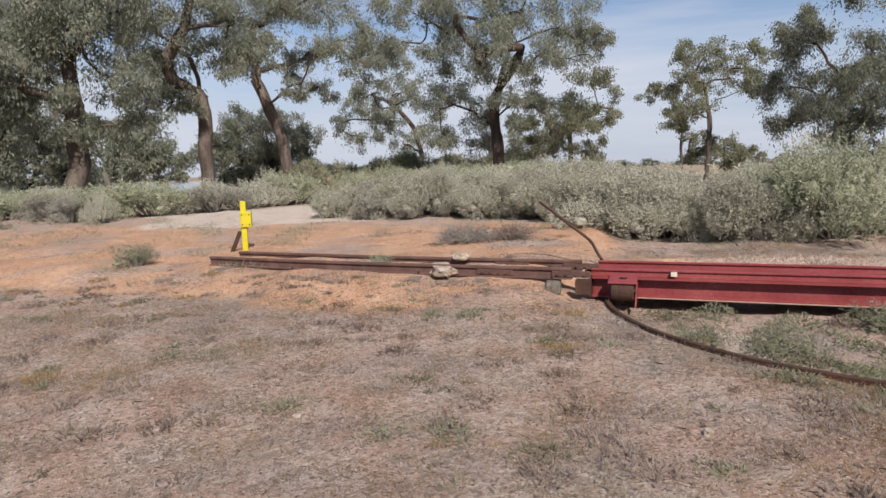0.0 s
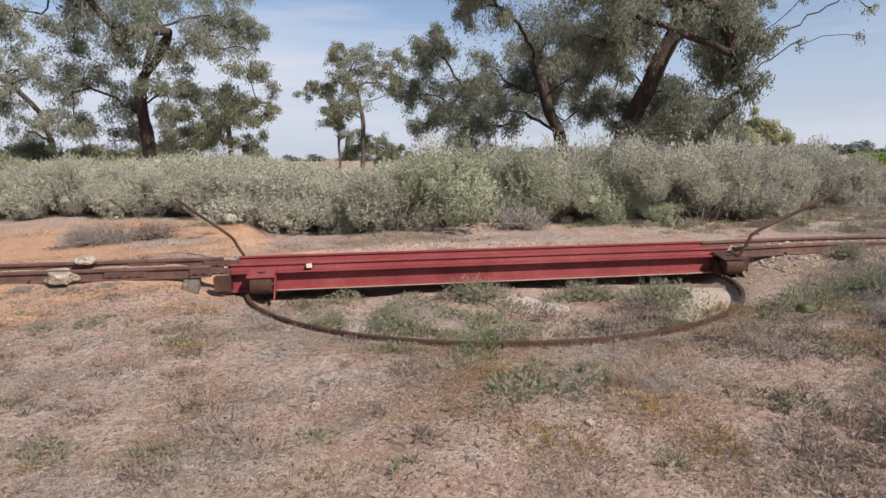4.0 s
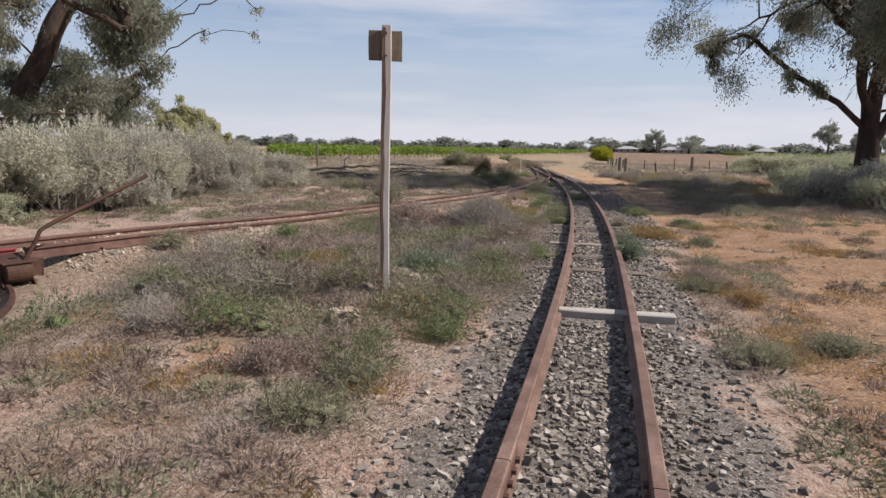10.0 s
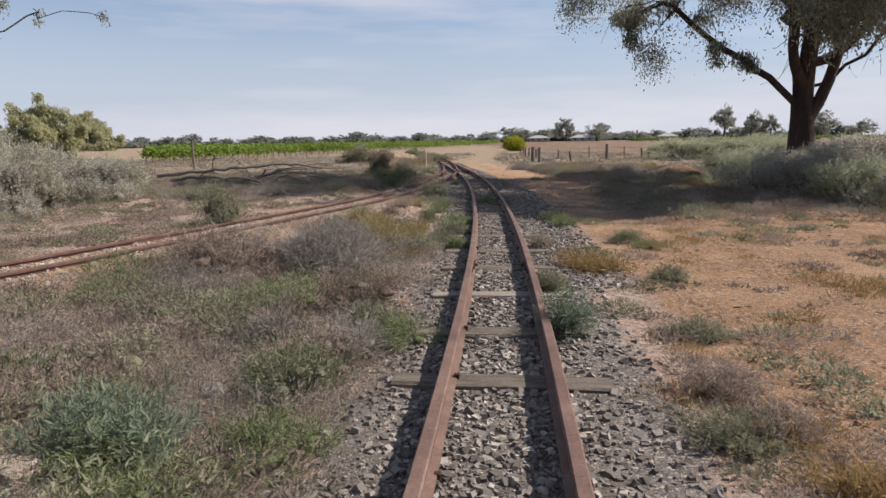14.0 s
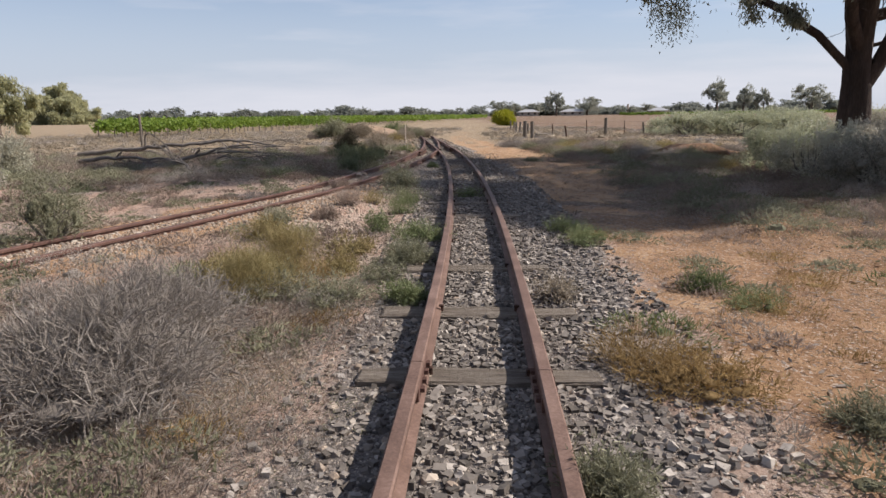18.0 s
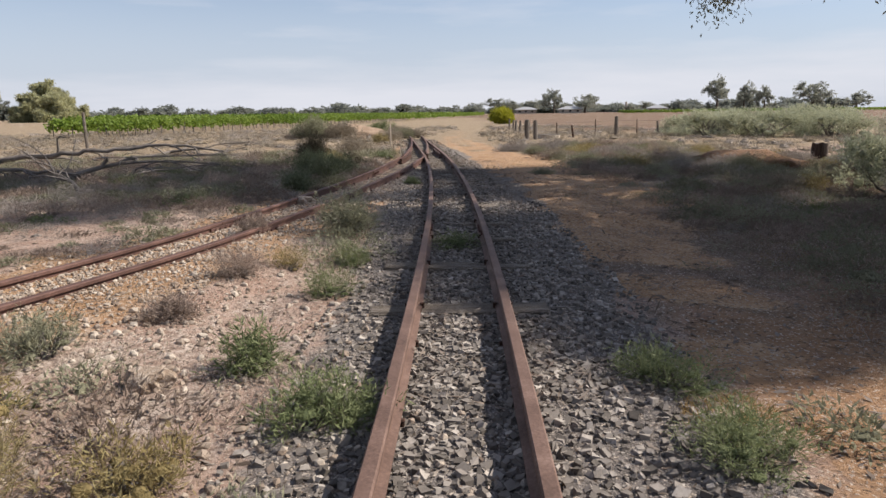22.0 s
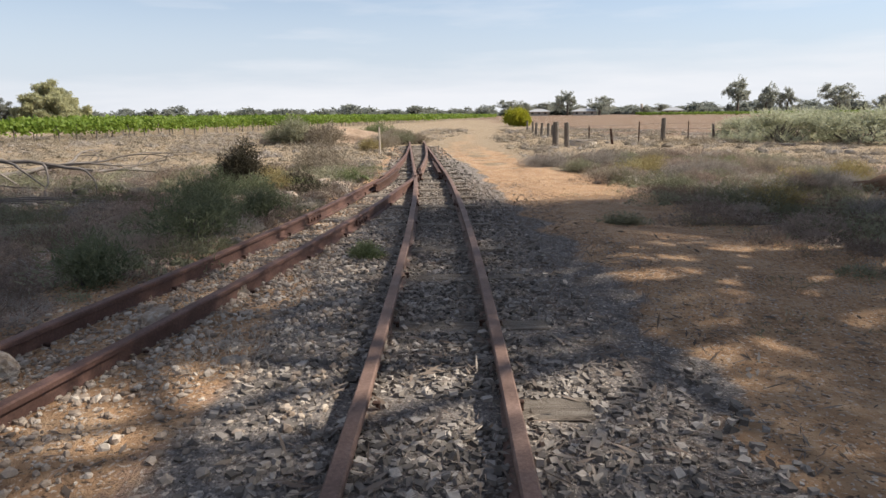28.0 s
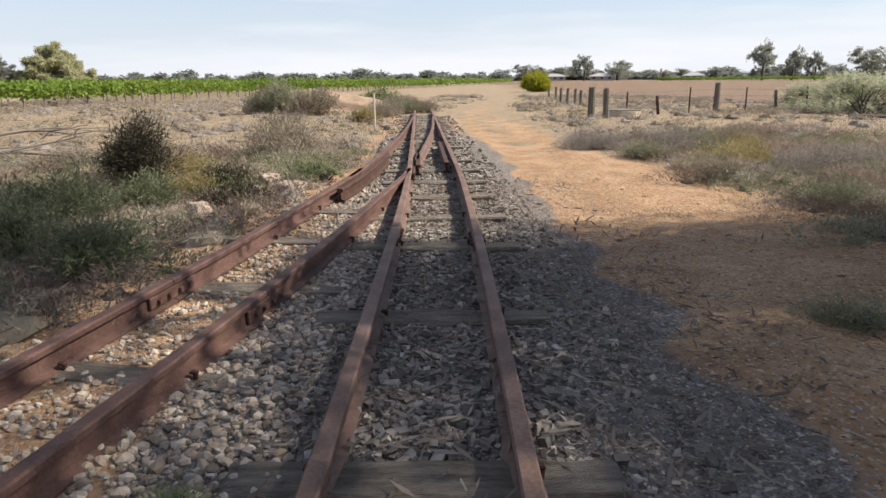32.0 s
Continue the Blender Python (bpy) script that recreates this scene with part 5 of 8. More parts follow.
lobe_tree("broad black box tree with dense dark drooping foliage", 40.5, 21.8, [(0.0, 1.71), (-0.41, 3.29), (-0.93, 4.44), (-1.58, 6.54), (-2.23, 8.82)],
          [(-8.8, 8.8, 1.84), (-10.5, 6.5, 1.64), (-7.6, 6.4, 2.04), (-9.7, 4.5, 1.47), (-6.8, 3.9, 1.84), (-4.9, 7.8, 2.25), (-4.9, 10.9, 1.84), (-6.3, 11.5, 1.47), (-3.0, 10.0, 2.25), (-1.2, 11.0, 2.25), (-2.9, 6.6, 2.04), (0.0, 8.0, 2.04), (0.7, 9.7, 2.04), (-4.4, 5.1, 1.72), (-8.0, 3.3, 1.06), (1.8, 7.7, 1.72), (2.2, 5.8, 1.72), (-8.9, 9.8, 1.23), (-2.7, 13.6, 2.45), (-5.6, 4.2, 1.23)],
          0.44, L_GUM, M_BARKDARK, 70, 0.17, 80, fill=1.0, category="black box tree", hang=0.9)
lobe_tree("massive dark-trunked black box with long spreading bare limbs", 39.4, 17.3, [(0.01, 1.8), (0.7, 3.6), (1.5, 5.4), (2.3, 7.2), (3.2, 9.2), (4.0, 11.4)],
          [(-0.2, 9.4, 2.1), (1.1, 7.9, 1.61), (2.3, 5.9, 1.83), (1.9, 4.1, 1.83), (3.3, 3.7, 1.83), (4.3, 4.8, 1.76), (5.3, 5.7, 1.61), (5.8, 3.9, 1.22), (5.0, 3.0, 1.45), (3.5, 2.5, 1.45), (1.3, 2.7, 1.22), (5.8, 9.5, 1.72), (7.2, 8.9, 1.45), (4.7, 8.6, 1.72), (3.1, 9.7, 1.72), (6.6, 7.2, 0.92), (5.1, 7.3, 1.38), (-0.0, 12.3, 2.48), (2.7, 12.3, 2.48), (5.6, 12.0, 2.29), (7.9, 9.6, 1.3), (8.2, 10.5, 0.6), (9.4, 10.0, 0.31), (10.7, 9.3, 0.31), (12.1, 8.8, 0.31), (13.3, 8.3, 0.31), (10.4, 8.4, 0.31), (9.4, 12.4, 0.8), (8.4, 11.8, 0.8), (-1.8, 7.4, 1.6), (-1.9, 5.2, 1.4), (-1.7, 10.6, 1.9), (-0.2, 6.9, 1.2)],
          0.68, L_GUM, M_BARKDARK, 71, 0.16, 80, fill=1.15, category="black box tree", hang=0.9)
lobe_tree("rounded green tree standing alone before the vineyard", 73.1, 17.1, [(0.01, 1.27), (-0.06, 2.26)],
          [(-0.2, 3.9, 1.87), (-1.7, 3.0, 1.47), (1.5, 2.9, 1.47), (0.2, 4.5, 1.33), (-0.8, 2.3, 1.47), (1.0, 2.1, 1.47)],
          0.3, L_LIGHTOLIVE, M_BARK, 72, 0.24, 80, fill=1.1)
gum("bushy grey-green gum at the river bank", -13.5, 44.3, round_limbs(R, 5, 0.3, 1.2, 6.0), 4.5, 0.45, 1.0, L_GUMGREY, M_BARK, 4, 130, 0.19, height=17, reach=8.5)
red_gum = gum("big spreading red gum with dark trunk and open hanging crown", 25.1, -21.3, [(1.75, 0.80, 6.5, 0.38), (-1.35, 0.95, 7.5, 0.30), (1.3, 0.55, 6.8, 0.62), (2.2, 0.95, 7.0, 0.8), (0.5, 0.95, 7.5, 0.8), (-1.9, 0.6, 7.0, 0.55), (3.1, 0.75, 7.0, 0.7), (-0.6, 1.1, 7.0, 1.0), (1.6, 1.15, 7.0, 1.0), (3.9, 1.0, 7.0, 0.9), (1.6, 0.35, 5.5, 0.75)], 7.4, 0.34, 1.0, L_GUM, M_BARKDARK, 21, 450, 0.12, spread_=0.24, drop=0.4, category="red gum tree", height=19, reach=8.0, wide=(10.2, 7.0), even=True)
lobe_tree("", 25.1, -21.3, [(-0.24, 1.13), (-0.31, 2.57), (-0.37, 4.02), (-0.43, 5.27), (-0.43, 6.38)],
          [(-3.0, 6.7, 0.7), (-6.3, 6.0, 0.5), (-5.6, 6.5, 0.8), (-6.0, 5.2, 0.4), (-4.4, 6.2, 0.9), (-2.9, 4.7, 0.35), (-1.9, 4.1, 0.35), (-2.0, 7.4, 0.9), (2.4, 5.4, 0.6), (3.4, 4.6, 0.6), (1.5, 6.4, 0.6)],
          0.19, L_GUM, M_BARKDARK, 91, 0.12, 58, tree=red_gum, facing=(0.735, -0.678), deep=0.2, rise=0.8, arch=0.2)
gum("large rounded olive tree beyond the vineyard", 260.8, 62.3, round_limbs(R, 9, 0.0, 1.25, 6.5, (0.3, 1.0)), 4.0, 0.5, 1.0, L_LIGHTOLIVE, M_BARK, 22, 330, 0.75, spread_=0.5, height=14.5, reach=11.5)
gum("grey tree beside a large olive one", 262.0, 78.0, round_limbs(R, 6, 0.3, 1.2, 5.0, (0.4, 1.0)), 3.5, 0.4, 1.0, L_HAZEFAR, M_BARK, 24, 30, 0.7, height=11, reach=5.5)
gum("grey tree beside a large olive one", 258.0, 90.0, round_limbs(R, 6, 0.2, 1.2, 5.0, (0.4, 1.0)), 3.5, 0.4, 1.0, L_HAZEFAR, M_BARK, 23, 35, 0.7, height=12, reach=7)

gum("grey-green gum further along the river bank", -19.0, 58.0, round_limbs(R, 6, 0.2, 1.2, 6.0, (0.4, 1.0)), 3.6, 0.4, 1.0, L_GUMGREY, M_BARK, 31, 60, 0.34, height=12.5, reach=7)
gum("low leafy gum behind taller trunks", -5.5, 66.0, round_limbs(R, 6, 0.1, 1.2, 5.0, (0.3, 1.0)), 2.6, 0.3, 1.0, L_GUMGREY, M_BARK, 32, 60, 0.36, height=8, reach=6)
gum("low leafy gum behind taller trunks", -11.0, 52.0, round_limbs(R, 6, 0.1, 1.2, 5.0, (0.3, 1.0)), 2.4, 0.3, 1.0, L_GUMGREY, M_BARKDARK, 33, 60, 0.32, height=8.5, reach=5.5)

# far trees, beyond the vineyard and the brown field
FAR, FINE = [], []
for k in range(8):
    rng = np.random.RandomState(40 + k)
    fine_ = k > 3
    paths, tips = [([np.array((0, 0, z_)) for z_ in ((0, 1.5, 3.0) if fine_ else (0, 0.5, 1.0))], [0.32, 0.27, 0.2])], []
    for h, sl, ln, sh in round_limbs(random.Random(k), 6, 0.9 if fine_ else 0.05, 1.35 if fine_ else 1.25, 3.4 if fine_ else 3.0):
        d = np.array((math.cos(h) * math.cos(sl), math.sin(h) * math.cos(sl), math.sin(sl)))
        grow(rng, np.array((0, 0, (3.0 if fine_ else 1.0) * sh)), d, ln * 0.6, 0.13, 1, 4 if fine_ else 3, paths, tips, 0.03)
    v, f = tubes(paths[:40 if fine_ else 10], 4)
    lv, lf = leaf_cloud(rng, tips, 10.0 if fine_ else 6.0, 0.42 if fine_ else 0.9, 0.22 if fine_ else 0.40, 0.25)
    (FINE if fine_ else FAR).append((mesh_of("trunk", v, f, M_BARK, True), mesh_of("crown", lv, lf, L_HAZEPALE if fine_ else L_HAZEFAR)))


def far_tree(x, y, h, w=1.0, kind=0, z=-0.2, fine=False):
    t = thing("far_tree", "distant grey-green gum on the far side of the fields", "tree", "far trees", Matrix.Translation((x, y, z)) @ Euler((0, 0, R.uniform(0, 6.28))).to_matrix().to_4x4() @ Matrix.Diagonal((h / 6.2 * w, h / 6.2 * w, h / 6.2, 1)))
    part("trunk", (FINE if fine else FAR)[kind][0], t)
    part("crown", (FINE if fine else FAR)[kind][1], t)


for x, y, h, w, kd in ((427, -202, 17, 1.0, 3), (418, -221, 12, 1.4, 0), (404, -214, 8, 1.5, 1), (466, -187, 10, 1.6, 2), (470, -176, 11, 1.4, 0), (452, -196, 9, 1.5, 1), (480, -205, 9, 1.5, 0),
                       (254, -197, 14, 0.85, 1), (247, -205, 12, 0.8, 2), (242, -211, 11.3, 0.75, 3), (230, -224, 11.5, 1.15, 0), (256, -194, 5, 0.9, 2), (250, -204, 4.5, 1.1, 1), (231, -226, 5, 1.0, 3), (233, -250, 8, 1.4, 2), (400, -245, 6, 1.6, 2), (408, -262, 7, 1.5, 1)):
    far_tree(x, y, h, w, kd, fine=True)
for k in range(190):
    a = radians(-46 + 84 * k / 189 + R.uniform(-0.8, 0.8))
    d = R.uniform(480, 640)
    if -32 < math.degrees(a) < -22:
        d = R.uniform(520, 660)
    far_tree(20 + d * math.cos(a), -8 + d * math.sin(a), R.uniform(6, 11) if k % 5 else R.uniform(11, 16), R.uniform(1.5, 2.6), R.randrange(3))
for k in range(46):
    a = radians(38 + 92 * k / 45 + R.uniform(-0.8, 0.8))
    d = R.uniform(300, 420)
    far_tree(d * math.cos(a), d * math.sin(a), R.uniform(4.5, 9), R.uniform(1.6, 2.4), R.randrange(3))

# ---------------------------------------------------------------- saltbush


def blobs(c, rx, rz, rng, na=9, rough=0.16):
    """Lumpy closed domes, the dense inside of a plant: triangles."""
    n = len(c)
    lat = np.array((-0.9, -0.25, 0.35, 0.85, 1.25))
    az = np.arange(na) * 2 * np.pi / na
    m = len(lat)
    r = 1 + rng.uniform(-rough, rough, (n, m, na))
    v = np.empty((n, m, na, 3))
    v[..., 0] = np.cos(lat)[None, :, None] * np.cos(az) * r * rx[:, None, None] + c[:, 0, None, None]
    v[..., 1] = np.cos(lat)[None, :, None] * np.sin(az) * r * rx[:, None, None] + c[:, 1, None, None]
    v[..., 2] = np.sin(lat)[None, :, None] * r * rz[:, None, None] + c[:, 2, None, None]
    top = c + np.stack([0 * rz, 0 * rz, rz], 1)
    v = np.concatenate([v.reshape(n, m * na, 3), top[:, None]], 1)
    i, j = np.arange(m - 1)[:, None] * na, np.arange(na)[None, :]
    j2 = (j + 1) % na
    f = np.concatenate([np.stack([i + j, i + j2, i + na + j2], -1).reshape(-1, 3), np.stack([i + j, i + na + j2, i + na + j], -1).reshape(-1, 3),
                        np.stack([(m - 1) * na + j[0], (m - 1) * na + j2[0], np.full(na, m * na)], -1)])
    return v.reshape(-1, 3), (f[None] + (np.arange(n) * (m * na + 1))[:, None, None]).reshape(-1, 3), m * na + 1


def toned(me, tone):
    me.attributes.new("tone", "FLOAT", "POINT").data.foreach_set("value", np.asarray(tone, np.float32))
    return me


def bush_mesh(name, rng, radius, height, count, per, leaf, mat, spike=0.16, slim=(0.35, 0.6), core=0.78, rise=0.45, stray=0.22, clumps=0):
    """Foliage of a shrub: many upright leafy sprigs over a lumpy dome."""
    m = 10
    q, qa = np.sqrt(rng.uniform(0, 1, m)) * 0.66, rng.uniform(0, 6.283, m)
    q[0] = 0.0
    lumps = np.stack([q * np.cos(qa) * radius, q * np.sin(qa) * radius, height * np.maximum(0.2, 0.62 - 0.55 * q * q - rng.uniform(0, 0.22, m))], 1)
    lr, lh = rng.uniform(0.26, 0.50, m) * radius, rng.uniform(0.24, 0.42, m) * height
    lumps[0, 2], lh[0] = 0.6 * height, 0.4 * height
    if clumps:
        m = clumps
        a, b = rng.uniform(0, 6.283, m), np.arccos(rng.uniform(-0.12, 1, m))
        w = 0.74 * rng.uniform(0.60, 1.12, m)
        lumps = np.stack([radius * w * np.sin(b) * np.cos(a), radius * w * np.sin(b) * np.sin(a), height * np.maximum(0.12, 0.16 + 0.66 * w / 0.74 * np.cos(b))], 1)
        lr = rng.uniform(0.17, 0.33, m) * radius
        lh = lr / radius * height * rng.uniform(0.75, 1.1, m)
    tone = rng.uniform(0, 1, m)
    i = rng.randint(0, m, count)
    th, ph = rng.uniform(0, 6.283, count), np.arccos(rng.uniform(-0.55, 1, count))
    sh = rng.uniform(0.72, 1.0, count) ** 0.5
    c = lumps[i].copy()
    c[:, 0] += lr[i] * sh * np.sin(ph) * np.cos(th)
    c[:, 1] += lr[i] * sh * np.sin(ph) * np.sin(th)
    c[:, 2] = np.maximum(0.03, c[:, 2] + lh[i] * sh * np.cos(ph))
    out = unit(np.stack([np.cos(th) * np.sin(ph), np.sin(th) * np.sin(ph), np.cos(ph) + rise], 1))
    j = np.repeat(np.arange(count), per)
    t = rng.uniform(-0.5, 1.0, len(j))
    long_ = (spike * rng.uniform(0.5, 1.35, count))[j]
    pos = c[j] + out[j] * (t * long_)[:, None] + rng.normal(size=(len(j), 3)) * spike * stray * (1.15 - 0.75 * np.clip(t, 0, 1))[:, None]
    pos[:, 2] = np.maximum(pos[:, 2], 0.01)
    way = unit(out[j] * 0.8 + rng.normal(size=(len(j), 3)) * 0.7)
    L = rng.uniform(0.6, 1.3, len(j)) * leaf
    v, f = leaves(pos, way, L, L * rng.uniform(*slim, len(j)), rng)
    f = np.concatenate([f[:, :3], f[:, [0, 2, 3]]])
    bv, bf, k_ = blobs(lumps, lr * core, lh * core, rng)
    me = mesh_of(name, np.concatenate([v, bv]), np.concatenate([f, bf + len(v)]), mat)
    # Tone carries painted inner shade: darker sprig bases and core, paler tips.
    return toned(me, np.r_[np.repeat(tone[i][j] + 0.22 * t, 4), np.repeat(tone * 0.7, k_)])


def twig_mesh(name, rng, radius, height, count, mat):
    a, s = rng.uniform(0, 6.283, count), rng.uniform(0, 1, count) ** 0.6
    paths = []
    for i in range(count):
        e = np.array((math.cos(a[i]) * radius * s[i] * 0.8, math.sin(a[i]) * radius * s[i] * 0.8, height * (0.85 - 0.4 * s[i])))
        b = e * np.array((0.12, 0.12, 0)) - np.array((0, 0, 0.05))
        m = (b + e) / 2 + rng.normal(size=3) * 0.08 * radius
        paths.append(([b, m, e], [0.02, 0.013, 0.005]))
    v, f = tubes(paths, 4)
    return mesh_of(name, v, f, mat, True)


SALT = []
for k, (m, lab) in enumerate(((L_SALT, "pale grey saltbush"), (L_SALTGREEN, "greener silvery saltbush"), (L_SALT, "pale grey saltbush"), (L_SALTBROWN, "brownish grey saltbush"), (L_SALTBROWN, "brownish grey saltbush"), (L_SALTGREEN, "greener silvery saltbush"))):
    rng = np.random.RandomState(60 + k)
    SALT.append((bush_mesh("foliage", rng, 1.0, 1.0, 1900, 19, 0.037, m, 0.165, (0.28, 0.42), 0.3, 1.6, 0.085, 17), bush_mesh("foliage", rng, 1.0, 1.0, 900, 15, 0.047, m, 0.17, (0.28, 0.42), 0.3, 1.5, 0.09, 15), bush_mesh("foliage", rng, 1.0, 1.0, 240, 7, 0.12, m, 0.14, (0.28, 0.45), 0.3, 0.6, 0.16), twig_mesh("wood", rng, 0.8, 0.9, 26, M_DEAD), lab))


def saltbush(x, y, r, h, kind, where="in a thick hedge"):
    fine, rough, coarse, s, lab = SALT[kind]
    f = fine if where == "in a thick hedge" else coarse if where == "at the back of a hedge" else rough
    t = thing("saltbush", f"{lab} with small leaves {where}", "shrub", "saltbush", Matrix.Translation((x, y, on(x, y) - 0.04)) @ Euler((0, 0, R.uniform(0, 6.28))).to_matrix().to_4x4() @ Matrix.Diagonal((r, r, h, 1)))
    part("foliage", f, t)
    tagged(part("wood", s, t), kind="stuff")


HEDGE = curve_through([(4.6, 19.3), (6.2, 17.6), (8.0, 15.6), (8.9, 12.6), (9.6, 10.4), (10.9, 9.1), (12.2, 8.3), (14.0, 7.9), (14.9, 6.3), (16.2, 4.5), (18.6, 3.6), (21.0, 3.0), (24.2, 2.2), (27.2, 1.4)], 1.15)
for i, (x, y) in enumerate(HEDGE):
    t = i / len(HEDGE)
    kind = R.choice([0, 0, 2, 2]) if t < 0.36 else R.choice([1, 5, 1, 0]) if t < 0.55 else R.choice([3, 4, 3, 0, 2])
    h = np.interp(t, [0, 0.12, 0.35, 0.5, 0.62, 0.8, 1], [1.0, 1.35, 1.5, 1.75, 1.72, 1.75, 1.05])
    if math.hypot(x - 11.5, y - 8.7) < 1.4:
        continue
    saltbush(x + R.uniform(-0.25, 0.25), y + R.uniform(-0.25, 0.25), R.uniform(1.15, 1.75), h * R.uniform(0.72, 1.06), kind)
    if R.random() < 0.75:
        saltbush(x - 0.55 + R.uniform(-0.25, 0.25), y - 0.45 + R.uniform(-0.25, 0.25), R.uniform(0.4, 0.75), R.uniform(0.3, 0.65), R.choice([0, 3, 4, 1]), "at the foot of a hedge")
    for row in (1.3, 2.8, 4.8):
        if R.random() < 0.86:
            d = row + R.uniform(-0.4, 0.4)
            xx, yy = x + d * 0.78, y + d * 0.62
            saltbush(xx, yy, R.uniform(1.05, 1.5), h * R.uniform(0.82, 1.12) + 0.03 * row * (0.5 < t < 0.85), R.choice([0, 2, 3, 4, 0] if t > 0.45 else [0, 2, 0, 2, 3]), "deep in a hedge" if row < 4 else "at the back of a hedge")
saltbush(11.5, 8.7, 1.8, 1.7, 1)
saltbush(10.9, 9.9, 1.35, 1.35, 5)
saltbush(12.9, 9.7, 1.7, 1.95, 0, "deep in a hedge")
saltbush(13.9, 7.6, 1.2, 1.75, 3)
for x, y, r, h, kind in ((21.2, -16.1, 1.3, 1.2, 0), (19.6, -15.9, 1.2, 1.2, 3), (22.7, -16.9, 1.3, 1.25, 1), (24.0, -18.2, 1.2, 1.1, 0), (17.4, -15.4, 1.1, 1.0, 1), (18.6, -16.3, 1.4, 1.15, 4), (20.2, -17.4, 1.6, 1.3, 0), (16.6, -15.9, 1.3, 1.05, 3), (22.0, -18.6, 1.6, 1.35, 3), (14.8, -16.9, 1.5, 1.2, 4), (17.4, -18.4, 1.7, 1.45, 0), (20.5, -20.0, 1.7, 1.4, 4), (13.0, -18.0, 1.6, 1.35, 0),
                         (23.6, -20.4, 1.3, 1.1, 4), (15.6, -20.5, 1.9, 1.6, 3), (12.0, -20.8, 1.9, 1.5, 0), (25.8, -24.0, 1.5, 1.2, 4), (19.0, -23.0, 1.9, 1.5, 3)):
    saltbush(x, y, r, h, kind, "below a gum")
for x, y, r, h, kind in ((45.5, -30.5, 2.3, 1.5, 1), (43.0, -32.3, 2.5, 1.6, 5), (46.8, -33.5, 2.6, 1.6, 1), (41.0, -34.6, 2.4, 1.5, 5), (48.5, -31.2, 2.0, 1.2, 1), (39.0, -37.5, 2.6, 1.5, 0), (44.5, -37.0, 2.6, 1.7, 1)):
    saltbush(x, y, r, h, kind, "by the fence")
for k in range(62):
    x, y = R.uniform(-16, 24), R.uniform(28, 38)
    saltbush(x, y, R.uniform(1.3, 2.3), R.uniform(0.9, 1.6) + 0.3 * (x > 2), R.choice([3, 0, 5, 5]), "beyond the white track")
for k in range(10):
    saltbush(R.uniform(-13, -3), R.uniform(25.5, 30), R.uniform(0.8, 1.3), R.uniform(0.7, 1.3), R.choice([3, 4, 0]), "beside the white track")

# ---------------------------------------------------------------- ground cover


def tufts(name, label, category, places, sizes, mat, per, rng, leaf=0.05, flat=0.6, spike=0.45, width=0.09, core=0.0):
    """Many small plants as one mesh: low domes bristling with leaves."""
    places, sizes = np.asarray(places, float), np.asarray(sizes, float)
    cnt = np.maximum(14, per * (sizes / sizes.mean()) ** 1.7).astype(int)
    i = np.repeat(np.arange(len(places)), cnt)
    n = len(i)
    a, s = rng.uniform(0, 6.283, n), np.sqrt(rng.uniform(0, 1, n))
    wob = 1 + 0.34 * np.sin(a * 2 + places[i, 0] * 40) + 0.26 * np.sin(a * 3 + places[i, 1] * 40) + 0.15 * np.sin(a * 7 + places[i, 0] * 90)
    r = sizes[i] * wob
    high = (np.asarray(flat) * rng.uniform(0.6, 1.25, len(places)))
    tall = sizes * high
    gz_ = ground_z_fast(places)
    dome = tall[i] * np.sqrt(np.maximum(0, 1 - s * s))
    base = np.stack([places[i, 0] + np.cos(a) * s * r, places[i, 1] + np.sin(a) * s * r, gz_[i] + dome * rng.uniform(0.3 if core else 0.0, 1.0, n)], 1)
    way = unit(np.stack([np.cos(a) * s * 0.9, np.sin(a) * s * 0.9, np.full(n, spike)], 1) + rng.normal(size=(n, 3)) * 0.55)
    L = rng.uniform(0.35, 1.3, n) * leaf * 0.62
    v, f = blades(base, way, L, np.maximum(L * width * 1.25, 0.0035), rng)
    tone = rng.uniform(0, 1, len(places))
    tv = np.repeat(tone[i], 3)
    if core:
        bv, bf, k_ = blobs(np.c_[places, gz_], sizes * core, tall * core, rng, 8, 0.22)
        # Core tone is lowered: shade inside the mound is put into its colour.
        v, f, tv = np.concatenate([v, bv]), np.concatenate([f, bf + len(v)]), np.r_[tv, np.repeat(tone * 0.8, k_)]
    tagged(new(name, toned(mesh_of(name, v, f, mat), tv)), label, category, kind="stuff")


def ground_z_fast(p):
    return ground_z(p[:, 0], p[:, 1]) - 0.01


def scatter(rng, n, x0, x1, y0, y1, keep):
    x, y = rng.uniform(x0, x1, n), rng.uniform(y0, y1, n)
    k_ = keep(x, y) > rng.uniform(0, 1, n)
    return np.stack([x[k_], y[k_]], 1)


def clear(x, y):
    """1 where plants may stand: off the rails, the roads and the turntable bridge."""
    rx, ry = x - TT[0], y - TT[1]
    al, ac = rx * AX[0] + ry * AX[1], rx * NX[0] + ry * NX[1]
    c = smooth(away(MAIN[::2], x, y), 0.75, 1.5) * smooth(away(BRANCH, x, y), 0.5, 0.8)
    c = c * np.maximum(smooth(away(ROAD, x, y), 1.0, 2.4), 1 - smooth(x, 15, 18)) * (1 - (np.abs(ac) < 0.75) * (np.abs(al) < 3.9))
    c = c * smooth(away(ENDTRACK, x, y), 0.5, 0.8) * smooth(np.hypot(al - 3.1, ac + 1.1), 0.95, 1.4)
    c = c * (1 - (smooth(ac, 0.6, 1.0) * (1 - smooth(ac, 2.4, 3.4)) * (np.abs(al) < 9)))
    return c


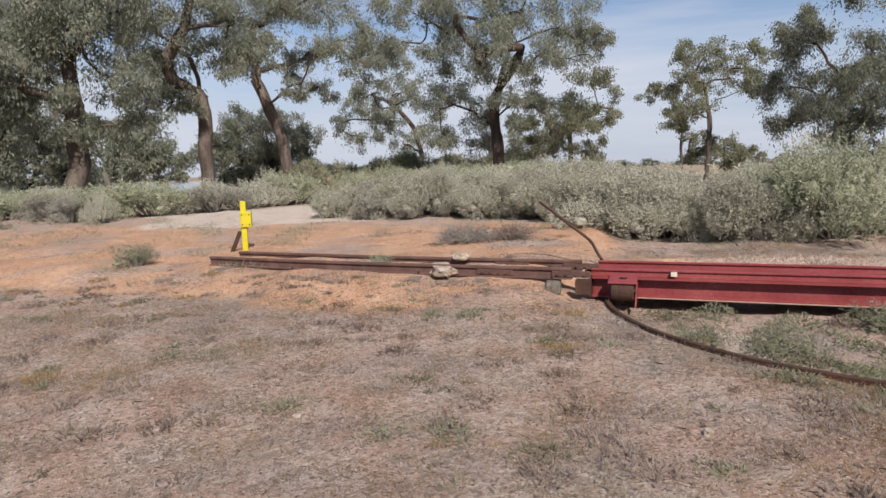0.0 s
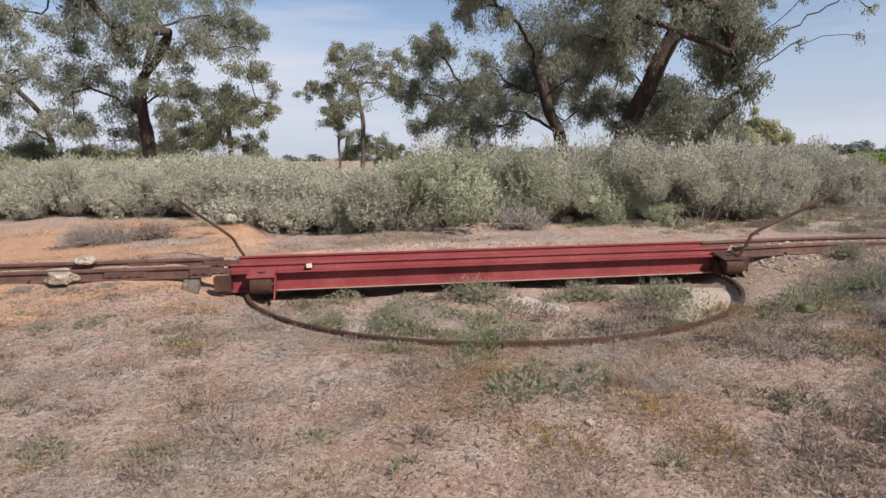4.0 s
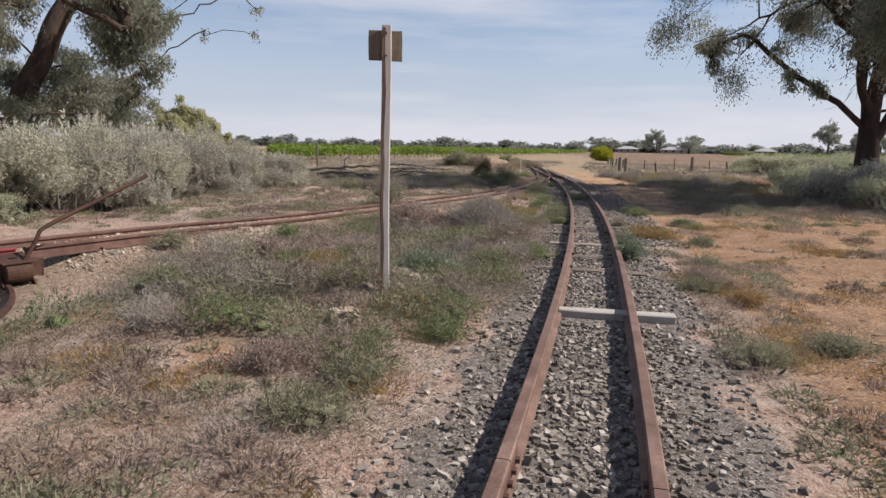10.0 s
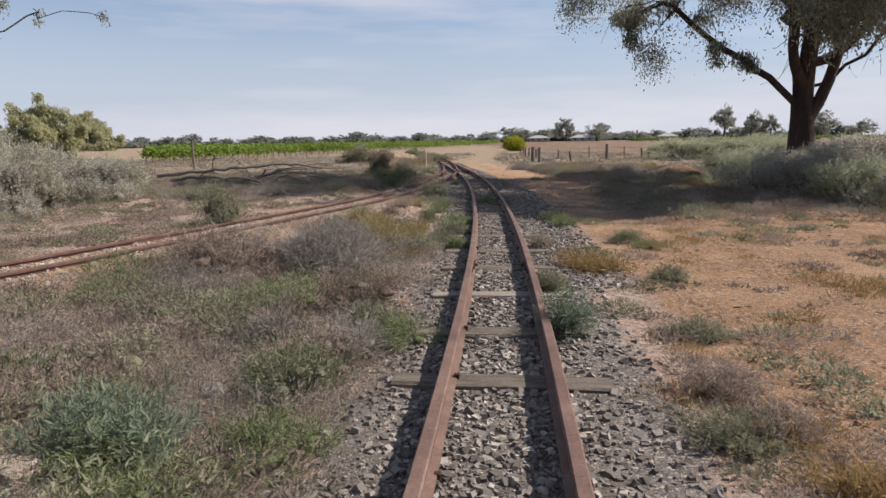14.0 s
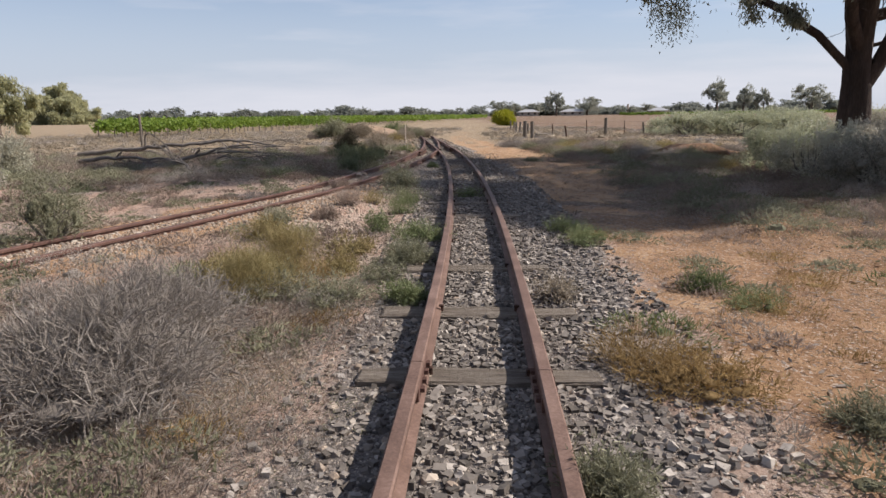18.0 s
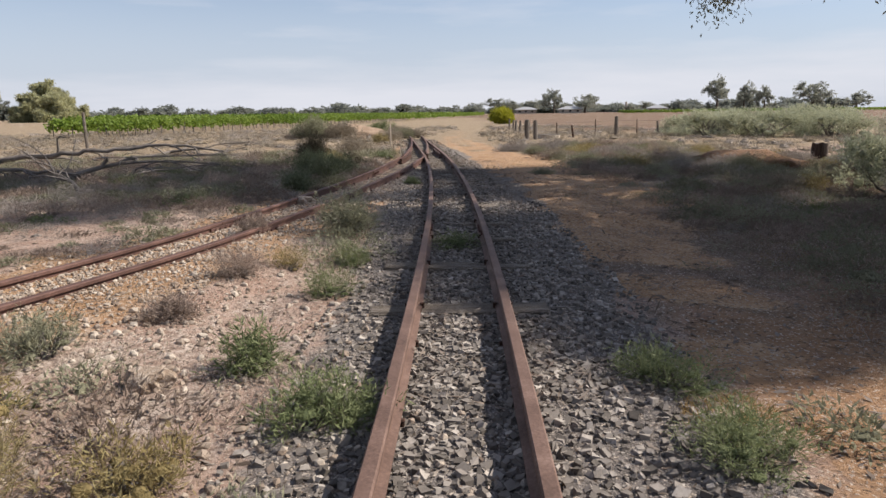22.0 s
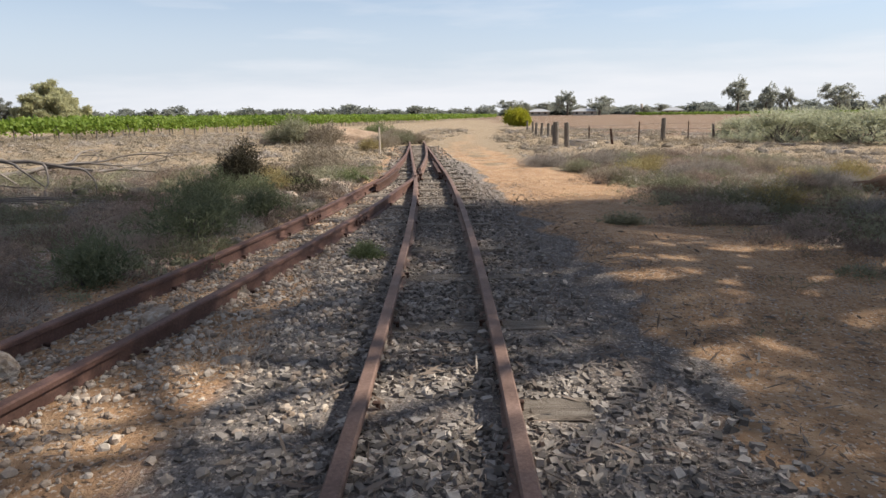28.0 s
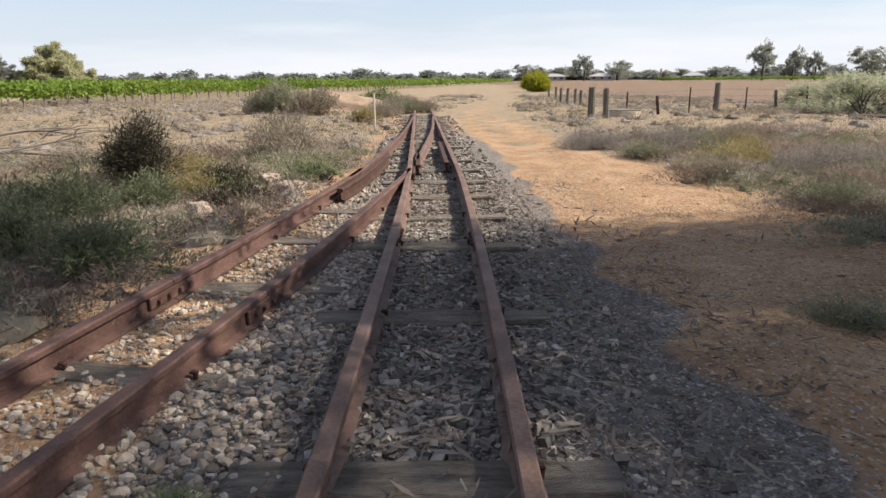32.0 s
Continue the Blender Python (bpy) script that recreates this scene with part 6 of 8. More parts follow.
def between(x, y):
    """1 in the scrub between the two tracks."""
    return smooth(y - main_y(x), 0.9, 1.6) * smooth(x, 4.0, 8.0) * (1 - smooth(x, 34, 38))


def start_area(x, y):
    return (1 - smooth(np.hypot(x - 2, y - 4), 7, 12)) * (y > main_y(x) + 1)


def pit_area(x, y):
    return (np.hypot(x - TT[0], y - TT[1]) < RING - 0.15) * 1.0


G = np.random.RandomState(5)
dens = 0.5 + 0.5 * np.clip(wave(np.zeros(1), np.zeros(1), 2, 9), 0, 1)


def clump(x, y, s, seed):
    return np.clip(0.5 + 0.75 * wave(x, y, s, seed), 0, 1)


def pads(x, y):
    """1 on the bare spots of the pit."""
    rx, ry = x - TT[0], y - TT[1]
    a_, r_ = np.arctan2(ry, rx), np.hypot(rx, ry)
    al, ac = rx * AX[0] + ry * AX[1], rx * NX[0] + ry * NX[1]
    p = (r_ > 2.45) * (a_ > -1.75) * (a_ < -0.85) + (r_ < 1.9) * (a_ > -2.3) * (a_ < -1.8) + (((al + 1.95) / 0.75) ** 2 + ((ac + 1.75) / 0.5) ** 2 < 1) + (((al - 1.0) / 0.3) ** 2 + ((ac + 2.5) / 0.3) ** 2 < 1)
    return np.clip(p, 0, 1) * (r_ < RING)


def regions(x, y):
    """Share of ground under plants, region by region: scrub, mats, pit, bare start, verge, shade."""
    my, by = main_y(x), np.interp(x, BRANCH[:, 0], BRANCH[:, 1])
    off = away(BRANCH, x, y)
    scrub = smooth(y - my, 0.85, 1.5) * smooth(x - 0.3 * y, 6.0, 8.0) * (1 - smooth(x, 23, 26)) * (y < by + 0.3) * smooth(off, 0.6, 1.2)
    mats = smooth(x - 0.35 * y, 1.6, 4.2) * (1 - smooth(x - 0.3 * y, 6.5, 8.5)) * smooth(y - my, 0.9, 1.3) * (y < 4.5) * (1 - pit_area(x, y))
    bare = start_area(x, y) * (1 - smooth(x - 0.35 * y, 1.6, 4.2)) * (1 - pit_area(x, y))
    verge = smooth(my - y, 0.95, 1.25) * (1 - smooth(my - y, 1.8, 2.7)) * smooth(x, 1, 4) * (1 - smooth(x, 20, 23)) * np.maximum(1 - smooth(x, 9, 12), smooth(away(ROAD, x, y), 0.35, 0.8))
    wild = smooth(my - y, 2.2, 3.2) * (1 - smooth(x, 20, 24)) * 0.14
    north = smooth(y - by, 0.7, 1.3) * smooth(x, 12, 15) * (1 - smooth(x, 30, 34))
    shade = np.maximum(smooth(x, 22.5, 25.5) * (1 - smooth(x, 37, 40)) * ((y < my - 2.9) | (y > by + 0.8)), 0)
    shade = np.maximum(shade, 0.7 * smooth(my - y, 2.7, 3.6) * smooth(x, 14.5, 17.5) * (1 - smooth(x, 24, 27)))
    patch_ = (1 - 0.85 * np.exp(-(((x - 12.3) / 2.3) ** 2 + ((y - 0.05) / 0.9) ** 2))) * (1 - 0.98 * np.exp(-(((x - 19.5) / 3.4) ** 4 + ((y + 5.9) / 1.5) ** 4))) * (1 - 0.3 * smooth(x, 14.5, 16.5))
    return (0.80 * scrub * patch_, 0.62 * mats, 0.7 * pit_area(x, y) * (1 - pads(x, y)), 0.22 * bare, 0.9 * verge + wild, 0.45 * north, 0.75 * shade)


SHARE = np.array(((0.29, 0.23, 0.35, 0.08, 0.05), (0.44, 0.05, 0.27, 0.05, 0.19), (0.22, 0.12, 0.56, 0.10, 0.0), (0.60, 0.06, 0.24, 0.0, 0.10), (0.34, 0.08, 0.30, 0.05, 0.23), (0.45, 0.20, 0.29, 0.06, 0.0), (0.42, 0.22, 0.34, 0.02, 0.0)))
LOW = np.array((0.72, 0.34, 0.5, 0.26, 0.38, 0.5, 0.62))
SIZE = np.array((1.2, 0.75, 0.95, 0.5, 0.8, 0.85, 1.2))
cx, cy = G.uniform(-5, 40, 46000), G.uniform(-22, 11, 46000)
reg = np.stack(regions(cx, cy), 1) * clear(cx, cy)[:, None]
which = reg.argmax(1)
want = reg.max(1) * np.clip(0.25 + 1.3 * clump(cx, cy, 1.5, 21), 0, 1)
keep_ = want > G.uniform(0, 1, len(cx))
cx, cy, which = cx[keep_], cy[keep_], which[keep_]
cr = (0.10 + 0.30 * G.uniform(0, 1, len(cx)) ** 1.5) * SIZE[which]
order = np.argsort(-cr + 0.08 * G.uniform(0, 1, len(cr)))
cx, cy, cr, which = cx[order], cy[order], cr[order], which[order]
got = []
for n_ in range(len(cx)):
    if got:
        g_ = np.array(got)
        if np.any((cx[g_] - cx[n_]) ** 2 + (cy[g_] - cy[n_]) ** 2 < (0.58 * (cr[g_] + cr[n_])) ** 2):
            continue
    got.append(n_)
cx, cy, cr, which = cx[got], cy[got], cr[got], which[got]
# neighbours tend to be of one kind
lean_ = np.stack([clump(cx, cy, 2.2, 31 + k_) for k_ in range(5)], 1) ** 2
pick = np.cumsum(SHARE[which] * (0.12 + lean_), 1)
sort = (G.uniform(0, 1, len(cx))[:, None] * pick[:, -1:] > pick).sum(1)
for k_, (label, cat, mat, per, leaf, up_, wd) in enumerate((
        ("low brown-grey dry shrubs covering the ground between tracks", "shrubs", L_DRY, 360, 0.085, 0.6, 0.18),
        ("dead grey twiggy shrubs", "shrubs", L_GREY, 420, 0.085, 0.7, 0.08),
        ("low olive-green shrubs between the tracks", "shrubs", L_OLIVE, 360, 0.075, 0.6, 0.25),
        ("small fresh green weeds among dry shrubs", "weeds", L_GREEN, 320, 0.085, 0.8, 0.16),
        ("orange-brown dried grass tufts", "grass", L_ORANGE, 300, 0.09, 0.9, 0.08))):
    m_ = sort == k_
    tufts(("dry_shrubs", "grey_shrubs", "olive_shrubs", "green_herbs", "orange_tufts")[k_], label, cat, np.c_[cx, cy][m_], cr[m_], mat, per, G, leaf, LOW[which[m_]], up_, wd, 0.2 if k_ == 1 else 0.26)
for name_, label, mat, sd, n_, lf in (("dry_mats", "thin brown dry mats on the soil", L_DRY, 201, 4600, 0.06), ("olive_mats", "thin olive mats of low weed", L_OLIVE, 202, 3000, 0.055), ("grey_mats", "grey twiggy litter mats", L_GREY, 203, 2600, 0.075), ("russet_mats", "thin russet dead weed mats", L_RUSTY, 204, 1700, 0.055), ("orange_mats", "thin orange-brown dry grass mats", L_ORANGE, 205, 4200, 0.055)):
    P = scatter(G, n_, -5, 10, -4, 9, lambda x, y: clear(x, y) * np.clip(start_area(x, y) * 0.45 + smooth(x - 0.35 * y, 1.6, 4.2) * 0.55, 0, 1) * (y > main_y(x) + 0.9) * clump(x, y, 1.6, sd) ** 1.5 * (1 - pit_area(x, y)))
    tufts(name_, label, "mats", P, G.uniform(0.12, 0.42, len(P)), mat, 190, G, lf, 0.12, 0.5, 0.09)
for name_, label, mat, sd, n_, lf in (("verge_dry_mats", "thin dry brown mats between the tracks", L_DRY, 211, 5200, 0.075), ("verge_grey_mats", "grey twiggy litter between the tracks", L_GREY, 212, 4200, 0.09), ("verge_olive_mats", "thin olive weed between the tracks", L_OLIVE, 213, 2600, 0.07)):
    P = scatter(G, n_, 8, 18.5, -7, 1, lambda x, y: smooth(y - main_y(x), 0.75, 1.0) * smooth(away(BRANCH, x, y), 0.45, 0.7) * (0.25 + 0.75 * clump(x, y, 1.3, sd)) * (1 - 0.9 * smooth(x, 14.3, 16)) * (1 - 0.85 * np.exp(-(((x - 12.3) / 2.3) ** 2 + ((y - 0.05) / 0.9) ** 2))))
    tufts(name_, label, "mats", P, G.uniform(0.12, 0.36, len(P)), mat, 120, G, lf, 0.2, 0.5, 0.07)
for name_, label, mat, sd, n_, lf in (("shade_dry_mats", "low dry brown weeds on the shaded dirt", L_DRY, 221, 3000, 0.09), ("shade_olive_mats", "low olive weeds on the shaded dirt", L_OLIVE, 222, 2600, 0.08)):
    P = scatter(G, n_, 15.5, 32, -19, -8, lambda x, y: smooth(main_y(x) - y, 1.7, 2.6) * clump(x, y, 1.5, sd) ** 1.4 * (0.1 + 0.9 * smooth(away(ROAD, x, y), 0.6, 1.6)))
    tufts(name_, label, "mats", P, G.uniform(0.10, 0.34, len(P)), mat, 120, G, lf, 0.32, 0.5, 0.09)
P = scatter(G, 5200, 0, 22, -14, 6, lambda x, y: clear(x, y) * clump(x, y, 2.6, 88) ** 2.4 * (1 - 0.4 * between(x, y)))
tufts("orange_grass", "thin orange-brown dried grass on the soil", "grass", P, G.uniform(0.10, 0.30, len(P)), L_ORANGE, 70, G, 0.055, 0.14, 0.9, 0.06)
P = scatter(G, 4200, 28, 75, -36, 14, lambda x, y: clear(x, y) * (0.35 + 0.65 * clump(x, y, 5.0, 121)) * 0.7)
tufts("far_dry_scrub", "dry brown scrub spreading beyond the junction", "scrub", P, G.uniform(0.18, 0.55, len(P)), L_TAN, 90, G, 0.15, 0.55, 0.6, 0.14, 0.45)
P = scatter(G, 3200, 30, 80, -36, 14, lambda x, y: clear(x, y) * clump(x, y, 6.0, 131) * 0.7)
tufts("far_grey_scrub", "pale grey saltbush scrub on the flat", "scrub", P, G.uniform(0.2, 0.5, len(P)), L_GREY, 90, G, 0.15, 0.55, 0.6, 0.14, 0.45)
P = scatter(G, 3800, 26, 75, -32, 12, lambda x, y: clear(x, y) * clump(x, y, 4.0, 141) * 0.8)
tufts("straw_grass", "pale straw grass on the flat", "grass", P, G.uniform(0.12, 0.4, len(P)), L_STRAW, 45, G, 0.22, 0.4, 1.0, 0.05)
P = scatter(G, 1800, -14, 20, 10, 27, lambda x, y: clear(x, y) * clump(x, y, 2.5, 151) ** 2 * (1 - 0.9 * masks(x, y)["white"]) * 0.8)
tufts("bank_olive_tufts", "olive weeds on the orange bank", "weeds", P, G.uniform(0.12, 0.38, len(P)), L_OLIVE, 80, G, 0.13, 0.6, 0.6, 0.1)
def off_sleepers(P, line, xs, keep=0.12):
    """Leave out most stones that would lie on top of a sleeper."""
    ok = np.ones(len(P), bool)
    for x in xs:
        px, py, _, a = line_at(line, x)
        dx, dy = P[:, 0] - px, P[:, 1] - py
        ok &= ~((np.abs(dx * math.cos(a) + dy * math.sin(a)) < 0.12) & (np.abs(-dx * math.sin(a) + dy * math.cos(a)) < 0.72) & (G.uniform(0, 1, len(P)) > keep))
    return P[ok]


# chips of bark and leaf litter
P = scatter(G, 250000, -4, 30, -12, 10, lambda x, y: (0.3 + 0.7 * np.maximum(start_area(x, y), (y < main_y(x) - 0.8) * (x < 20))) * (0.3 + 0.7 * clump(x, y, 1.2, 161)) * (1 - pit_area(x, y) * 0.7))
pb = np.c_[P, ground_z(P[:, 0], P[:, 1]) + 0.004]
way = unit(np.c_[G.normal(size=(len(P), 2)), G.normal(size=len(P)) * 0.05])
Ln = 0.018 + 0.085 * G.uniform(0, 1, len(P)) ** 2.2
v, f = leaves(pb, way, Ln, Ln * G.uniform(0.12, 0.36, len(P)), G, True)
tagged(new("leaf_litter", mesh_of("leaf_litter", v, f, L_LITTER)), "scattered pale bark chips and dead leaves", "leaf litter", kind="stuff")

P = scatter(G, 50000, 16, 38, -20, 0, lambda x, y: (0.25 + 0.75 * clump(x, y, 1.4, 163)) * (0.2 + 0.8 * np.clip(masks(x, y)["mulch_shade"] * 1.3, 0, 1)) * (1 - 0.85 * masks(x, y)["sand"]))
pb = np.c_[P, ground_z(P[:, 0], P[:, 1]) + 0.008]
way = unit(np.c_[G.normal(size=(len(P), 2)), G.normal(size=len(P)) * 0.10])
Ln = 0.02 + 0.09 * G.uniform(0, 1, len(P)) ** 2
v, f = leaves(pb, way, Ln, Ln * G.uniform(0.10, 0.32, len(P)), G, True)
tagged(new("gum_litter", mesh_of("gum_litter", v, f, L_SHADELITTER)), "fallen gum leaves and bark strips on soil toned dark for shade", "leaf litter", kind="stuff")

xs = 17 + 17 * G.uniform(0, 1, 19000) ** 0.75
P = off_sleepers(np.c_[xs, main_y(xs) + G.uniform(-1.9, 0.6, 19000)], MAIN, MAIN_SLEEPERS, 0.15)
pb = np.c_[P, ground_z(P[:, 0], P[:, 1]) + G.uniform(0.02, 0.05, len(P)) * (1 - smooth(np.abs(P[:, 1] - main_y(P[:, 0])), 1.0, 1.4))]
way = unit(np.c_[G.normal(size=(len(P), 2)), G.normal(size=len(P)) * 0.22])
Ln = 0.03 + 0.12 * G.uniform(0, 1, len(P)) ** 2
v, f = leaves(pb, way, Ln, Ln * G.uniform(0.07, 0.17, len(P)), G, True)
tagged(new("bark_strips", mesh_of("bark_strips", v, f, L_LITTER)), "pale curled bark strips and gum leaves on dark ballast", "leaf litter", kind="stuff")

# ---------------------------------------------------------------- stones
CUBE_V = np.array([(-1, -1, -1), (1, -1, -1), (1, 1, -1), (-1, 1, -1), (-1, -1, 1), (1, -1, 1), (1, 1, 1), (-1, 1, 1)], float) * 0.5
CUBE_F = np.array([(0, 3, 2, 1), (4, 5, 6, 7), (0, 1, 5, 4), (1, 2, 6, 5), (2, 3, 7, 6), (3, 0, 4, 7)])


bm = bmesh.new()
bmesh.ops.create_icosphere(bm, subdivisions=1, radius=0.56)
ICO_V, ICO_F = np.array([v.co for v in bm.verts]), np.array([[v.index for v in f.verts] for f in bm.faces])
bm.free()


def stones(name, label, category, P, size, mat, rng, sink=0.25, z=None, rounded=False):
    """Chips and pebbles: squashed, twisted blocks or knobs with shifted corners, one mesh."""
    bv, bf = (ICO_V, ICO_F) if rounded else (CUBE_V, CUBE_F)
    m = len(bv)
    n = len(P)
    sc = size[:, None] * rng.uniform(0.55, 1.25, (n, 3)) * np.array((1, 1, 0.75))
    v = bv[None] * (1 + rng.uniform(-0.28 if rounded else -0.45, 0.25, (n, m, 3))) * sc[:, None, :]
    ang = rng.uniform(0, 6.283, n)
    tilt = rng.normal(0, 0.45, n)
    c, s, ct, st = np.cos(ang), np.sin(ang), np.cos(tilt), np.sin(tilt)
    y2, z2 = v[..., 1] * ct[:, None] - v[..., 2] * st[:, None], v[..., 1] * st[:, None] + v[..., 2] * ct[:, None]
    x3, y3 = v[..., 0] * c[:, None] - y2 * s[:, None], v[..., 0] * s[:, None] + y2 * c[:, None]
    gz_ = (ground_z(P[:, 0], P[:, 1]) if z is None else z) + size * sink * 0.5
    w = np.stack([x3 + P[:, None, 0], y3 + P[:, None, 1], z2 + gz_[:, None]], -1).reshape(-1, 3)
    f = (bf[None] + (np.arange(n) * m)[:, None, None]).reshape(-1, bf.shape[1])
    return tagged(new(name, mesh_of(name, w, f, mat)), label, category, kind="stuff")


def along(line, n, spread_, rng, x0, x1):
    x = rng.uniform(x0, x1, n)
    y = np.interp(x, line[:, 0], line[:, 1])
    sl = np.gradient(line[:, 1], line[:, 0])
    m = np.interp(x, line[:, 0], sl)
    d = np.clip(rng.normal(0, 1, n), -2.2, 2.2) * spread_
    c = 1 / np.sqrt(1 + m * m)
    return np.stack([x - m * c * d, y + c * d], 1)


G = np.random.RandomState(8)
P = off_sleepers(along(MAIN, 54000, 0.46, G, 1.0, 36), MAIN, [x for x in MAIN_SLEEPERS if x not in BURIED], 0.2)
P = np.r_[P, np.c_[G.uniform(12, 24, 5000), np.zeros(5000)]]
P[-5000:, 1] = main_y(P[-5000:, 0]) - 0.6 - 0.9 * G.uniform(0, 1, 5000) ** 1.3
P = off_sleepers(P, MAIN, [x for x in MAIN_SLEEPERS if x not in BURIED], 0.4)
stones("track_ballast", "angular grey ballast stones between the rails", "ballast", P, 0.013 + 0.036 * G.uniform(0, 1, len(P)) ** 1.6, M_BALLAST, G)
P = along(MAIN, 4000, 0.45, G, 35, 50)
stones("far_ballast", "grey ballast along the junction", "ballast", P, G.uniform(0.03, 0.07, len(P)), M_BALLAST, G)
P = off_sleepers(along(BRANCH, 17000, 0.42, G, 17.5, 34), BRANCH, BRANCH_SLEEPERS, 0.5)
stones("branch_stones", "pale rounded stones along the branch track", "stones", P, 0.012 + 0.036 * G.uniform(0, 1, len(P)) ** 1.6, M_PALESTONE, G, rounded=True)
xs = 22.5 + 12 * np.sqrt(G.uniform(0, 1, 9500))
lo_, hi_ = main_y(xs) + 0.5, np.interp(xs, BRANCH[:, 0], BRANCH[:, 1]) - 0.3
P = np.c_[xs, lo_ + (hi_ - lo_) * G.uniform(0, 1, len(xs))][hi_ > lo_]
stones("junction_stones", "pale and grey rounded stones between the converging tracks", "stones", P, 0.014 + 0.046 * G.uniform(0, 1, len(P)) ** 1.8, M_PALESTONE, G, rounded=True)
P = np.r_[along(BRANCH, 6500, 0.5, G, 10.2, 18), np.c_[G.normal(12.2, 1.5, 3600), G.normal(0.0, 0.55, 3600)]]
stones("turntable_end_stones", "pale pinkish stones beside the branch rails", "stones", P, 0.012 + 0.045 * G.uniform(0, 1, len(P)) ** 2, M_PALESTONE, G, rounded=True)
P = np.c_[G.normal(18.6, 2.6, 6000), G.normal(-5.6, 0.8, 6000)]
stones("sandy_patch_stones", "pale limestone pebbles on a sandy patch", "stones", P, 0.010 + 0.055 * G.uniform(0, 1, len(P)) ** 3.6, M_PALESTONE, G, rounded=True)
P = scatter(G, 2600, -5, 34, -14, 11, lambda x, y: 0.5 + 0 * x)
stones("pebbles", "scattered pale pebbles on the soil", "pebbles", P, G.uniform(0.008, 0.03, len(P)) * (1 + (G.uniform(0, 1, len(P)) > 0.97)), M_PALESTONE, G, rounded=True)


def rock(label, x, y, size, seed, mat=None, lift=0.0):
    bm = bmesh.new()
    bmesh.ops.create_icosphere(bm, subdivisions=3, radius=0.5)
    r = random.Random(seed)
    o = Vector((r.uniform(0, 9), r.uniform(0, 9), r.uniform(0, 9)))
    for v in bm.verts:
        n_ = noise.noise(v.co * 2.2 + o) * 0.5 + noise.noise(v.co * 5 + o) * 0.28 + noise.noise(v.co * 11 + o) * 0.12
        c = v.co * (1 + n_)
        c.z = max(-0.3, min(c.z, 0.33 + 0.05 * noise.noise(v.co * 4 + o)))
        v.co = Vector((c.x * size[0], c.y * size[1], c.z * size[2]))
    thing("rock", label, "rock", "limestone rocks", Matrix.Translation((x, y, on(x, y) + size[2] * 0.2 + lift)) @ Euler((0, 0, r.uniform(0, 6.28))).to_matrix().to_4x4(), mesh_bm("rock", bm, mat or M_LIME))


rock("flat cream limestone slab leaning at the stub track", 3.12, 8.12, (0.66, 0.34, 0.22), 1, lift=0.03)
rock("cream limestone block between the rails", 3.55, 8.45, (0.24, 0.2, 0.16), 2, lift=0.1)
for k, (x, y, s) in enumerate(((9.2, -2.14, 0.26), (8.78, -2.2, 0.2), (8.36, -2.08, 0.22), (8.26, -2.2, 0.16), (10.1, -2.1, 0.2), (18.0, -5.55, 0.26), (25.6, -7.6, 0.26), (26.2, -8.0, 0.24), (24.9, -6.85, 0.3),
                               (33.6, -9.6, 0.4), (34.4, -9.3, 0.3), (32.8, -8.6, 0.28), (11.6, 1.0, 0.2), (12.5, 0.2, 0.24), (5.2, 7.6, 0.2))):
    rock("rough cream limestone rock half buried", x, y, (s, s * 0.8, s * 0.75), 20 + k)
rock("rough cream limestone rock half buried", 7.31, -1.52, (0.27, 0.2, 0.18), 33, lift=0.03)
rock("small white pebble on bare soil", 2.79, 2.86, (0.07, 0.05, 0.07), 3, M_PALESTONE)
rock("small white pebble on bare soil", 3.55, 1.22, (0.06, 0.05, 0.05), 4, M_PALESTONE)
rock("small white pebble on bare soil", 0.53, 4.2, (0.06, 0.05, 0.04), 5, M_PALESTONE)

# ---------------------------------------------------------------- single shrubs
SHRUB_N = [300]


def shrub(name, label, x, y, r, h, mat, count=130, per=14, leaf=0.07, spike=0.14, twigs=18, core=0.3):
    SHRUB_N[0] += 1
    rng = np.random.RandomState(SHRUB_N[0])
    bare, grassy = mat is L_GREY, name == "grass_clump"
    t = thing(name, label, "shrub", "", Matrix.Translation((x, y, on(x, y) - 0.02)))
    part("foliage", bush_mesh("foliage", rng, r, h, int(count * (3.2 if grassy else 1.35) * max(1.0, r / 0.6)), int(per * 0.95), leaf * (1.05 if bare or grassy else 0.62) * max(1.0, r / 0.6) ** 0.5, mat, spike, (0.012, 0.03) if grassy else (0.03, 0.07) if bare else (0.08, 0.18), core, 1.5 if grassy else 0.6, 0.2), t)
    tagged(part("wood", twig_mesh("wood", rng, r * 0.8, h * 0.9, twigs, M_DEAD), t), kind="stuff")


shrub("weed_clump", "feathery blue-green weed beside the white post", 9.3, -2.45, 0.36, 0.34, L_BLUE, 220, 16, 0.10, 0.13)
shrub("weed_clump", "green feathery weed tuft at the post's foot", 8.75, -2.75, 0.36, 0.22, L_GREEN, 160, 16, 0.06, 0.09)
shrub("weed_clump", "olive weed clump near the post", 7.7, -2.2, 0.45, 0.25, L_OLIVE, 190, 16, 0.06, 0.1)
shrub("weed_clump", "upright blue-green weed against the rail", 10.66, -5.44, 0.18, 0.34, L_BLUE, 130, 16, 0.09, 0.12)
shrub("weed_clump", "green weed between ballast and dirt", 17.2, -8.3, 0.30, 0.18, L_GREEN, 190, 16, 0.06, 0.09)
shrub("weed_clump", "small green weed on the bare earth", 13.9, -8.2, 0.26, 0.13, L_GREEN, 110, 14, 0.05, 0.06)
shrub("weed_clump", "bright green tuft on the sandy patch", 18.1, -6.1, 0.20, 0.22, L_GREEN, 90, 14, 0.10, 0.12)
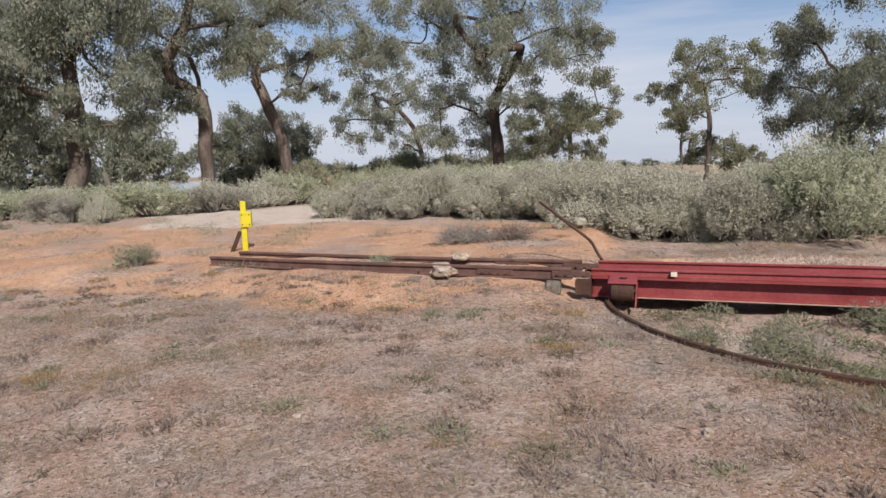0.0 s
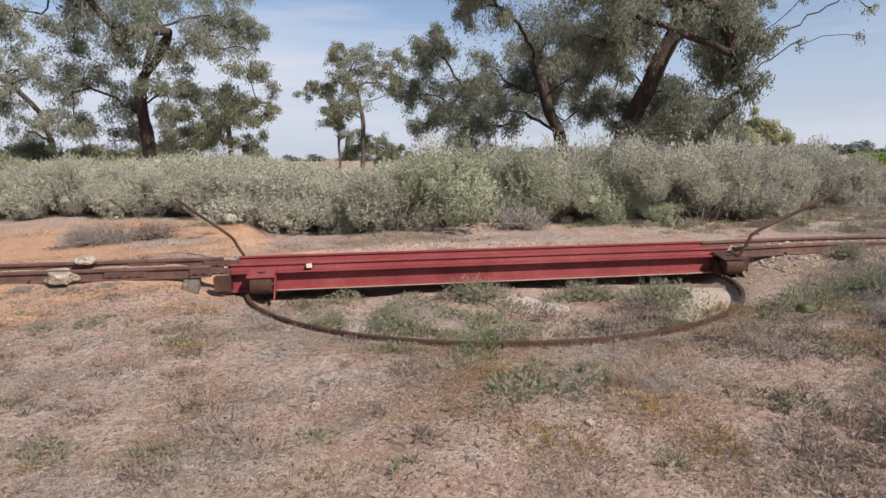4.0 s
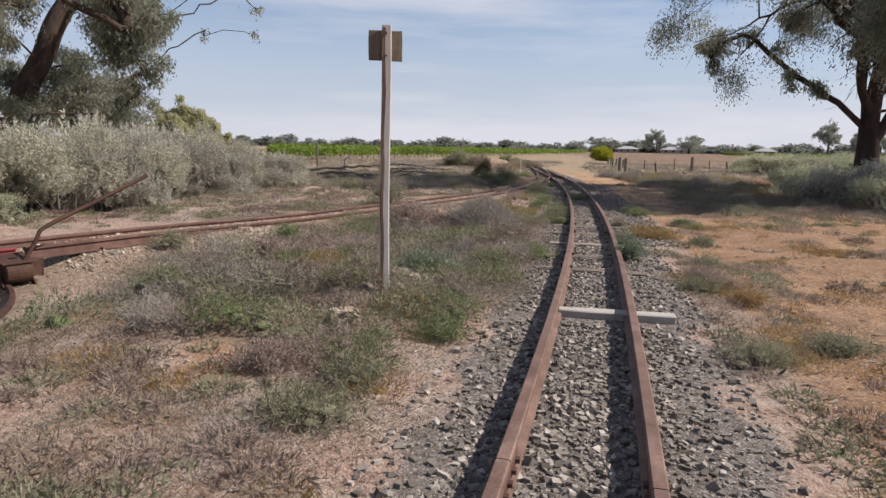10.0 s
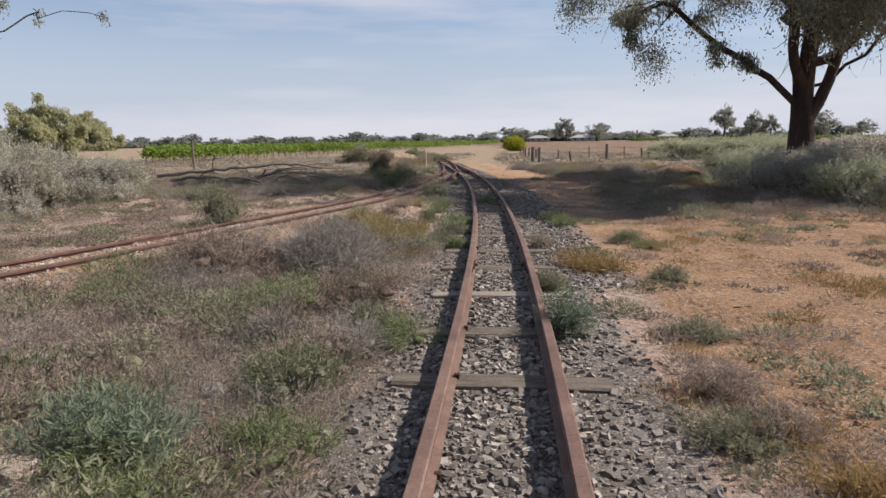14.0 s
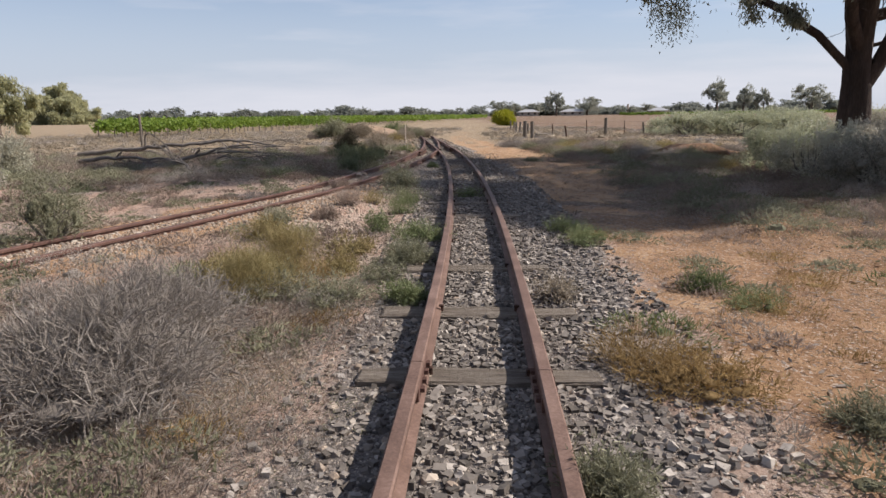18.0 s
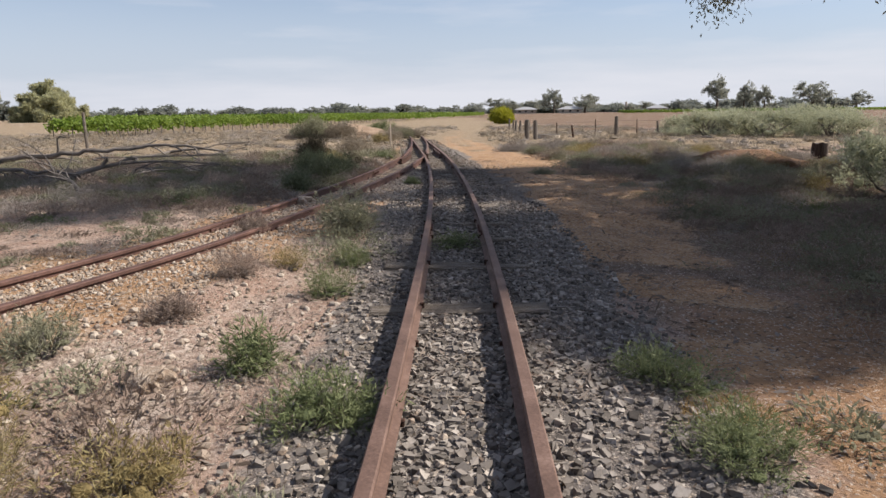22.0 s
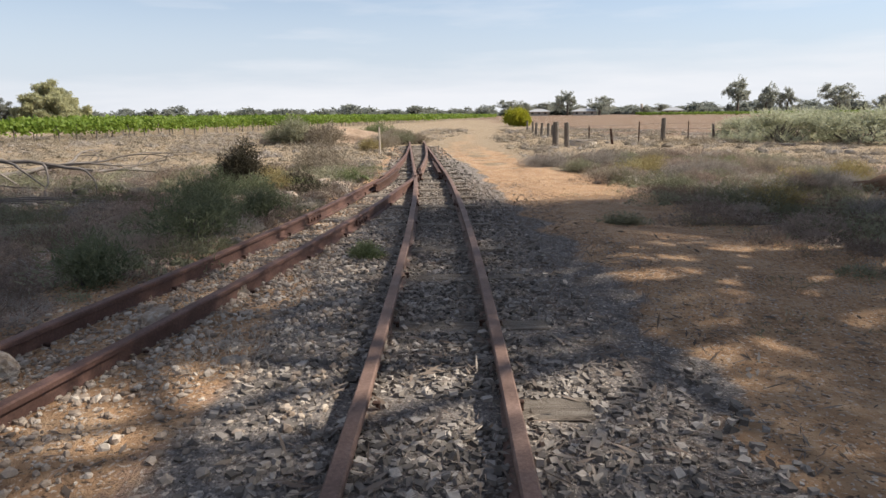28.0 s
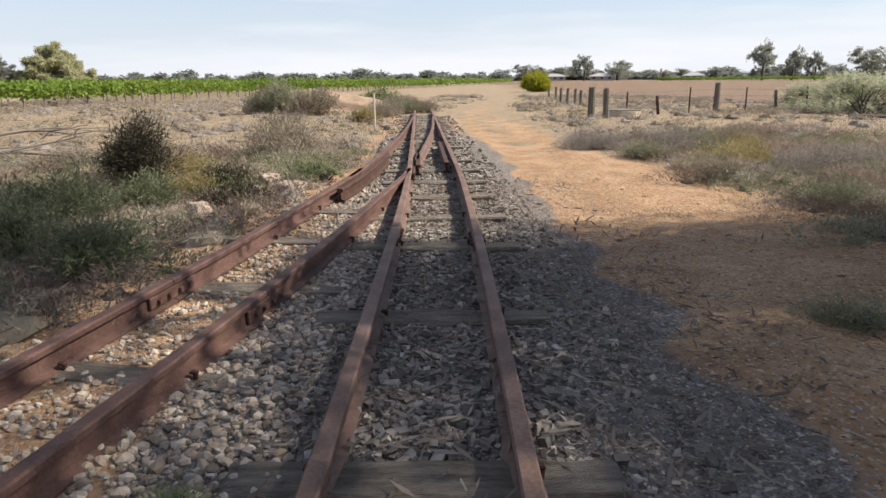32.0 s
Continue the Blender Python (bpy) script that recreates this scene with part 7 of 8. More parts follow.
shrub("grass_clump", "dry khaki grass clump on the sandy patch", 20.2, -5.95, 0.28, 0.13, L_DRY, 45, 14, 0.12, 0.14)
shrub("grass_clump", "bright green grass tuft on the sandy patch", 19.6, -6.7, 0.22, 0.14, L_GREEN, 40, 14, 0.11, 0.13)
shrub("grass_clump", "yellow dry grass tuft on the sandy patch", 20.5, -6.4, 0.2, 0.11, L_KHAKI, 25, 14, 0.11, 0.12)
shrub("weed_clump", "olive weed clump at the sandy patch's edge", 18.55, -4.9, 0.3, 0.22, L_OLIVE, 120, 14, 0.08, 0.1)
shrub("weed_clump", "spreading green weed beside the sleepers", 17.35, -6.45, 0.34, 0.22, L_GREEN, 170, 14, 0.08, 0.1)
shrub("weed_clump", "dry khaki weed on the sandy patch", 17.0, -5.6, 0.3, 0.18, L_KHAKI, 110, 14, 0.08, 0.1)
shrub("weed_clump", "olive weed against the sleepers", 15.7, -5.7, 0.24, 0.18, L_OLIVE, 110, 14, 0.07, 0.09)
shrub("weed_clump", "green tuft growing between the rails", 21.1, -8.25, 0.26, 0.16, L_GREEN, 90, 14, 0.08, 0.09)
shrub("weed_clump", "sprawling bright green herb between the tracks", 11.9, -3.4, 0.48, 0.34, L_GREEN, 200, 16, 0.06, 0.1)
shrub("dead_shrub", "dead grey twiggy shrub between tracks", 14.0, -3.95, 0.66, 0.52, L_GREY, 900, 20, 0.08, 0.14, 30, 0.3)
shrub("dead_shrub", "dead grey twiggy shrub between tracks", 13.4, -3.9, 0.6, 0.42, L_GREY, 220, 16, 0.11, 0.16)
shrub("dead_shrub", "dead grey twiggy shrub between tracks", 14.0, -2.5, 0.6, 0.45, L_DRY, 220, 16, 0.11, 0.16)
shrub("grass_clump", "straw-yellow dried grass clump", 15.4, -4.55, 0.34, 0.28, L_KHAKI, 300, 14, 0.10, 0.13)
shrub("grass_clump", "straw-yellow dried grass clump", 15.9, -4.85, 0.26, 0.18, L_KHAKI, 200, 14, 0.10, 0.12)
shrub("dead_shrub", "dry brown twiggy weed beside the rail", 14.55, -6.9, 0.22, 0.18, L_TAN, 60, 12, 0.09, 0.12)
shrub("grass_clump", "orange dried grass clump", 13.2, -6.8, 0.26, 0.12, L_ORANGE, 40, 14, 0.12, 0.14)
shrub("grass_clump", "khaki upright grass clump", 17.0, -4.9, 0.36, 0.26, L_KHAKI, 120, 14, 0.12, 0.14)
shrub("weed_clump", "fresh green weed beside the white post", 8.64, -1.6, 0.40, 0.24, L_GREEN, 200, 16, 0.07, 0.1)
shrub("weed_clump", "spreading green weed mat near the rails", 7.64, -2.45, 0.48, 0.2, L_GREEN, 220, 16, 0.06, 0.09)
shrub("weed_clump", "brown bushy weed between the tracks", 12.1, -4.0, 0.5, 0.36, L_DRY, 260, 16, 0.08, 0.12)
shrub("weed_clump", "orange-brown dry weed on the verge", 12.9, -6.95, 0.40, 0.16, L_ORANGE, 200, 16, 0.07, 0.09)
shrub("weed_clump", "green weed between ballast and dirt", 16.4, -8.15, 0.32, 0.16, L_GREEN, 190, 16, 0.06, 0.09)
shrub("weed_clump", "pale olive weed on the sandy patch", 15.0, -5.2, 0.32, 0.2, L_OLIVE, 130, 16, 0.07, 0.1)
shrub("broom_shrub", "wispy olive shrub between the tracks", 18.4, -2.3, 0.55, 0.75, L_OLIVE, 220, 16, 0.12, 0.2)
shrub("dark_shrub", "dark grey-green shrub beside the branch rails", 21.9, -7.15, 0.42, 0.46, L_OLIVE, 220, 16, 0.10, 0.18)
shrub("dark_shrub", "dark bushy shrub with bare stems", 34.25, -7.85, 0.36, 0.74, L_DARK, 330, 18, 0.12, 0.3, core=0.3)
shrub("dark_shrub", "dark bushy shrub with bare stems", 34.6, -7.55, 0.30, 0.58, L_DARK, 300, 18, 0.12, 0.3, core=0.3)
for x, y, r, h in ((28.3, -7.5, 0.48, 0.64), (32.6, -7.3, 0.46, 0.46), (31.3, -7.35, 0.40, 0.38), (30.6, -8.15, 0.34, 0.36), (29.6, -7.6, 0.24, 0.3), (27.0, -6.85, 0.32, 0.28), (33.4, -8.0, 0.32, 0.28)):
    shrub("green_shrub", "wispy dark green broom shrub beside the branch rails", x, y, r, h, L_BROOM, 190, 18, 0.12, 0.2, core=0.12)
for x, y, r, h in ((33.2, -8.95, 0.42, 0.2), (34.2, -8.75, 0.45, 0.24), (35.0, -8.2, 0.4, 0.3), (33.9, -8.4, 0.25, 0.2)):
    shrub("low_shrub", "low dark brown shrub beside the branch rails", x, y, r, h, L_DARK if r > 0.41 else L_KHAKI, 260, 14, 0.10, 0.14)
shrub("dead_shrub", "pinkish tan dead shrub on the dry flat", 38.0, -9.6, 0.75, 0.75, L_TAN, 200, 14, 0.13, 0.2)
shrub("dead_shrub", "pinkish tan dead shrub on the dry flat", 37.0, -9.3, 0.5, 0.5, L_TAN, 160, 14, 0.13, 0.2)
shrub("green_shrub", "small green shrub beside the rails", 34.6, -10.0, 0.4, 0.35, L_GREEN, 120, 14, 0.10, 0.14)
for x, y, r, h, m in ((50.6, -13.3, 0.7, 0.6, L_TAN), (52.2, -14.3, 0.8, 0.6, L_OLIVE), (52.6, -15.4, 0.8, 0.5, L_TAN), (49.2, -13.0, 0.5, 0.4, L_TAN), (54.0, -14.6, 0.9, 0.7, L_TAN), (47.5, -12.2, 0.5, 0.4, L_KHAKI)):
    shrub("dry_bush", "dry tan brush beside the buried rails", x, y, r, h, m, 260, 14, 0.14, 0.18)
shrub("olive_shrub", "olive shrub on a low mound", 54.0, -9.3, 1.3, 1.3, L_OLIVE, 260, 14, 0.16, 0.25)
shrub("dead_shrub", "pale dead brush on a low mound", 52.6, -10.9, 1.2, 0.9, L_TAN, 240, 14, 0.18, 0.25)
shrub("green_shrub", "bright green shrub by the vineyard", 57.5, -14.1, 1.1, 1.0, L_GREEN, 220, 14, 0.16, 0.22)
shrub("yellow_bush", "rounded yellow-green bush beside the dirt road", 91.0, -35.6, 1.7, 1.55, L_YELLOW, 520, 16, 0.34, 0.5)
for x, y, r, h in ((8.5, 50.0, 2.6, 2.4), (11.5, 53.0, 2.8, 2.2), (14.5, 51.5, 2.6, 2.5), (18.0, 55.0, 3.0, 2.8), (4.5, 55.5, 2.6, 2.3), (22.0, 54.0, 3.0, 2.6), (25.5, 52.0, 2.8, 2.8), (29.0, 55.0, 3.0, 3.0)):
    shrub("olive_shrub", "bushy olive scrub on the river bank", x, y, r, h, L_OLIVE, 300, 14, 0.30, 0.35)
shrub("weed_clump", "dark grey-green weed on the orange bank", -1.0, 11.7, 0.5, 0.34, L_OLIVE, 200, 16, 0.08, 0.12)
shrub("weed_clump", "grey low shrub behind the stub rails", 4.7, 11.0, 0.7, 0.17, L_GREY, 220, 16, 0.10, 0.14)
shrub("weed_clump", "grey-green low shrub behind the stub rails", 5.5, 10.6, 0.5, 0.26, L_DRY, 180, 16, 0.10, 0.14)
shrub("weed_clump", "pale sage weed growing at the stub track", 2.55, 9.2, 0.25, 0.16, L_SALTGREEN, 110, 16, 0.05, 0.07)
shrub("dead_shrub", "fallen grey dead brush at the foot of the hedge", 12.1, 7.3, 0.6, 0.4, L_GREY, 220, 16, 0.14, 0.18)
for x, y, r, h, m, lab in ((6.34, -4.64, 0.42, 0.15, L_OLIVE, "flat olive weed on the verge"), (6.5, -5.4, 0.26, 0.1, L_OLIVE, "flat olive weed on the verge"), (8.81, -5.78, 0.26, 0.12, L_DRY, "low dry weed on the verge"),
                           (8.75, -5.5, 0.34, 0.14, L_OLIVE, "flat olive weed on the verge"), (10.46, -6.5, 0.24, 0.15, L_OLIVE, "olive weed on the verge"), (9.34, -5.85, 0.28, 0.12, L_DRY, "low dry weed on the verge"), (8.2, -5.7, 0.3, 0.12, L_ORANGE, "orange-brown weed on the verge"),
                           (12.09, -5.95, 0.2, 0.2, L_OLIVE, "small olive weed beside the rail"), (12.27, -7.45, 0.2, 0.1, L_OLIVE, "olive weed on the verge"), (6.4, -1.12, 0.24, 0.15, L_DRY, "low brown shrub on bare soil"), (6.55, -1.8, 0.36, 0.17, L_GREEN, "spreading green weed mat on bare soil"), (6.1, -1.6, 0.32, 0.15, L_OLIVE, "spreading olive weed mat on bare soil"), (7.1, -2.3, 0.3, 0.18, L_GREEN, "spreading green weed mat on bare soil"),
                           (5.57, -1.38, 0.42, 0.17, L_OLIVE, "spreading olive weed mat on bare soil"), (3.85, -0.9, 0.36, 0.13, L_GREEN, "spreading green weed mat on bare soil"), (4.57, -0.36, 0.28, 0.11, L_OLIVE, "flat olive weed mat on bare soil"), (10.82, 0.9, 0.36, 0.24, L_OLIVE, "low grey-green shrub by the branch track"), (12.4, -0.5, 0.3, 0.3, L_GREEN, "green weed by the branch track"),
                           (9.3, -3.2, 0.36, 0.2, L_GREEN, "spreading green weed mat on bare soil"), (9.2, -2.5, 0.3, 0.22, L_GREEN, "fresh green weed beside the post"), (10.87, -4.15, 0.3, 0.2, L_GREEN, "green weed against the ballast"), (11.2, -4.0, 0.22, 0.25, L_OLIVE, "upright olive weed against the ballast"), (10.5, -3.6, 0.4, 0.3, L_DRY, "brown dry shrub between tracks"),
                           (14.4, -2.9, 0.6, 0.42, L_DRY, "broad brown dry shrub between tracks"), (15.6, -4.5, 0.34, 0.32, L_KHAKI, "khaki dry bush between the tracks"), (15.9, -4.3, 0.28, 0.24, L_KHAKI, "khaki dry bush between the tracks"), (17.85, -4.7, 0.36, 0.28, L_KHAKI, "olive bush on the sandy patch"), (16.2, -6.1, 0.24, 0.18, L_OLIVE, "olive weed against the sleepers"),
                           (16.3, -6.05, 0.26, 0.24, L_OLIVE, "small olive weed beside the track"), (14.96, -5.75, 0.2, 0.13, L_GREEN, "small green weed beside the track"), (16.1, -5.3, 0.24, 0.2, L_KHAKI, "khaki weed on bare soil"), (14.45, -8.2, 0.2, 0.12, L_GREEN, "small green weed on the bare earth"), (19.2, -5.5, 0.2, 0.16, L_DRY, "dry weed on the sandy patch"),
                           (22.27, -6.1, 0.24, 0.22, L_DRY, "dry brown weed beside the branch rails"), (20.64, -7.0, 0.2, 0.16, L_GREEN, "yellow-green tuft among pale stones"), (27.3, -9.2, 0.16, 0.12, L_GREEN, "small green weed among stones"), (28.3, -12.6, 0.3, 0.12, L_OLIVE, "low olive weed on the dirt")):
    shrub("weed_clump", lab, x, y, r, h, m, 150, 16, 0.07, 0.08, 8)
for k in range(46):
    shrub("shade_shrub", "low grey-brown shrub in the tree's shade", R.uniform(22, 38), R.uniform(-20, -15.2), R.uniform(0.35, 0.7), R.uniform(0.18, 0.36), R.choice([L_DRY, L_GREY, L_OLIVE, L_TAN, L_KHAKI]), 260, 14, 0.10, 0.15, 6)

for k in range(13):
    a_, q_ = R.uniform(2.6, 6.0), RING * math.sqrt(R.uniform(0.05, 0.8))
    wx, wy = TT[0] + q_ * math.cos(a_), TT[1] + q_ * math.sin(a_)
    if (wx - TT[0]) * NX[0] + (wy - TT[1]) * NX[1] < -0.85 and math.hypot((wx - TT[0]) * AX[0] + (wy - TT[1]) * AX[1] - 3.2, (wx - TT[0]) * NX[0] + (wy - TT[1]) * NX[1] + 1.0) > 1.6:
        shrub("weed_clump", "low olive-green weed clump in the turntable pit", wx, wy, R.uniform(0.28, 0.55), R.uniform(0.16, 0.3), R.choice([L_OLIVE, L_DRY, L_OLIVE, L_OLIVE]), 150, 14, 0.07, 0.1, 8)
for k in range(46):
    wx = R.uniform(6.5, 22)
    wy = float(main_y(wx)) + R.uniform(1.1, 5.0)
    if float(away(BRANCH, np.array([wx]), np.array([wy]))[0]) > 1.0 and math.hypot(wx - sx, wy - sy) > 0.6 and wx < 17:
        shrub("weed_clump", R.choice(["low dry brown shrub between the tracks", "low olive shrub between the tracks"]), wx, wy, R.uniform(0.25, 0.5), R.uniform(0.16, 0.32), R.choice([L_OLIVE, L_DRY, L_DRY, L_GREEN, L_GREY]), 120, 12, 0.08, 0.1, 8)

# ---------------------------------------------------------------- dead branches


def dead_branch(label, x, y, ang, length, rad, seed):
    rng = np.random.RandomState(seed)
    paths, tips = [], []
    grow(rng, np.array((0, 0, 0.12)), unit(np.array((math.cos(ang), math.sin(ang), 0.12))), length, rad, 1, 3, paths, tips, 0.10)
    paths = [([np.array((p[0], p[1], max(rd[i] * 0.8, min(0.55, p[2] * 0.3)))) for i, p in enumerate(pts)], rd) for pts, rd in paths]
    t = thing("fallen_branch", label, "branch", "fallen branches", Matrix.Translation((x, y, on(x, y))))
    for pts, rd in paths:
        v, f = tubes([(pts, rd)], 6)
        part("limb", mesh_of("limb", v, f, M_DEAD, True), t)



def fallen_limb(label, pts, rad, seed):
    """A thick dead limb along a line, with bare side branches."""
    rng = np.random.RandomState(seed)
    p = np.array(pts, float)
    q = curve_through(p, 0.2)
    t = thing("fallen_branch", label, "branch", "fallen branches", Matrix.Translation((*p[0, :2], on(p[0, 0], p[0, 1]))))
    q = q - np.array((*p[0, :2], 0)) + rng.normal(size=q.shape) * 0.02
    v, f = tubes([(q, rad * (1 - 0.7 * np.linspace(0, 1, len(q))))], 8)
    part("limb", mesh_of("limb", v, f, M_DEAD, True), t)
    for k_ in range(9):
        i = int(len(q) * (0.25 + 0.72 * k_ / 8))
        i = min(i, len(q) - 2)
        paths = []
        side = unit(q[i + 1] - q[i]) * 0.7 + np.array((rng.uniform(-0.7, 0.7), rng.uniform(-0.3, 0.3), rng.uniform(-0.15, 0.22)))
        grow(rng, q[i], unit(side), rng.uniform(0.7, 1.3), rad * (0.5 - 0.03 * k_), 2, 2, paths, [], 0.10)
        paths = [([np.maximum(c, (-99, -99, 0.02)) for c in a_], b_) for a_, b_ in paths]
        v, f = tubes(paths, 5)
        part("limb", mesh_of("limb", v, f, M_DEAD, True), t)


fallen_limb("long grey fallen limb with bare branches in the shade", [(35.2, 1.6, 0.22), (34.9, -0.4, 0.40), (34.6, -2.2, 0.52), (34.3, -3.8, 0.62), (34.1, -5.2, 0.40)], 0.085, 7)
fallen_limb("forked bare grey branch standing in the scrub", [(27.7, -2.9, 0.05), (27.8, -2.6, 0.25), (28.0, -2.3, 0.5)], 0.045, 8)
fallen_limb("thin grey fallen limb in the scrub", [(30.5, 0.4, 0.3), (30.2, -1.2, 0.35), (29.5, -2.6, 0.25)], 0.06, 9)
dead_branch("forked grey fallen branch", 30.2, -1.5, -0.75, 2.8, 0.07, 2)
dead_branch("forked grey fallen branch", 37.4, -1.6, -1.1, 3.2, 0.09, 12)
dead_branch("forked grey fallen branch", 36.5, -1.4, -0.9, 3.4, 0.10, 3)
dead_branch("bare grey branch on dry scrub", 36.6, -3.4, -0.3, 2.6, 0.07, 4)
dead_branch("curving grey branch lying in scrub", 30.0, -1.7, -1.2, 2.6, 0.08, 5)
# Added twig standing in for the dark line of the post's shadow.
dead_branch("thin twig in place of the post's shadow line", 8.9, -1.0, 2.9, 1.2, 0.02, 6)

# ---------------------------------------------------------------- vineyard

v, f = tubes([([(0, 0, -0.1), (0.05, 0.02, 0.5), (-0.06, 0.05, 1.05)], [0.045, 0.04, 0.028])], 6)
VINE_TRUNK = mesh_of("vine_trunk", v, f, M_DEAD, True)


def vine_row(x0, y0, x1, y1, near, seed):
    rng = np.random.RandomState(seed)
    a, b = np.array((x0, y0)), np.array((x1, y1))
    ln = np.linalg.norm(b - a)
    row = thing("vine_row", "leafy green grapevine row on a wire trellis", "vine row", "vineyard rows")
    n = int(ln * (150 if near else 34))
    s = rng.uniform(0, 1, n) ** 1.35
    p = a[None] + (b - a)[None] * s[:, None]
    lump = 0.12 * np.sin(s * ln * 1.9) + 0.1 * np.sin(s * ln * 0.73 + seed)
    z = rng.normal(0.98, 0.19, n) + lump * 0.7
    pos = np.c_[p + rng.normal(0, 0.26, (n, 2)), np.clip(z, 0.45, 1.5)]
    L = rng.uniform(0.14, 0.26, n) * (1 if near else 1.9)
    v, f = leaves(pos, unit(rng.normal(size=(n, 3))), L, L * 0.85, rng)
    part("foliage", mesh_of("foliage", v, f, L_VINE), row)
    if near:
        for d in np.arange(0, min(ln, 75), 1.6):
            q = a + (b - a) * d / ln
            part("vine_trunk", VINE_TRUNK, row, at=spin((q[0] + rng.normal(0, 0.06), q[1] + rng.normal(0, 0.06), 0), rng.uniform(0, 6.28)))



E0, E1 = np.array((54.0, 11.0)), np.array((172.0, -50.0))
ED = unit(E1 - E0)
EN = np.array((-ED[1], ED[0]))
for k in range(16):
    st = E0 + EN * (k * 3.1) + ED * (9.0 + 4.6 * k)
    if k < 2:
        for q in range(3):
            vine_row(*(st + ED * (q * 30)), *(st + ED * (q * 30 + 29.5)), True, 200 + k * 10 + q)
        vine_row(*(st + ED * 90), *(st + ED * 200), False, 230 + k)
    else:
        vine_row(*st, *(st + ED * (190 - 4 * k)), False, 240 + k)
for k in range(4):
    vine_row(255 + k * 6, -150 - k * 4, 150 + k * 6, -260 - k * 4, False, 270 + k)

# ---------------------------------------------------------------- fences and posts


def fence_post(name, label, x, y, h, r, lean=(0, 0), mat=None, square=False):
    bm = bmesh.new()
    if square:
        box(bm, (r * 2, r * 1.6, h + 0.3), (0, 0, h / 2 - 0.15), bevel=0.012)
    else:
        cyl(bm, (0, 0, -0.25), (0, 0, h), r * 1.05, r * 0.9, 9)
    for v in bm.verts:
        if v.co.z > h * 0.8:
            v.co.z += 0.03 * math.sin(v.co.x * 60 + v.co.y * 35)
    thing(name, label, "post", "fence posts", Matrix.Translation((x, y, on(x, y))) @ Euler((lean[0], lean[1], R.uniform(0, 3))).to_matrix().to_4x4(), mesh_bm(name, bm, mat or M_POST))


for x, y, h, r, ln in ((46.4, -19.9, 1.0, 0.13, (0, 0)), (45.4, -19.95, 0.98, 0.11, (0, 0.03)), (51.1, -23.9, 0.8, 0.04, (0.05, 0.05)), (47.5, -23.2, 0.72, 0.06, (0.1, 0.28)), (48.1, -24.9, 0.95, 0.03, (0, 0.05)),
                       (49.2, -26.9, 1.12, 0.12, (0, 0)), (49.3, -28.4, 0.95, 0.03, (0, 0.06)), (49.3, -29.9, 0.85, 0.07, (0.12, 0.1)), (48.7, -30.9, 1.0, 0.035, (0, 0.1)), (48.3, -32.2, 0.95, 0.035, (0, 0)), (47.8, -33.4, 0.95, 0.04, (0, 0)),
                       (57.8, -24.9, 0.75, 0.09, (0, 0)), (58.9, -25.1, 0.85, 0.09, (0, 0)), (60.2, -25.2, 0.85, 0.09, (0.06, 0)), (62.0, -25.6, 0.85, 0.09, (0, 0)), (66.0, -27.0, 0.85, 0.08, (0, 0)), (72, -29.0, 0.85, 0.08, (0, 0))):
    fence_post("fence_post", "weathered grey timber fence post" if r > 0.06 else "thin dark steel fence picket", x, y, h, r, ln, M_POST if r > 0.06 else M_RUST)
fence_post("marker_post", "thin grey timber post by the vineyard", 47.6, 1.6, 1.75, 0.07)
fence_post("stake", "slim white stake by the junction", 43.9, -12.0, 0.95, 0.03, mat=M_PALE)
fence_post("stump", "short burnt tree stump in the shade", 28.6, -21.0, 0.5, 0.22, mat=M_BARKDARK)
fence_post("leaning_post", "leaning grey timber post near the white track", -3.1, 30.6, 1.9, 0.12, (0.0, -0.22))
for x0, y0, x1, y1 in ((49.2, -26.9, 47.8, -33.4), (45.4, -19.95, 49.2, -26.9)):
    wires = thing("fence_wire", "sagging rusty wires of the old fence", "fence")
    for z_ in (0.35, 0.62, 0.88):
        q = np.linspace(0, 1, 9)
        v, f = tubes([(np.stack([x0 + (x1 - x0) * q, y0 + (y1 - y0) * q, z_ - 0.12 * q * (1 - q)], 1), np.full(9, 0.006))], 4)
        part("wire", mesh_of("wire", v, f, M_WIRE), wires)
trough = thing("water_trough", "low round weathered timber trough beside the gate posts", "trough", at=Matrix.Translation((46.9, -21.4, on(46.9, -21.4))))
bm = bmesh.new()
cyl(bm, (0, 0, -0.02), (0, 0, 0.20), 0.62, 0.62, 20)
part("tub", mesh_bm("tub", bm, M_PALE), trough)
for k in range(4):
    part("plank", box_mesh("plank", (0.22, 1.2 - 0.2 * abs(k - 1.5), 0.04), M_POST, 0.008), trough, at=Matrix.Translation((-0.36 + 0.24 * k, 0, 0.225)))
bm = bmesh.new()
cyl(bm, (0, 0, 0), (1.5, 0.15, 0.0), 0.07, 0.06, 8)
thing("log", "dark fallen log on the flat", "log", at=Matrix.Translation((42.3, -28.3, on(42.3, -28.3) + 0.06)), me=mesh_bm("log", bm, M_DEAD))
bm = bmesh.new()
bmesh.ops.create_icosphere(bm, subdivisions=3, radius=1.0)
for v in bm.verts:
    v.co = Vector((v.co.x * 1.9, v.co.y * 0.9, max(-0.1, v.co.z) * 0.4)) * (1 + 0.25 * noise.noise(v.co * 2.3))
thing("dirt_mound", "low mound of orange dug earth in shade", "mound", at=Matrix.Translation((28.6, -18.7, on(28.6, -18.7) - 0.03)), me=mesh_bm("dirt_mound", bm, M_EARTH, True))

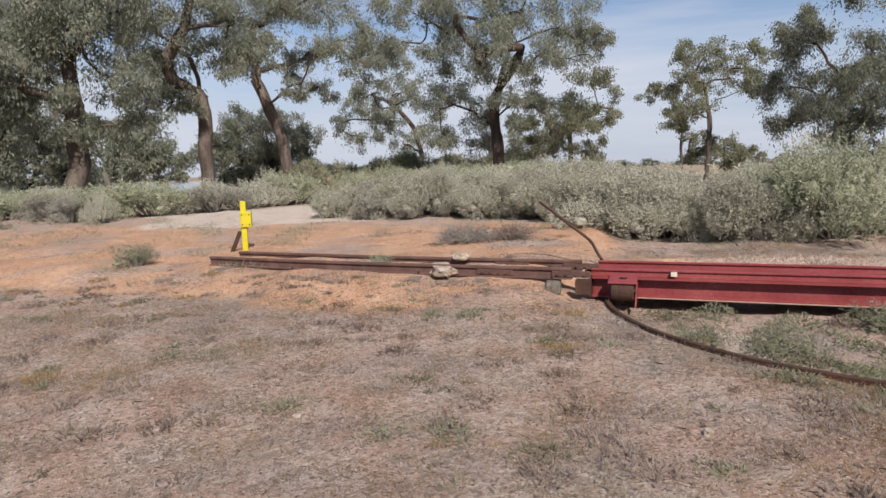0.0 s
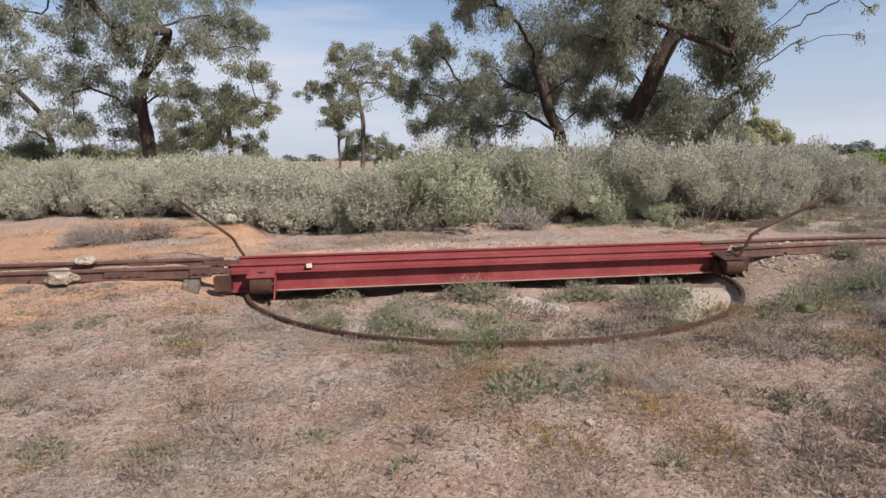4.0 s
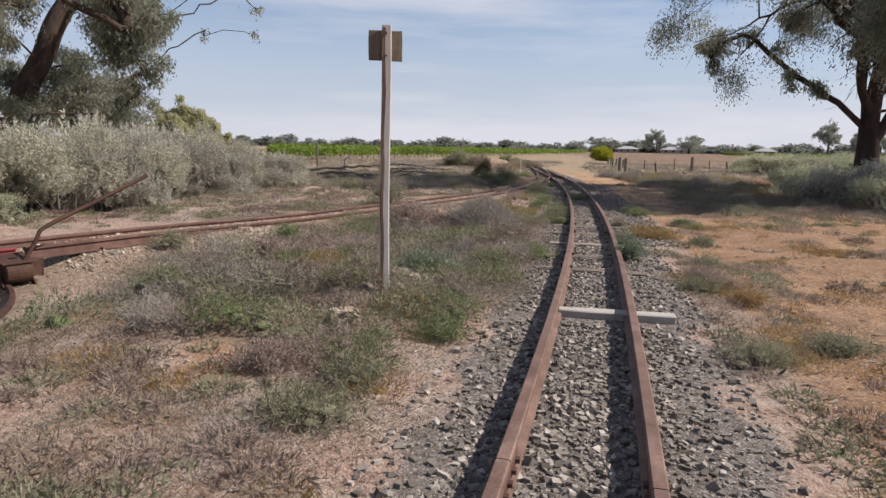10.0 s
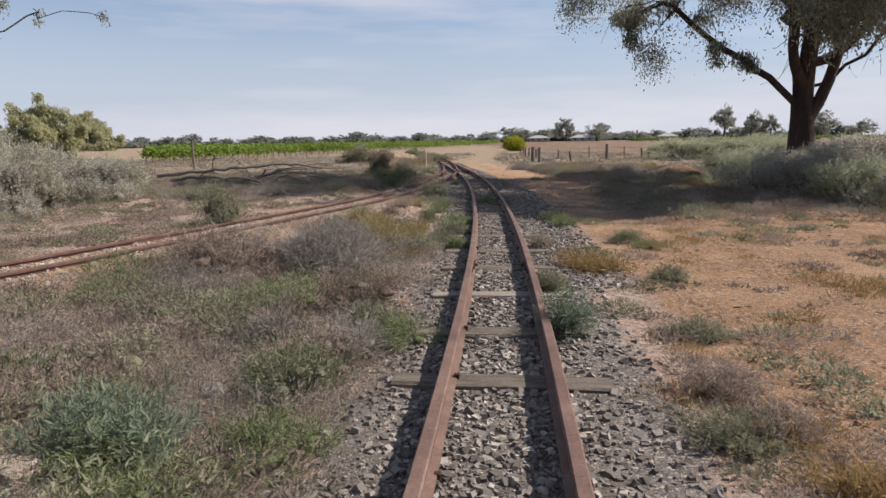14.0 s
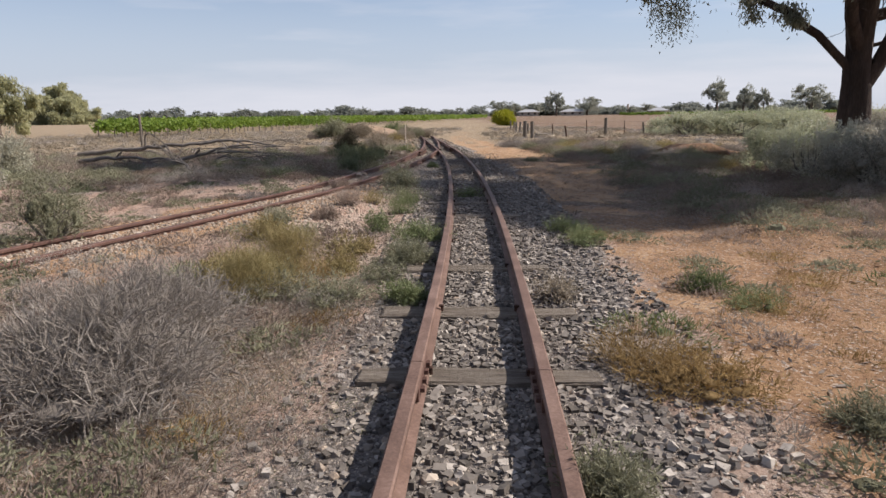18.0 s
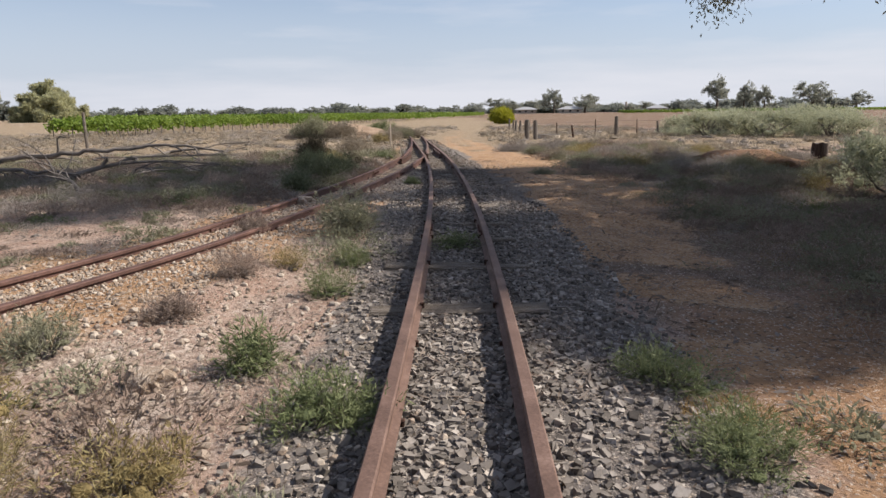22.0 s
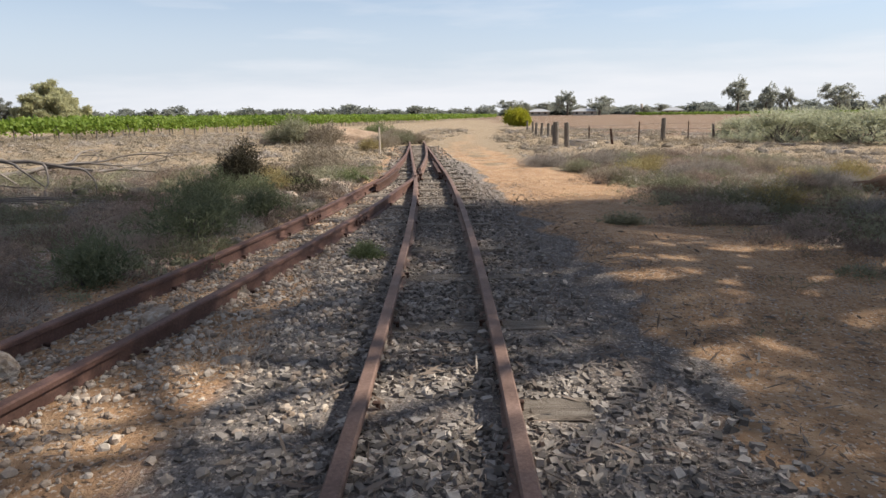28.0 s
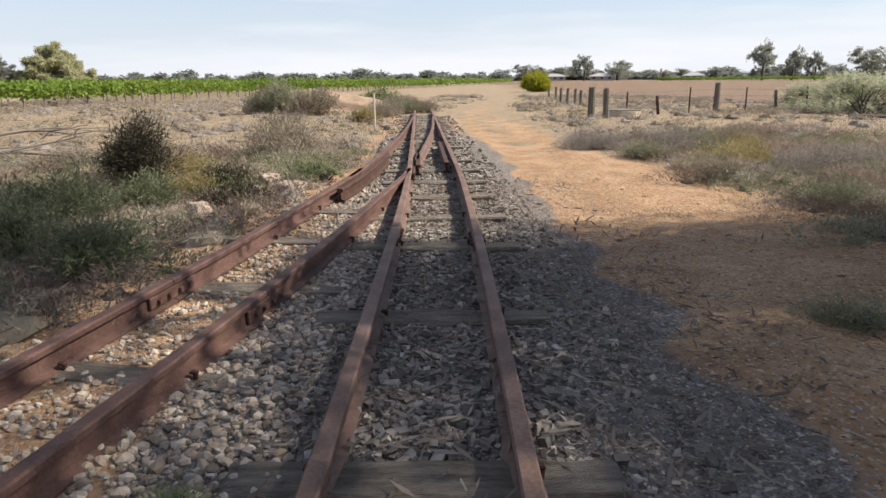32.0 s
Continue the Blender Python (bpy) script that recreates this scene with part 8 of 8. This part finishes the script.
bm = bmesh.new()
bmesh.ops.create_icosphere(bm, subdivisions=4, radius=1.0)
for v in bm.verts:
    v.co = Vector((v.co.x * 2.2, v.co.y * 3.4, max(-0.1, v.co.z) * 0.85)) * (1 + 0.22 * noise.noise(v.co * 2.1) + 0.06 * noise.noise(v.co * 7))
thing("dirt_mound", "low mound of pale dug earth under dead brush", "mound", at=Matrix.Translation((56.2, -11.0, on(56.2, -11.0) - 0.03)), me=mesh_bm("dirt_mound", bm, M_SOILHEAP, True))

# ---------------------------------------------------------------- far houses


def house(label, x, y, ang, w, d, h, roofmat, wallmat):
    t = thing("house", label, "house", "far houses", spin((x, y, 0), ang))
    part("wall", box_mesh("wall", (w, d, h), wallmat, 0.03), t, at=Matrix.Translation((0, 0, h / 2)))
    bm = bmesh.new()
    o, rh = 1.4, 2.0
    b = [bm.verts.new(c) for c in ((-w / 2 - o, -d / 2 - o, h), (w / 2 + o, -d / 2 - o, h), (w / 2 + o, d / 2 + o, h), (-w / 2 - o, d / 2 + o, h))]
    r_ = [bm.verts.new(c) for c in ((-w / 2 + d / 2, 0, h + rh), (w / 2 - d / 2, 0, h + rh))]
    for q in ((b[0], b[1], r_[1], r_[0]), (b[1], b[2], r_[1]), (b[2], b[3], r_[0], r_[1]), (b[3], b[0], r_[0]), (b[3], b[2], b[1], b[0])):
        bm.faces.new(q)
    part("roof", mesh_bm("roof", bm, roofmat), t, "pale sheet-metal hip roof")
    for qx in (-w * 0.32, 0, w * 0.32):
        for sd in (-1, 1):
            win = part("window", box_mesh("window", (1.8, 0.12, 1.3), M_PALE, 0.02), t, at=Matrix.Translation((qx, sd * (d / 2 + 0.03), h * 0.58)))
            part("pane", box_mesh("pane", (1.6, 0.05, 1.1), M_DARKGLASS, 0.01), win, at=Matrix.Translation((0, sd * 0.06, 0)))
    for qx in (-w / 2 - 1, -w / 4, w / 4, w / 2 + 1):
        part("verandah_post", box_mesh("verandah_post", (0.12, 0.12, h), M_PALE, 0.01), t, at=Matrix.Translation((qx, -d / 2 - 1.2, h / 2)))


house("low farmhouse with pale roof among far trees", 410, -206, 1.1, 15, 9, 2.6, M_ROOF, M_WALL)
house("low farmhouse with grey roof among far trees", 448, -190, 1.2, 14, 9, 2.8, M_ROOF, M_WALL)
house("small far house with pale roof", 395, -262, 1.0, 12, 8, 2.6, M_ROOF, M_WALL)
bm = bmesh.new()
cyl(bm, (0, 0, 0), (0, 0, 7), 0.9, 0.8, 12)
thing("water_tank", "slim pale tank far across the field", "tank", at=Matrix.Translation((402, -243, 0)), me=mesh_bm("water_tank", bm, M_PALE))
